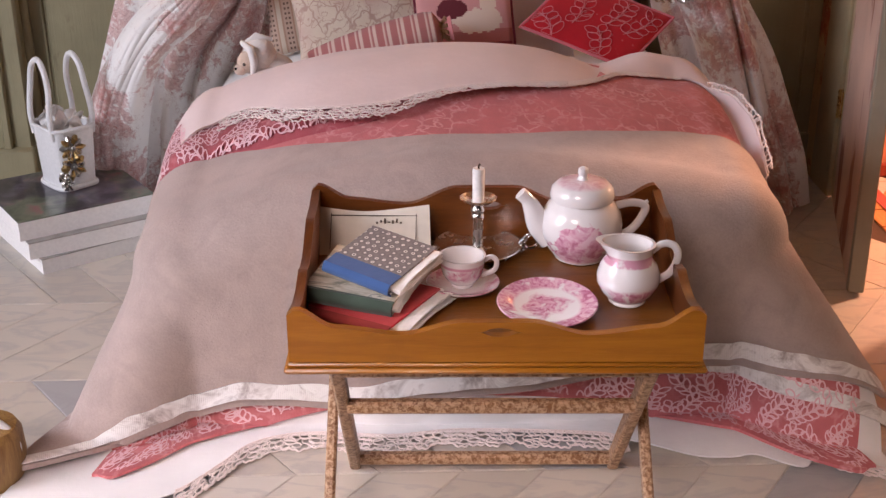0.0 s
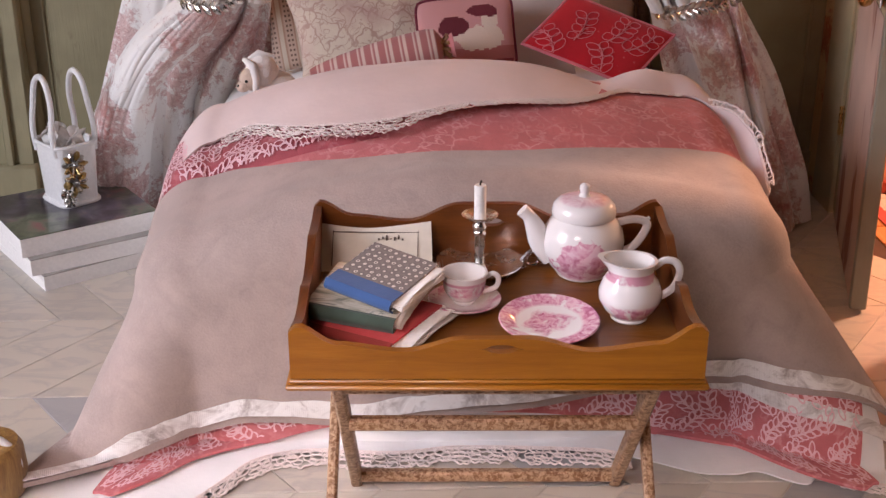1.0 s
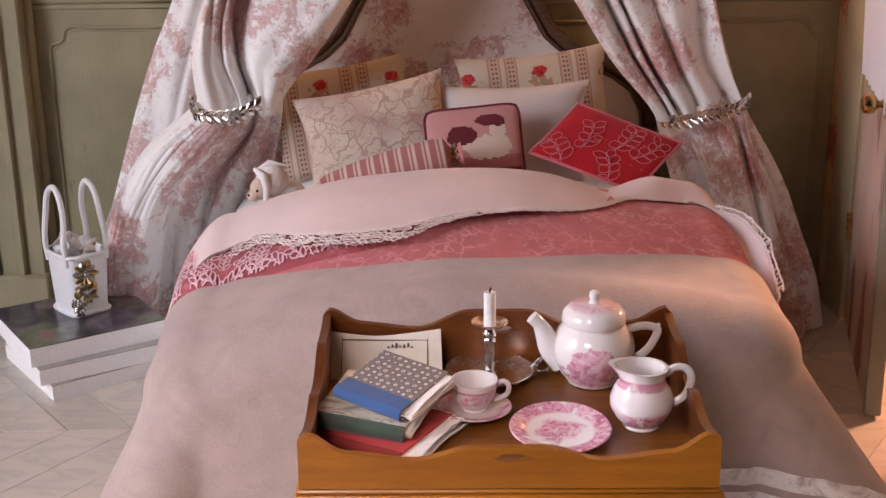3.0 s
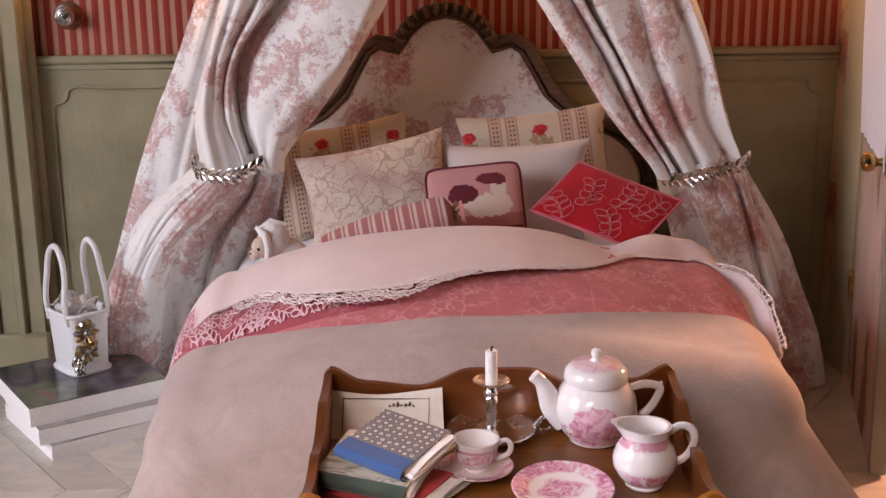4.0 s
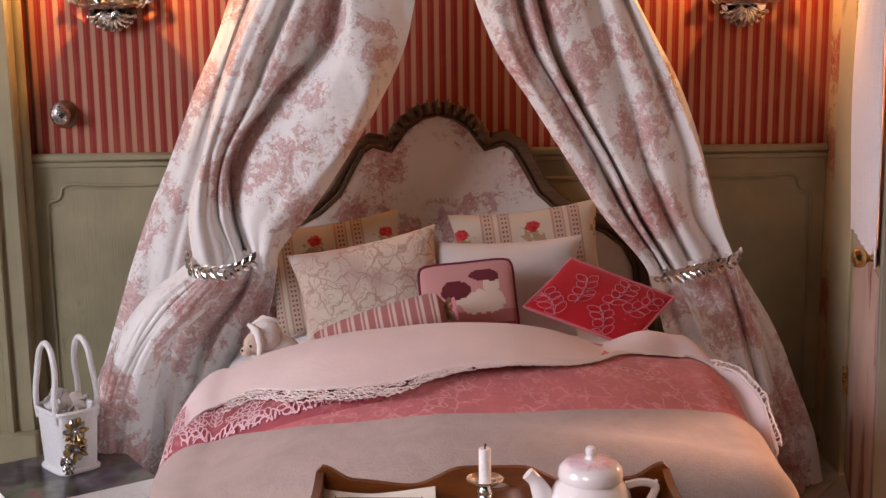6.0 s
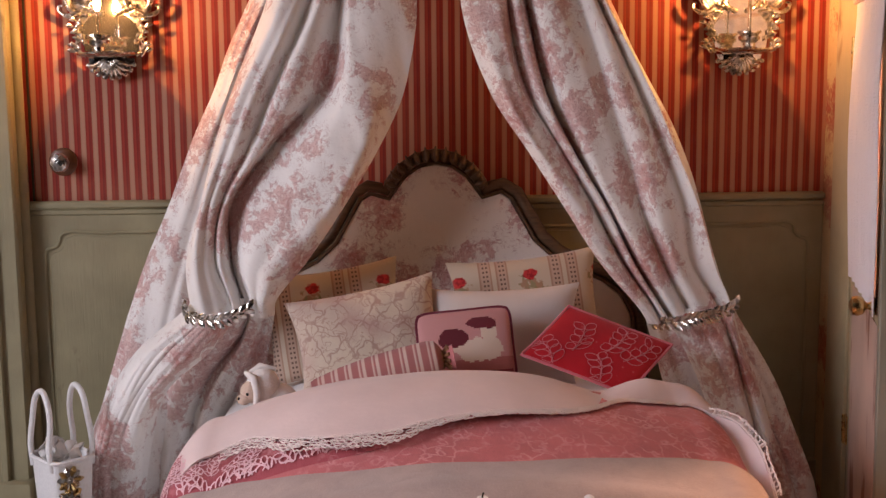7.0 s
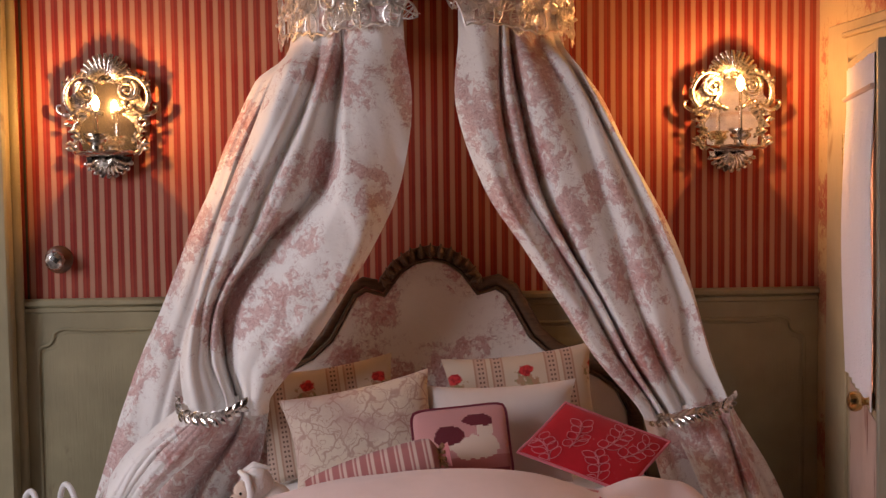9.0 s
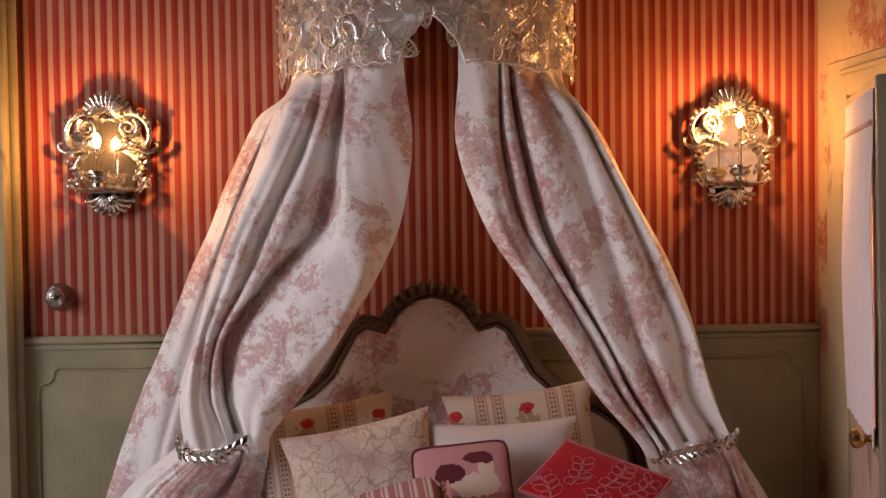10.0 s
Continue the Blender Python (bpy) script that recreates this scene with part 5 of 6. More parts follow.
def cushion(label, kind, centre, across, up, w, h, t, trim=None, trim_label="", seed=1, **kw):
    c = thing("cushion", label, "cushion", group="cushions on the bed")
    part("cover", pillow_build(w, h, t, seed=seed, **kw), pillow_mat(kind), c, "", 70)
    if trim:
        part("piping", Build().tube(piping(w, h, kw.get("pinch", 0.10), kw.get("shear", 0.0), kw.get("round_", 0.0)), 0.042, 6, True), trim, c, trim_label)
    lay(c, centre, across, up)
    return c


MAROON = cloth_mat("maroon_cord", (0.16, 0.012, 0.03))
PINKCORD = cloth_mat("pink_cord", (0.62, 0.16, 0.20))
cushion("beige cushion striped with lace bands and red roses", "rose_stripe:0.33", (-2.85, -2.35, 6.15), (1, 0.05, 0.13), (-0.1, 0.30, 1), 3.9, 3.1, 1.0, seed=2)
cushion("beige cushion striped with lace bands and red roses, beside the curtain", "rose_stripe", (2.45, -2.35, 6.40), (1, 0, 0.10), (-0.06, 0.30, 1), 4.2, 3.1, 1.0, seed=3)
cushion("cream and pink cushion drawn with large blossoms", "blossom", (-1.90, -4.1, 6.10), (1, 0.05, 0.19), (-0.16, 0.38, 1), 4.0, 2.65, 1.1, seed=4)
cushion("plain white linen cushion with pointed corners", "white", (1.62, -4.0, 5.98), (1, 0, 0.03), (0.10, 0.34, 1), 4.0, 2.75, 1.0, pinch=0.10, seed=5, shear=0.10)
cushion("rose needlepoint cushion with plum and cream patches", "needlepoint", (0.58, -5.4, 6.03), (2.38, 0, 0.21), (-0.41, 0.6, 1.71), 2.42, 1.95, 0.55, MAROON, "maroon cord piping", pinch=0.02, seed=6, round_=0.07)
cushion("flat scarlet cushion stitched with pale leaves", "red", (3.88, -5.6, 5.97), (2.58, -0.45, -0.96), (1.33, 1.15, 0.95), 2.80, 1.90, 0.42, PINKCORD, "pale pink cord edge", pinch=0.02, seed=7, shear=0.38)
red_cushion = [o for o in bpy.data.objects if o.get("label", "").startswith("flat scarlet")][0]
re_ = random.Random(8)


def on_red(p, q):
    a, c = max(-0.97, min(0.97, p / 1.40)), max(-0.97, min(0.97, q / 0.95))
    k = max(0.0, (1 - abs(a) ** 2.6)) ** 0.55 * max(0.0, (1 - abs(c) ** 2.6)) ** 0.55
    return Vector((a * 1.37 + 0.38 * c * 0.93, -0.215 * k - 0.012, c * 0.93))


stitches = sprigs(Build(), [(-0.50, 0.02, 1.85), (0.35, 0.30, 1.5), (1.0, 0.20, 1.2), (0.45, -0.62, 2.2), (-0.95, -0.62, 2.5)], on_red, 0.46, 0.011, re_)
tagged(part("stitched_leaves", stitches, cloth_mat("pale_rose_stitching", (0.64, 0.20, 0.23), depth=0.002), red_cushion, "pale stitched leaves", 60), kind="stuff")

# striped bolster, tied at its end
bol = thing("bolster", "striped pink and cream bolster tied at its end", "cushion", group="cushions on the bed")
prof = [(0.001, -1.75), (0.10, -1.74), (0.16, -1.6), (0.30, -1.0), (0.42, -0.2), (0.48, 0.6), (0.50, 1.15), (0.46, 1.36), (0.30, 1.46), (0.16, 1.50)]
body = Build().lathe(prof, 28, 0, turn_about(0, 0, 0, 0, 90, 0))
part("cover", body, pillow_mat("candy_stripe"), bol)
knot = Build()
for k in range(10):
    a = 6.2832 * k / 10
    knot.tube([(1.42, 0.26 * math.cos(a), 0.26 * math.sin(a)), (1.52, 0.15 * math.cos(a), 0.15 * math.sin(a)), (1.66, 0.26 * math.cos(a + 0.2), 0.28 * math.sin(a + 0.2))], [0.06, 0.05, 0.05], 6)
part("tie", knot, wood_mat("gold_thread", (0.25, 0.13, 0.06), (0.48, 0.28, 0.14), 0.6), bol, "gold cord tie")
part("frill", Build().lathe([(0.14, 1.55), (0.22, 1.62), (0.26, 1.68), (0.30, 1.76), (0.28, 1.77), (0.22, 1.70), (0.12, 1.6)], 24, 0, turn_about(0, 0, 0, 0, 90, 0)), cloth_mat("dusty_rose_cotton", (0.55, 0.19, 0.19)), bol)
lay(bol, (-1.52, -6.75, 5.80), (1, 0.02, 0.19), (-0.17, 0.1, 1))

# small stuffed toy in a hood, one plain shape
toy = Build().ball((0.10, 0, 0.36), 0.52, 16, 0, (1.15, 0.85, 0.85)).ball((-0.42, -0.30, 0.66), 0.25, 16, 1, (0.95, 0.95, 1.05)).ball((-0.56, -0.42, 0.52), 0.15, 12, 1, (1.1, 1, 0.9))
toy.ball((-0.14, -0.10, 0.78), 0.42, 18, 0, (0.95, 0.95, 0.98)).tube([(-0.52, -0.20, 1.10), (-0.30, -0.50, 1.02), (-0.22, -0.56, 0.70), (-0.28, -0.50, 0.40)], [0.06, 0.10, 0.10, 0.06], 8)
toy.tube([(-0.50, -0.10, 1.06), (-0.20, -0.12, 1.22), (0.15, 0.0, 1.12)], [0.03, 0.10, 0.05], 8).ball((-0.25, -0.45, 0.24), 0.22, 12, 2, (1.2, 0.9, 0.9))
toy.ball((-0.46, -0.52, 0.66), 0.04, 8, 3).ball((-0.66, -0.52, 0.56), 0.035, 8, 3)
solo("stuffed_toy", toy, [cloth_mat("white_plush", (0.82, 0.78, 0.75), depth=0.02), cloth_mat("tan_plush", (0.66, 0.50, 0.40), depth=0.03), SHEET, plain("black_bead", (0.01, 0.01, 0.01), 0.2)], "small white stuffed toy in a hood on the sheet", "toy", (-4.18, -7.15, bed_top(-4.18, -7.15) + 0.42), sharp=70)


# ---- the tray table ----
tray = thing("tray_table", "walnut butler's tray with scalloped rails on a folding stand", "tray table", (0.33, -17.52, 0), -2.2)
BASE = 4.08


def rail_build(half, top, y0, y1, z0, hole=None, n=64):
    """A scalloped board along x; hole = (centre x, half width, low, high) cuts a hand slot."""
    b = Build()
    xs = [-half + 2 * half * i / n for i in range(n + 1)]

    def slot(x):
        if not hole or abs(x - hole[0]) >= hole[1]:
            return None
        k = math.sqrt(1 - ((x - hole[0]) / hole[1]) ** 2)
        mid = (hole[2] + hole[3]) / 2
        return mid - (mid - hole[2]) * k, mid + (hole[3] - mid) * k

    def strip(x0, x1, lo0, hi0, lo1, hi1, caps):
        v = [(x0, y0, lo0), (x1, y0, lo1), (x1, y0, hi1), (x0, y0, hi0), (x0, y1, lo0), (x1, y1, lo1), (x1, y1, hi1), (x0, y1, hi0)]
        f = [(0, 1, 2, 3), (5, 4, 7, 6), (3, 2, 6, 7), (1, 0, 4, 5)]
        if caps[0]:
            f.append((4, 0, 3, 7))
        if caps[1]:
            f.append((1, 5, 6, 2))
        b.add(v, f)
    for i in range(n):
        a, c = xs[i], xs[i + 1]
        sa, sc = slot(a), slot(c)
        ends = (i == 0, i == n - 1)
        if sa or sc:
            m = (hole[2] + hole[3]) / 2
            sa, sc = sa or (m, m), sc or (m, m)
            strip(a, c, z0, sa[0], z0, sc[0], ends)
            strip(a, c, sa[1], top(a), sc[1], top(c), ends)
        else:
            strip(a, c, z0, top(a), z0, top(c), ends)
    return b.weld()


def scallop(half, ends, dip, mid, dips=0.52):
    """Height of a rail: low beside its raised middle, then slowly up to high, rounded ends."""
    def fn(x):
        u = abs(x) / half
        if u > dips:
            return dip + (ends - dip) * (0.28 * smooth(dips, 0.80, u) + 0.72 * smooth(0.78, 0.97, u)) - 0.10 * smooth(0.965, 1.0, u)
        return mid - (mid - dip) * smooth(0.16, dips, u)
    return fn


TOPF = scallop(3.0, BASE + 1.04, BASE + 0.63, BASE + 0.83, 0.45)
TOPB = scallop(3.08, BASE + 1.25, BASE + 0.88, BASE + 1.20, 0.46)
part("tray_base", Build().box(-3.10, -2.34, BASE, 3.10, 2.48, BASE + 0.09, 0.035).box(-3.05, -2.29, BASE + 0.09, 3.05, 2.42, BASE + 0.17, 0.03), TRAYWOOD, tray)
# floor, back and side rails are toned darker than the front rail
part("tray_floor", Build().box(-2.88, -2.12, BASE + 0.172, 2.88, 2.24, BASE + 0.19, 0.0), wood_mat("darker_walnut", (0.13, 0.042, 0.006), (0.24, 0.085, 0.010), 0.30, 0, 0.25, 1.2), tray)
part("front_rail", rail_build(3.02, TOPF, -2.28, -2.14, BASE + 0.19, (0.05, 0.24, BASE + 0.60, BASE + 0.74)), TRAYWOOD, tray)
part("back_rail", rail_build(3.08, TOPB, 2.26, 2.40, BASE + 0.19, (0.05, 0.24, BASE + 0.78, BASE + 0.94)), MIDWALNUT, tray, "darker red-brown back rail")


def side_top(y):
    u = (y + 2.19) / 4.39
    return BASE + 0.98 + 0.22 * smooth(0.05, 0.95, u) - 0.16 * abs(math.sin(u * 9.0)) * (1 - u * 0.5) - 0.14 * math.exp(-((u - 0.42) / 0.2) ** 2)


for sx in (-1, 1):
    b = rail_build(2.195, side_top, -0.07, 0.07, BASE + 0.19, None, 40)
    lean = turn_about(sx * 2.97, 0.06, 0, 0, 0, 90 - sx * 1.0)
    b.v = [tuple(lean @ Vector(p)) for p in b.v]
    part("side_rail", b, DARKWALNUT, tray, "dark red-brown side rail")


def bar(p, q, w, h):
    """A squared bar from p to q, slightly chamfered, w along x."""
    a, c = Vector(p), Vector(q)
    d = (c - a).normalized()
    x = Vector((1, 0, 0))
    if abs(d.x) > 0.9:
        x = Vector((0, 0, 1))
    x = (x - d * x.dot(d)).normalized()
    y = d.cross(x)
    k = 0.04
    ring = [(w / 2 - k, h / 2), (-w / 2 + k, h / 2), (-w / 2, h / 2 - k), (-w / 2, -h / 2 + k), (-w / 2 + k, -h / 2), (w / 2 - k, -h / 2), (w / 2, -h / 2 + k), (w / 2, h / 2 - k)]
    verts = [e + x * i + y * j for e in (a, c) for i, j in ring]
    faces = [(i, (i + 1) % 8, 8 + (i + 1) % 8, 8 + i) for i in range(8)] + [tuple(range(7, -1, -1)), tuple(range(8, 16))]
    return Build().add(verts, faces)


for sx in (-1, 1):
    x0 = sx * 2.36
    part("inner_leg", bar((x0, -2.0, BASE), (x0 + sx * 0.05, 1.5, 0.06), 0.20, 0.30), LEGWOOD, tray)
    part("outer_leg", bar((sx * 2.62, 2.1, BASE), (sx * 2.68, -1.65, 0.06), 0.17, 0.26), LEGWOOD, tray)
for z, y in ((2.78, -1.02), (0.34, 1.22)):
    part("stretcher", bar((-2.3, y, z), (2.3, y, z), 0.22, 0.20), LEGWOOD, tray)
part("top_stretcher", bar((-2.5, 2.05, BASE - 0.12), (2.5, 2.05, BASE - 0.12), 0.2, 0.2), LEGWOOD, tray)
part("top_stretcher", bar((-2.3, -1.95, BASE - 0.12), (2.3, -1.95, BASE - 0.12), 0.2, 0.2), LEGWOOD, tray)

TRAY_Z = BASE + 0.19


# ---- china ----
def hollow(profile, thick, seg=44):
    """A pot: printed outside (slot 0) and plain white inside (slot 1)."""
    inner = [profile[-1]] + [(max(r - thick, 0.001), z) for r, z in profile[::-1] if z > profile[0][1] + 0.04] + [(0.001, profile[0][1] + 0.06)]
    return Build().lathe(profile, seg).lathe(inner, seg, 1)


def vessel(profile, thick):
    """A closed wall profile from an outer line: down the outside reversed inside."""
    return profile + [(max(r - thick, 0.001), z) for r, z in profile[::-1] if z > profile[0][1] + 0.04] + [(0.001, profile[0][1] + 0.06)]


def handle(pts, r=0.07):
    return Build().tube(pts, r, 9, False, 0, None, 0.8)


POT_CHINA = china_mat("teapot_china", 0.06, 0.92, None, 1.0, (-0.06, 0.42, 0.46, 0.42))
LID_CHINA = china_mat("lid_china", 1.39, 1.43, None, 1.3)
pot = thing("teapot", "white china teapot printed with rose flowers", "teapot", (2.00, -16.06, TRAY_Z), 0, group="rose china tea set")
outer = [(0.001, 0.0), (0.40, 0.0), (0.44, 0.03), (0.45, 0.07), (0.60, 0.25), (0.70, 0.48), (0.715, 0.66), (0.67, 0.86), (0.58, 1.00), (0.52, 1.06), (0.50, 1.10)]
part("body", Build().lathe(vessel(outer, 0.06), 48), POT_CHINA, pot)
lid = [(0.47, 1.07), (0.54, 1.10), (0.555, 1.18), (0.52, 1.30), (0.42, 1.39), (0.26, 1.43), (0.001, 1.45)]
pot_lid = part("lid", Build().lathe(lid, 48), LID_CHINA, pot)
part("lid_knob", Build().lathe([(0.11, 1.435), (0.10, 1.45), (0.075, 1.50), (0.095, 1.57), (0.085, 1.63), (0.04, 1.665), (0.001, 1.67)], 24), china_mat("knob_china", 2, 3), pot_lid)
spout = curve([(-0.50, 0, 0.40), (-0.72, 0, 0.62), (-0.84, 0, 0.90), (-0.94, 0, 1.08), (-1.06, 0, 1.20)], 16)
part("spout", Build().tube(spout, [0.27 - 0.15 * min(1, i / 12) for i in range(17)], 14, False, 0, None, 0.9), china_mat("spout_china", 2, 3), pot)
part("handle", handle(curve([(0.60, 0, 0.95), (0.82, 0, 1.00), (1.02, 0, 0.98), (1.10, 0, 0.88), (0.98, 0, 0.62), (0.82, 0, 0.46), (0.64, 0, 0.40)], 22), 0.075).tube([(1.04, 0, 0.96), (1.14, 0, 1.03)], [0.06, 0.03], 7), china_mat("handle_china", 2, 3), pot)

jug = thing("milk_jug", "white china milk jug printed with rose flowers", "jug", (2.51, -17.86, TRAY_Z), 0, group="rose china tea set")
outer = [(0.001, 0.0), (0.27, 0.0), (0.30, 0.03), (0.29, 0.07), (0.42, 0.20), (0.50, 0.36), (0.505, 0.50), (0.44, 0.68), (0.36, 0.80), (0.36, 0.90), (0.40, 1.02)]
jb = hollow(outer, 0.05)
jb.v = [(x - 0.16 * smooth(0.8, 1.05, z) * max(0, -x / 0.4) ** 3, y, z + 0.07 * smooth(0.85, 1.02, z) * max(0, -x / 0.4) ** 2) for x, y, z in jb.v]
part("body", jb, [china_mat("jug_china", 0.10, 0.36, (0.74, 0.86), 0.8), china_mat("jug_inside_china", 2, 3)], jug)
part("handle", handle(curve([(0.34, 0, 0.88), (0.52, 0, 1.00), (0.70, 0, 0.96), (0.77, 0, 0.78), (0.68, 0, 0.52), (0.47, 0, 0.36)], 20), 0.065), china_mat("jug_handle_china", 2, 3), jug)

saucer_prof = [(0.001, 0.0), (0.26, 0.0), (0.28, 0.02), (0.30, 0.03), (0.50, 0.09), (0.60, 0.13), (0.605, 0.145), (0.59, 0.155), (0.48, 0.115), (0.30, 0.06), (0.001, 0.055)]
solo("saucer", Build().lathe(saucer_prof, 44), china_mat("saucer_china", 0.07, 0.2, None, 0.75), "white china saucer with a rose border", "saucer", (-0.10, -17.28, TRAY_Z), group="rose china tea set")
cup = thing("teacup", "white china teacup with a rose band", "cup", (-0.11, -17.26, TRAY_Z + 0.06), 0, group="rose china tea set")
outer = [(0.001, 0.0), (0.17, 0.0), (0.19, 0.03), (0.18, 0.06), (0.27, 0.13), (0.34, 0.26), (0.365, 0.40), (0.385, 0.54)]
part("bowl", hollow(outer, 0.035), [china_mat("cup_china", 0.18, 0.38, (0.40, 0.43), 0.8), china_mat("cup_inside_china", 2, 3)], cup)
part("handle", handle(curve([(0.35, 0, 0.44), (0.47, 0, 0.50), (0.56, 0, 0.42), (0.52, 0, 0.26), (0.31, 0, 0.17)], 16), 0.045), china_mat("cup_handle_china", 2, 3), cup)

PLATE = Nodes("plate_china", 0.12)
px, py, pz = PLATE.xyz()
rad = PLATE.math("SQRT", PLATE.math("ADD", PLATE.math("MULTIPLY", px, px), PLATE.math("MULTIPLY", py, py)))
blot = PLATE.noise(3.0, 4, distort=0.8)
edge_ = PLATE.math("MULTIPLY", PLATE.step(rad, 0.50, 0.56), PLATE.step(blot, 0.36, 0.44))
mid_ = PLATE.math("MULTIPLY", PLATE.step(PLATE.math("ADD", rad, PLATE.math("MULTIPLY", PLATE.math("SUBTRACT", PLATE.noise(2.2, 3), 0.5), 0.9)), 0.42, 0.30), PLATE.step(blot, 0.34, 0.46))
tone_ = PLATE.ramp(PLATE.noise(6.5, 3, distort=1.6), (0.34, (0.48, 0.09, 0.20)), (0.47, (0.68, 0.26, 0.39)), (0.60, (0.80, 0.50, 0.58)))
PLATE.colour(PLATE.mix(PLATE.math("MULTIPLY", PLATE.math("MAXIMUM", edge_, mid_), 0.9), (0.84, 0.80, 0.79), tone_))
PLATE.set("Coat Weight", 0.6).set("Coat Roughness", 0.04)
plate_prof = [(0.001, 0.0), (0.40, 0.0), (0.44, 0.02), (0.60, 0.07), (0.79, 0.12), (0.80, 0.135), (0.78, 0.15), (0.58, 0.10), (0.44, 0.05), (0.001, 0.045)]
plate = solo("plate", Build().lathe(plate_prof, 52), PLATE.mat, "white china plate with rose flowers and border", "plate", (1.18, -18.16, TRAY_Z), group="rose china tea set")
plate.matrix_world = pose(1.18 * CM, -18.20 * CM, (TRAY_Z + 0.055) * CM, 4.0, 0, 0)

# ---- candlestick ----
stick = thing("candlestick", "silver chamber candlestick with a white candle", "candlestick", (0.24, -15.82, TRAY_Z), 0)
part("dish", Build().lathe([(0.001, 0.0), (0.55, 0.0), (0.66, 0.05), (0.76, 0.15), (0.775, 0.165), (0.76, 0.18), (0.65, 0.10), (0.54, 0.05), (0.16, 0.05), (0.001, 0.06)], 44), POLISHED, stick)
part("stem", Build().lathe([(0.16, 0.05), (0.13, 0.09), (0.085, 0.14), (0.10, 0.20), (0.085, 0.30), (0.095, 0.62), (0.12, 0.68), (0.12, 0.72), (0.10, 0.75), (0.13, 0.80), (0.13, 0.84), (0.10, 0.88), (0.10, 0.95), (0.001, 0.95)], 26), POLISHED, stick)
part("drip_pan", Build().lathe([(0.10, 0.94), (0.24, 0.97), (0.31, 1.03), (0.32, 1.04), (0.30, 1.05), (0.22, 1.00), (0.11, 0.98)], 30), POLISHED, stick)
wax = part("candle", Build().lathe([(0.105, 0.96), (0.105, 1.55), (0.095, 1.575), (0.03, 1.57), (0.001, 1.56)], 20), WAX, stick, "white candle")
part("wick", Build().tube([(0, 0, 1.55), (0, 0.01, 1.60), (0.02, 0.02, 1.65)], 0.016, 6), plain("burnt_wick", (0.02, 0.015, 0.01), 0.9), wax)
ring_b = Build().tube([(0.93 + 0.13 * math.cos(6.2832 * k / 16), 0.02 * k / 16, 0.20 + 0.13 * math.sin(6.2832 * k / 16)) for k in range(16)], 0.035, 7, True)
ring_b.tube([(0.74, 0, 0.15), (0.80, 0, 0.22), (0.86, 0, 0.30), (0.92, 0, 0.35)], [0.05, 0.05, 0.04, 0.03], 7).tube([(1.04, 0, 0.16), (1.12, 0, 0.11), (1.20, 0, 0.13), (1.24, 0, 0.18)], [0.035, 0.035, 0.03, 0.02], 7).tube([(0.76, 0, 0.14), (0.80, 0, 0.04), (0.76, 0, 0.0)], 0.03, 6)
part("finger_ring", ring_b, POLISHED, stick)


# ---- books and the card on the tray ----
def book(label, w, d, t, cover_mat, spine_mat, at, rz, tilt=0, roll=0, soft=False, strip=0.26, spill=0.0):
    """A closed book: cover boards and spine round a slightly set-in block of leaves; its spine lies along its front (-y)."""
    b = thing("book", label, "book", group="books on the tray")
    part("cover", Build().box(-w / 2, -d / 2, 0, w / 2, d / 2, 0.035, 0.012).box(-w / 2, -d / 2, t - 0.035, w / 2, d / 2, t, 0.012), cover_mat, b)
    spine = Build().sheet(lambda u, v: (-w / 2 + w * u, -d / 2 + 0.02 - 0.07 * math.sin(math.pi * v), t * v), 4, 10, 0.035)
    spine.box(-w / 2, -d / 2, t - 0.002, w / 2, -d / 2 + strip * d, t + 0.010, 0.004)
    part("spine", spine, spine_mat, b)
    leaves = leaf_block(w - 0.04 + (0.10 if soft else 0.0), -d / 2 + 0.03, d / 2 - 0.03 + (0.10 if soft else 0.0), 0.036, t - 0.036, 6, random.Random(int(w * 100 + d * 10)), 0.10 if soft else 0.04)
    part("page_block", leaves, PAPER, b, "cream page edges")
    rl = random.Random(int(t * 1000))
    for k in range(7 if spill else 0):
        # leaves that have slipped out at the open end
        z = 0.04 + (t - 0.08) * k / 7
        o, sk = spill * rl.uniform(0.5, 1.0), rl.uniform(-0.06, 0.06)
        leaf = Build().sheet(lambda u, v: (w / 2 - 0.3 + (0.3 + o) * u, -d / 2 + 0.05 + (d - 0.1) * v + sk * u, z + (0.05 * math.sin(3 * v + k) + 0.03 * wob(v * 6, k)) * u * u), 5, 8, 0.008)
        part("page", leaf, PAPER, b, "slipped white page", 60)
    b.matrix_world = pose(at[0] * CM, at[1] * CM, at[2] * CM, tilt, roll, rz)
    return b


DOTS = Nodes("grey_floret_paper", 0.7)
dc = DOTS.cells(7.6, rand=0.25, vector=DOTS.vec("MULTIPLY", DOTS.p, (1, 1, 0)))
DOTS.colour(DOTS.ramp(dc, (0.0, (0.05, 0.045, 0.05)), (0.11, (0.05, 0.045, 0.05)), (0.15, (0.66, 0.62, 0.58)), (0.26, (0.66, 0.62, 0.58)), (0.31, (0.16, 0.145, 0.145)), (0.62, (0.22, 0.20, 0.19)), hard=False))
BLUE = cloth_mat("blue_book_cloth", (0.032, 0.09, 0.235), 0.15)
GREEN = cloth_mat("green_book_cloth", (0.035, 0.058, 0.042), 0.5)
MARBLED = Nodes("grey_green_marbled_paper", 0.6)
MARBLED.colour(MARBLED.ramp(MARBLED.noise(1.6, 6, (1, 3, 1), 1.5), (0.35, (0.22, 0.22, 0.17)), (0.5, (0.50, 0.46, 0.36)), (0.6, (0.62, 0.58, 0.50)), (0.7, (0.16, 0.18, 0.14))))
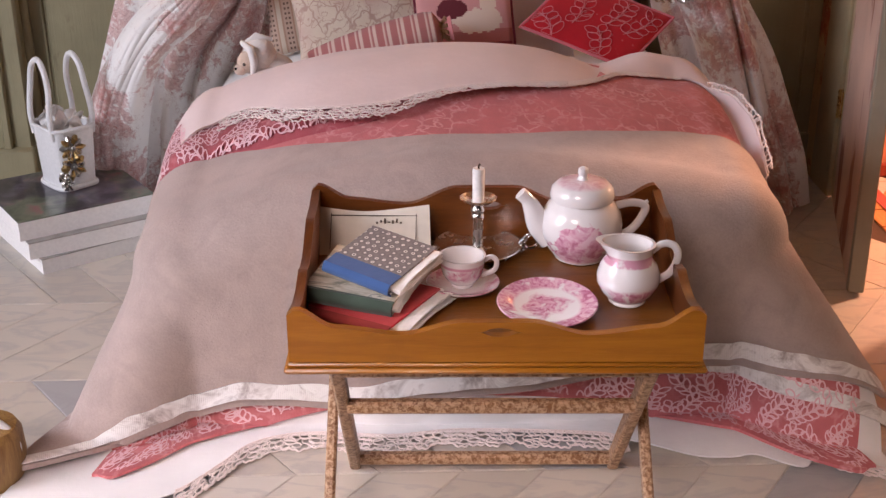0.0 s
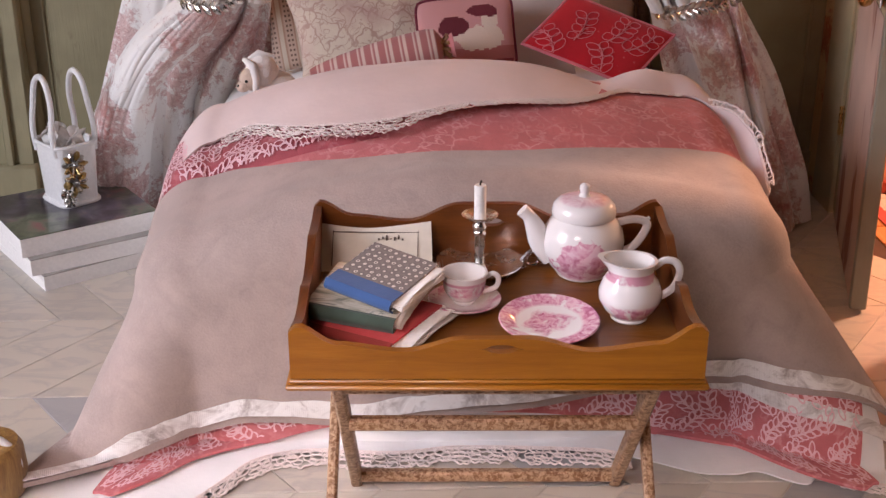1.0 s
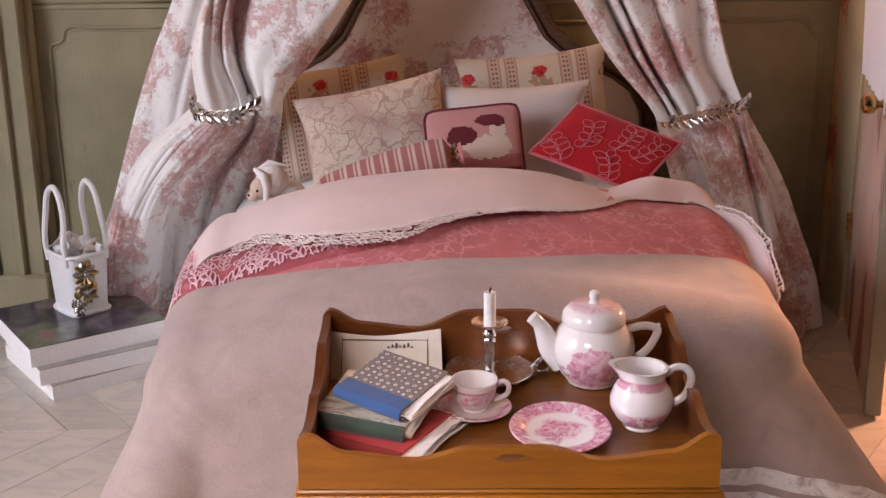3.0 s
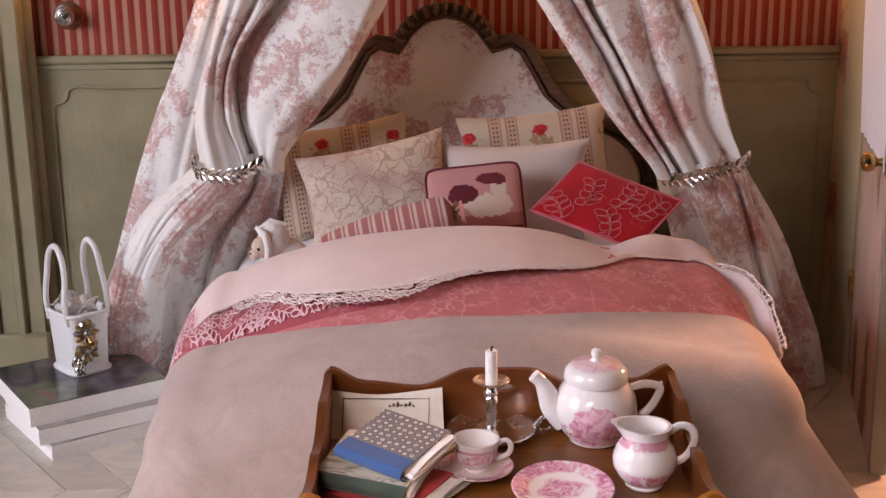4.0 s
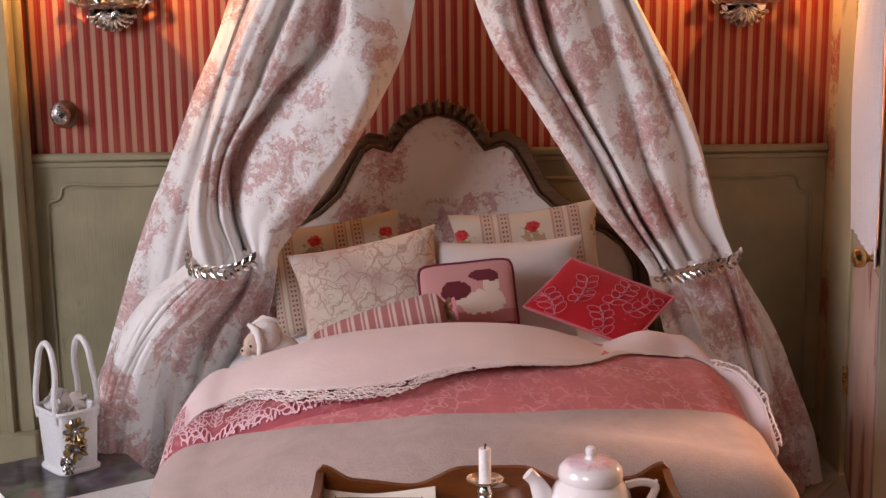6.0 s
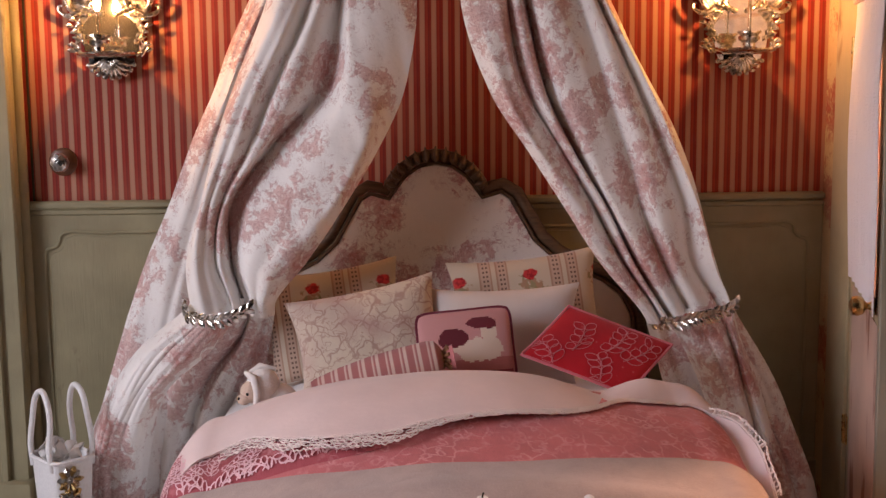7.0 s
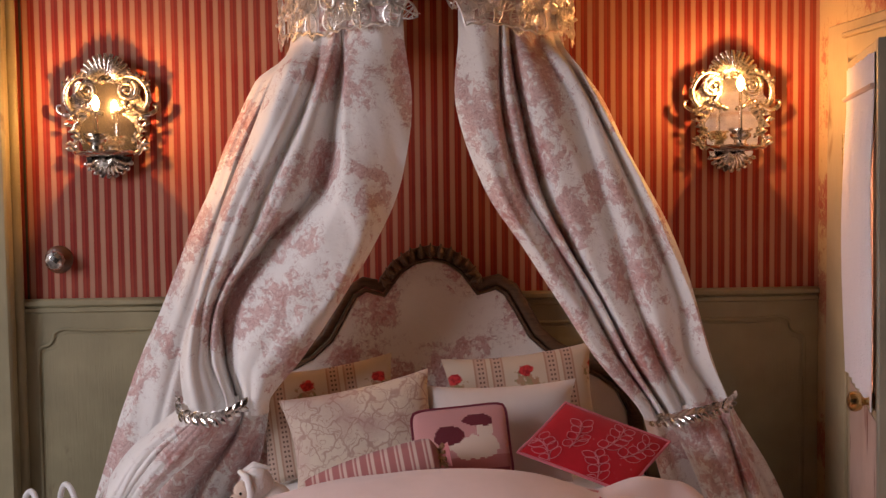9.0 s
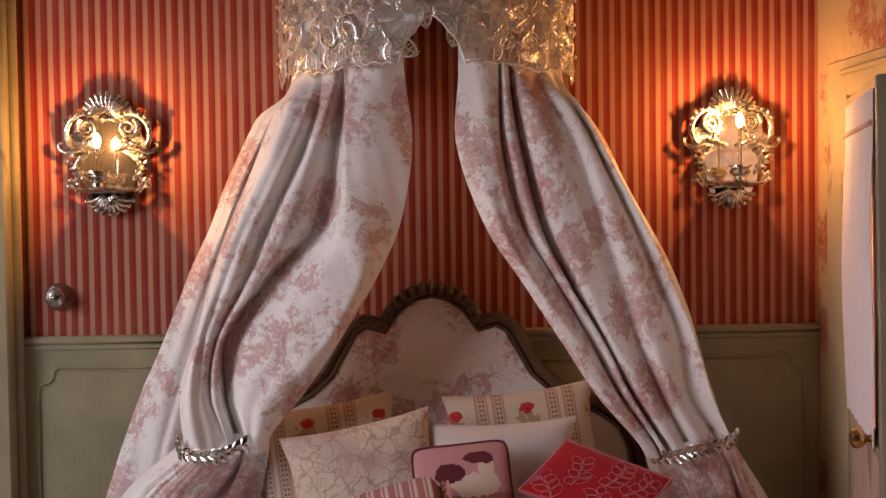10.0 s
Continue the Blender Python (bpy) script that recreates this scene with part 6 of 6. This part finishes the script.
REDCOVER = cloth_mat("red_book_cloth", (0.52, 0.025, 0.025), 0.1)
DEEPRED = cloth_mat("dark_red_spine_cloth", (0.22, 0.02, 0.015), 0.3)
book("open-paged red book lying at the bottom of the stack", 1.60, 1.60, 0.17, REDCOVER, DEEPRED, (-1.57, -17.88, TRAY_Z), -31, soft=True, strip=0.02, spill=0.32)
book("book in marbled paper with a green cloth spine", 1.50, 1.62, 0.21, MARBLED.mat, GREEN, (-1.72, -17.58, TRAY_Z + 0.25), -18, 2.5, 4, strip=0.05, spill=0.14)
book("book in grey floret paper with a blue cloth spine", 1.28, 1.28, 0.18, DOTS.mat, BLUE, (-1.42, -17.56, TRAY_Z + 0.60), -36, 9, 4.5, strip=0.24, spill=0.22)
CARD = plain("cream_card", (0.70, 0.64, 0.54), 0.8, vary=0.06, grain=3)
INK = plain("brown_ink", (0.10, 0.07, 0.05), 0.8)
card = thing("card", "cream card with an ink border leaning on the tray back", "card")
cw, ch = 2.0, 0.90
part("sheet", Build().sheet(lambda u, v: (-cw / 2 + cw * u - 0.05 * v, 0.04 * math.sin(5 * u) * v, v * (ch + 0.10 * abs(2 * u - 0.9) ** 1.5 - 0.08)), 24, 6, -0.025), CARD, card)
bord = Build()
for x0, z0, x1, z1 in ((-0.78, 0.72, 0.74, 0.73), (-0.78, 0.1, -0.770, 0.76), (0.72, 0.1, 0.73, 0.76)):
    bord.box(x0, -0.034, z0, x1, -0.004, z1, 0)
part("border", bord, INK, card, "thin ink border")
script = Build()
for k in range(7):
    script.box(0.02 + 0.07 * k, -0.034, 0.58 + 0.02 * (k % 2), 0.05 + 0.07 * k, -0.004, 0.61 + 0.03 * (k % 3), 0)
part("script", script, INK, card, "small line of illegible script")
card.matrix_world = pose(-1.58 * CM, -15.86 * CM, TRAY_Z * CM, -40, 0, -4)


# ---- magazines and bag on the floor ----
def magazine(label, at, rz, w, d, t, top_mat):
    m = thing("magazine", label, "magazine", at, rz, group="stacked magazines")
    part("cover", Build().box(-w / 2, -d / 2, t - 0.03, w / 2, d / 2, t, 0.008), top_mat, m)
    leaves = leaf_block(w, -d / 2 + 0.01, d / 2, 0.0, t - 0.031, 5, random.Random(int(t * 1000 + rz)), 0.012)
    part("page_block", leaves, PAPER, m, "white page edges")
    return m


PHOTO = Nodes("garden_photograph_cover", 0.3)
ph = PHOTO.noise(1.4, 6, distort=0.8)
PHOTO.colour(PHOTO.mix(PHOTO.step(PHOTO.noise(0.55, 3, shift=(4, 1, 0)), 0.50, 0.60), PHOTO.ramp(ph, (0.3, (0.012, 0.012, 0.016)), (0.5, (0.05, 0.04, 0.055)), (0.62, (0.10, 0.085, 0.12)), (0.75, (0.20, 0.22, 0.18))),
                       PHOTO.ramp(ph, (0.35, (0.06, 0.075, 0.05)), (0.55, (0.16, 0.18, 0.13)), (0.7, (0.28, 0.10, 0.11)))))
PHOTO.set("Coat Weight", 0.4)
GREYCOVER = plain("grey_cover_paper", (0.35, 0.33, 0.30), 0.4, vary=0.3, grain=1.5)
MAG = (-9.98, -4.55)
magazine("pale magazine at the bottom of a stack on the floor", (MAG[0] + 0.36, MAG[1] + 0.06, 0.0), 35, 3.7, 3.6, 0.42, GREYCOVER)
magazine("pale magazine in the middle of the stack", (MAG[0] + 0.28, MAG[1] - 0.12, 0.424), 31, 3.6, 3.4, 0.45, GREYCOVER)
magazine("magazine with a dark garden photograph on its cover", (MAG[0], MAG[1], 0.878), 32.6, 3.6, 3.4, 0.52, PHOTO.mat)
MAG_TOP = 1.40

# bag: local x along its broad front
bag = thing("handbag", "white miniature handbag with gold flowers and tissue inside", "handbag", (-9.98, -4.06, MAG_TOP), -48)
bw, bd, bh = 1.36, 1.16, 1.66


def bag_ring(z, grow=1.0, n=28):
    """A rounded rectangle that widens towards the top."""
    k = (0.92 + 0.14 * z / bh) * grow
    pts = []
    for i in range(n):
        t = 2 * math.pi * i / n
        c, s = math.cos(t), math.sin(t)
        e = 0.42
        pts.append((k * bw / 2 * abs(c) ** e * (1 if c > 0 else -1), k * bd / 2 * abs(s) ** e * (1 if s > 0 else -1), z))
    return pts


def loft(rings):
    n = len(rings[0])
    v = [p for r in rings for p in r]
    f = [(i * n + k, i * n + (k + 1) % n, (i + 1) * n + (k + 1) % n, (i + 1) * n + k) for i in range(len(rings) - 1) for k in range(n)]
    f.append(tuple(range(n))[::-1])
    return Build().add(v, f)


LEATHER = plain("white_leatherette", (0.78, 0.78, 0.77), 0.4, vary=0.05, grain=14, bump=0.006)
body = loft([bag_ring(0.0), bag_ring(0.06), bag_ring(0.6), bag_ring(1.2), bag_ring(bh), bag_ring(bh, 0.94), bag_ring(0.9, 0.93), bag_ring(0.88, 0.2)])
bag_body = part("body", body, LEATHER, bag)
part("base_trim", Build().tube(bag_ring(0.05, 1.03), 0.07, 7, True), LEATHER, bag_body)
part("rim", Build().tube(bag_ring(bh, 1.01), 0.055, 7, True), LEATHER, bag)
for sy in (-1, 1):
    h = [(-0.50, sy * 0.56, bh - 0.25), (-0.52, sy * 0.60, bh + 0.35), (-0.48, sy * 0.52, bh + 1.05), (-0.32, sy * 0.50, bh + 1.58), (0.0, sy * 0.48, bh + 1.80), (0.32, sy * 0.50, bh + 1.58), (0.48, sy * 0.52, bh + 1.05), (0.52, sy * 0.60, bh + 0.35), (0.50, sy * 0.56, bh - 0.25)]
    part("strap", Build().tube(curve(h, 36), 0.078, 9), LEATHER, bag, "white tubular handle")
for fz, fx, r in ((1.20, -0.20, 0.36), (0.68, -0.20, 0.36), (0.42, -0.47, 0.19), (0.22, -0.42, 0.18)):
    fl = Build()
    for k in range(5):
        a = 6.2832 * k / 5 + fz
        y = bw / 2 * (0.94 + 0.13 * fz / bh) + 0.05
        tip = (y + 0.03, fx + r * math.cos(a), fz + r * math.sin(a))
        fl.tube([(y, fx + 0.3 * r * math.cos(a), fz + 0.3 * r * math.sin(a)), (y + 0.04, fx + 0.72 * r * math.cos(a), fz + 0.72 * r * math.sin(a)), tip], [0.04, 0.34 * r, 0.05], 8, False, 0, None, 0.6)
        a += 0.628
        fl.tube([(y - 0.03, fx + 0.2 * r * math.cos(a), fz + 0.2 * r * math.sin(a)), (y - 0.01, fx + 0.7 * r * math.cos(a), fz + 0.7 * r * math.sin(a)), (y - 0.02, fx + 0.92 * r * math.cos(a), fz + 0.92 * r * math.sin(a))], [0.03, 0.26 * r, 0.04], 7, False, 1)
    fl.ball((y + 0.07, fx, fz), 0.07, 8, 1)
    part("flower", fl, [BRASS if r > 0.2 else SILVER, SILVER], bag_body, "gilt metal flower")
rt = random.Random(4)
for k in range(6):
    cx, cy = rt.uniform(-0.5, 0.5), rt.uniform(-0.2, 0.2)
    a0 = rt.uniform(0, 6.28)
    tissue = Build().sheet(lambda u, v: (cx + 0.42 * (u - 0.5) * math.cos(a0) + 0.12 * math.sin(9 * v + k), cy + 0.42 * (u - 0.5) * math.sin(a0) + 0.10 * math.cos(11 * u + k), bh - 0.5 + 0.95 * v * (1 - 0.4 * abs(u - 0.5)) + 0.05 * math.sin(12 * u)), 10, 8, 0.012)
    part("tissue_paper", tissue, PAPER, bag, "crumpled tissue paper", 60)

# gilded little basket with a white rim beside the bed's corner
bask = thing("basket", "small gold-brown basket with a white handle", "basket", (-8.72, -16.15, 0))
GOLDB = wood_mat("gold_brown_wicker", (0.16, 0.07, 0.015), (0.42, 0.24, 0.07), 0.5, 2, 0.1)
part("body", Build().lathe([(0.001, 0), (0.55, 0), (0.64, 0.2), (0.70, 0.6), (0.68, 1.0), (0.60, 1.15), (0.45, 1.18), (0.001, 1.1)], 24), GOLDB, bask)
arc = [(0.62 * math.cos(t), -0.1, 0.75 + 0.62 * math.sin(t)) for t in [math.pi * k / 14 - 0.4 for k in range(15)]]
part("handle", Build().tube(arc, 0.07, 8), LEATHER, bask, "white curved handle")
tw = Build()
for k in range(7):
    a = 6.28 * k / 7
    tw.tube([(0.1 * math.cos(a), 0.1 * math.sin(a), 1.1), (0.22 * math.cos(a), 0.22 * math.sin(a), 1.35), (0.3 * math.cos(a + 0.4), 0.3 * math.sin(a + 0.4), 1.5)], [0.03, 0.025, 0.01], 5)
part("twigs", tw, OLDGOLD, bask)


# ---- knob of the papered door ----
kb = thing("door_knob", "clear glass knob on a dark wooden rose", "door knob", (-10.62, 0, 10.46))
part("rose", Build().lathe([(0.001, 0.002), (0.40, 0.002), (0.40, 0.05), (0.34, 0.09), (0.15, 0.11), (0.001, 0.11)], 30, 0, turn_about(0, 0, 0, 90)), wood_mat("dark_red_wood", (0.10, 0.03, 0.01), (0.22, 0.07, 0.02), 0.35), kb)
part("knob", Build().lathe([(0.10, 0.10), (0.12, 0.2), (0.24, 0.28), (0.28, 0.42), (0.24, 0.54), (0.12, 0.60), (0.001, 0.61)], 10, 0, turn_about(0, 0, 0, 90)), SILVER, kb, "faceted glass-silver knob", 20)


# ---- wall sconces ----
FLAME = glow_mat("flame_bulb", (1.0, 0.51, 0.15), 1450.0)
MIRROR = Nodes("old_mirror", 0.07, 0.94)
MIRROR.colour(MIRROR.ramp(MIRROR.noise(2.0, 4), (0.35, (0.55, 0.53, 0.50)), (0.6, (0.74, 0.72, 0.68))))
TUBEGLASS = glass_mat("clear_candle_tube", (0.99, 0.97, 0.94), 0.0)
DARKSILVER = silver_mat("blackened_silver", (0.78, 0.74, 0.68), 0.17, 0.10)


def spiral(cx, cz, r, turns, start, y, sgn=1, n=26):
    return [(cx + sgn * r * (1 - 0.85 * k / n) * math.cos(start + turns * 6.2832 * k / n), y, cz + r * (1 - 0.85 * k / n) * math.sin(start + turns * 6.2832 * k / n)) for k in range(n + 1)]


def sconce(at, cup_x, flame_z, label):
    """A baroque mirrored sconce; its back is the wall, z = 0 at its lowest point."""
    s = thing("wall_sconce", label, "wall lamp", at, group="sconces beside the bed")
    # mirror plate with shouldered outline
    plate_ = [(-0.72, 0.75), (0.72, 0.75), (0.78, 1.35), (0.60, 1.62), (0.30, 1.80), (0.62, 2.05), (0.66, 2.45), (0.30, 2.62), (0, 2.66), (-0.30, 2.62), (-0.66, 2.45), (-0.62, 2.05), (-0.30, 1.80), (-0.60, 1.62), (-0.78, 1.35)]
    part("mirror", Build().slab(plate_, -0.54, -0.48), MIRROR.mat, s, "mirror plate")
    rim_pts = []
    for k in range(56):
        g = 2 * math.pi * k / 56
        r_ = 1.0 + 0.05 * math.sin(9 * g) + 0.04 * math.sin(14 * g + 1)
        x_ = 1.02 * math.sin(g) * r_ * (1.06 if math.cos(g) > -0.1 else 0.92)
        z_ = 1.72 + 1.42 * math.cos(g) * r_
        x_ *= 1 - 0.16 * math.exp(-((z_ - 1.62) / 0.12) ** 2) - 0.28 * smooth(2.45, 3.1, z_) - 0.20 * smooth(0.9, 0.2, z_)
        rim_pts.append((x_, z_))
    part("back_plate", Build().slab(rim_pts, -0.50, -0.42), DARKSILVER, s, "chased silver back plate")
    fr = Build()
    for sg in (-1, 1):
        fr.tube(spiral(sg * 0.56, 2.42, 0.30, 1.9, 2.2, -0.64, -sg), [0.07 - 0.002 * k for k in range(27)], 8)
        fr.tube(curve([(sg * 0.25, -0.58, 2.72), (sg * 0.72, -0.6, 2.82), (sg * 1.08, -0.58, 2.55), (sg * 1.16, -0.56, 2.15), (sg * 0.98, -0.58, 1.84), (sg * 0.55, -0.62, 1.74)], 20), [0.05 + 0.05 * math.sin(math.pi * k / 20) for k in range(21)], 8)
        fr.tube(curve([(sg * 0.75, -0.60, 1.86), (sg * 1.10, -0.62, 1.72), (sg * 1.36, -0.58, 1.84), (sg * 1.38, -0.58, 1.98), (sg * 1.28, -0.6, 2.0)], 14), [0.09 - 0.004 * k for k in range(15)], 8)
        fr.tube(curve([(sg * 0.80, -0.56, 1.62), (sg * 0.92, -0.58, 1.38), (sg * 0.86, -0.58, 1.1), (sg * 0.98, -0.56, 0.82), (sg * 0.70, -0.6, 0.62)], 16), 0.06, 8)
        for k in range(6):
            z = 1.58 - 0.17 * k
            o = 0.10 * math.sin(k * 1.7)
            p = Vector((sg * (0.88 + o), -0.62, z))
            fr.tube([p, p + Vector((sg * 0.12, -0.05, 0.06)), p + Vector((sg * 0.24, -0.02, 0.02 + 0.05 * (k % 2)))], [0.03, 0.085, 0.015], 7, False, 0, None, 0.6)
            fr.tube([p, p + Vector((-sg * 0.06, -0.05, -0.05)), p + Vector((-sg * 0.10, -0.04, -0.14))], [0.03, 0.07, 0.015], 7, False, 0, None, 0.6)
        for k in range(7):
            a = 0.5 + 0.32 * k
            p = Vector((sg * (0.62 + 0.55 * math.cos(a)), -0.6, 2.30 + 0.48 * math.sin(a)))
            fr.tube([p, p + Vector((sg * 0.10 * math.cos(a), -0.06, 0.10 * math.sin(a))), p + Vector((sg * 0.22 * math.cos(a + 0.5), -0.02, 0.20 * math.sin(a + 0.5)))], [0.04, 0.07, 0.015], 7)
        fr.tube(curve([(sg * 0.15, -0.6, 1.78), (sg * 0.35, -0.66, 1.86), (sg * 0.50, -0.64, 2.0), (sg * 0.42, -0.62, 2.12)], 10), 0.055, 7)
        for k in range(5):
            p = Vector((sg * (0.18 + 0.12 * k), -0.64, 1.78 + 0.05 * k))
            fr.ball(p, 0.075, 8)
    part("scroll_frame", fr, DARKSILVER, s, "", 60)
    for k in range(11):
        a = radians(-68 + 136 * k / 10)
        tip = Vector((0.72 * math.sin(a), -0.60, 2.74 + 0.70 * math.cos(a)))
        root = Vector((0.20 * math.sin(a), -0.66, 2.70 + 0.16 * math.cos(a)))
        shell_ = Build().tube([root, root.lerp(tip, 0.5) + Vector((0, -0.06, 0)), tip], [0.035, 0.065, 0.06], 8)
        part("shell_flute", shell_, DARKSILVER, s, "", 60)
    shell_ = Build().slab([(0.60 * math.sin(radians(-72 + 144 * k / 16)), 2.72 + 0.62 * math.cos(radians(-72 + 144 * k / 16))) for k in range(17)][::-1], -0.56, -0.46)
    part("shell_back", shell_, DARKSILVER, s, "fluted shell crest", 60)
    for k in range(9):
        a = radians(-62 + 124 * k / 8)
        tip = Vector((0.50 * math.sin(a), -0.62, 0.62 - 0.58 * math.cos(a)))
        low = Build().tube([(0.12 * math.sin(a), -0.72, 0.56 - 0.1 * math.cos(a)), (0.32 * math.sin(a), -0.75, 0.60 - 0.36 * math.cos(a)), tip], [0.04, 0.07, 0.055], 7)
        tip2 = Vector((0.72 * math.sin(a), -0.55, 0.68 - 0.68 * math.cos(a)))
        low.tube([tip, tip2], [0.055, 0.03], 6).ball(tip2, 0.075, 8, 0, (1.2, 0.8, 0.9))
        part("leaf", low, DARKSILVER, s, "", 60)
    low = Build().slab([(0.66 * math.sin(radians(-80 + 160 * k / 14)), 0.66 - 0.60 * math.cos(radians(-80 + 160 * k / 14))) for k in range(15)], -0.5, -0.42)
    part("lower_shell", low, DARKSILVER, s, "leafy lower shell", 60)
    part("shelf", Build().lathe([(0.001, 0.58), (0.5, 0.58), (0.80, 0.63), (0.86, 0.66), (0.84, 0.70), (0.70, 0.67), (0.001, 0.66)], 32, 0, turn_about(0, -1.10, 0), 0.95), DARKSILVER, s)
    part("candle_cup", Build().lathe([(0.16, 0.64), (0.26, 0.68), (0.17, 0.75), (0.17, 0.84), (0.28, 0.93), (0.30, 1.02), (0.22, 1.06), (0.33, 1.12), (0.33, 1.17), (0.14, 1.16), (0.001, 1.15)], 22, 0, turn_about(cup_x, -1.5, 0)), DARKSILVER, s)
    tube_ = part("candle", Build().lathe([(0.05, 1.10), (0.05, flame_z - 0.20), (0.04, flame_z - 0.17), (0.001, flame_z - 0.17)], 20, 0, turn_about(cup_x, -1.5, 0)), TUBEGLASS, s, "clear glass candle tube")
    part("flame_bulb", Build().lathe([(0.03, -0.19), (0.075, -0.12), (0.10, -0.02), (0.085, 0.08), (0.045, 0.16), (0.001, 0.21)], 16, 0, turn_about(cup_x, -1.5, flame_z)), FLAME, tube_, "glowing flame-shaped bulb")
    for o in s.children:
        if o.name.split(".")[0] not in ("flame_bulb", "candle", "candle_cup"):
            o.location.y += 0.20 * CM
    part("wall_bracket", Build().box(-0.3, -0.24, 0.9, 0.3, -0.003, 2.2, 0.03), OLDGOLD, s)
    return s


sconce((-9.05, 0, 12.82), -0.06, 2.0, "silver baroque mirror sconce, lit, near the papered door")
sconce((8.78, 0, 12.78), -0.08, 2.42, "silver baroque mirror sconce, lit, near the glazed door")


# ---- floor pieces ----
MARBLE = Nodes("pale_marble", 0.32)
rnd_ = MARBLE.random()
base_ = MARBLE.ramp(rnd_, (0.0, (0.50, 0.45, 0.38)), (0.35, (0.56, 0.50, 0.42)), (0.65, (0.60, 0.54, 0.46)), (0.78, (0.54, 0.50, 0.44)), (0.84, (0.36, 0.355, 0.35)), (1.0, (0.40, 0.39, 0.38)))
vein_ = MARBLE.noise(0.42, 5, (1, 2.0, 1), 1.2)
MARBLE.colour(MARBLE.mix(MARBLE.math("MULTIPLY", MARBLE.step(MARBLE.math("ABSOLUTE", MARBLE.math("SUBTRACT", vein_, 0.5)), 0.06, 0.0), 0.35), base_, (0.30, 0.29, 0.30)))
MARBLE.bump(vein_, 0.005)
MARBLE.set("Coat Weight", 0.2)
ROW, STEP = 3.75, 1.55


def plank_mesh(direction):
    """One slanted plank of the chevron, its corner at the row's lower seam."""
    g, c = 0.010, 0.02
    sh = direction * ROW
    low, high = [(g, g), (STEP - g, g), (STEP - g + sh * (1 - 2 * g / ROW), ROW - g), (g + sh * (1 - 2 * g / ROW), ROW - g)], None
    cx, cy = sum(p[0] for p in low) / 4, sum(p[1] for p in low) / 4
    top_ = [(x + (cx - x) * 0.02 + (c if x < cx - 0 else -c) * 0.5, y + (cy - y) * 0.01, 0.0) for x, y in low]
    rim_ = [(x, y, -0.015) for x, y in low]
    bot = [(x, y, -0.05) for x, y in low]
    v = top_ + rim_ + bot
    f = [(0, 1, 2, 3)] + [(i + 4, (i + 1) % 4 + 4, (i + 1) % 4, i) for i in range(4)] + [(i + 8, (i + 1) % 4 + 8, (i + 1) % 4 + 4, i + 4) for i in range(4)]
    return Build().add(v, f).mesh("plank", MARBLE.mat)


plank_meshes = {1: plank_mesh(0.75), -1: plank_mesh(-0.75)}
SEAM = -8.7
for row in range(-5, 3):
    y = SEAM + row * ROW
    d = 1 if row % 2 else -1
    for k in range(-18, 20):
        x = k * STEP * 1.0 + (0.3 if d > 0 else 0.0)
        mid = x + d * 0.75 * ROW / 2
        if not -14.5 < mid < 11.2 or y > 0 or y < -24.5:
            continue
        ob = new("plank", plank_meshes[d])
        ob.location = (x * CM, y * CM, 0)
        ob.parent = floor
board_mesh = Build().box(0, -0.62, -0.06, 19.5, 0.62, 0.0, 0.02).mesh("board", BOARD)
for k in range(18):
    ob = new("board", board_mesh)
    ob.location = (12.2 * CM, (-23.3 + 1.28 * k) * CM, -0.003 * CM)
    ob.parent = floor2
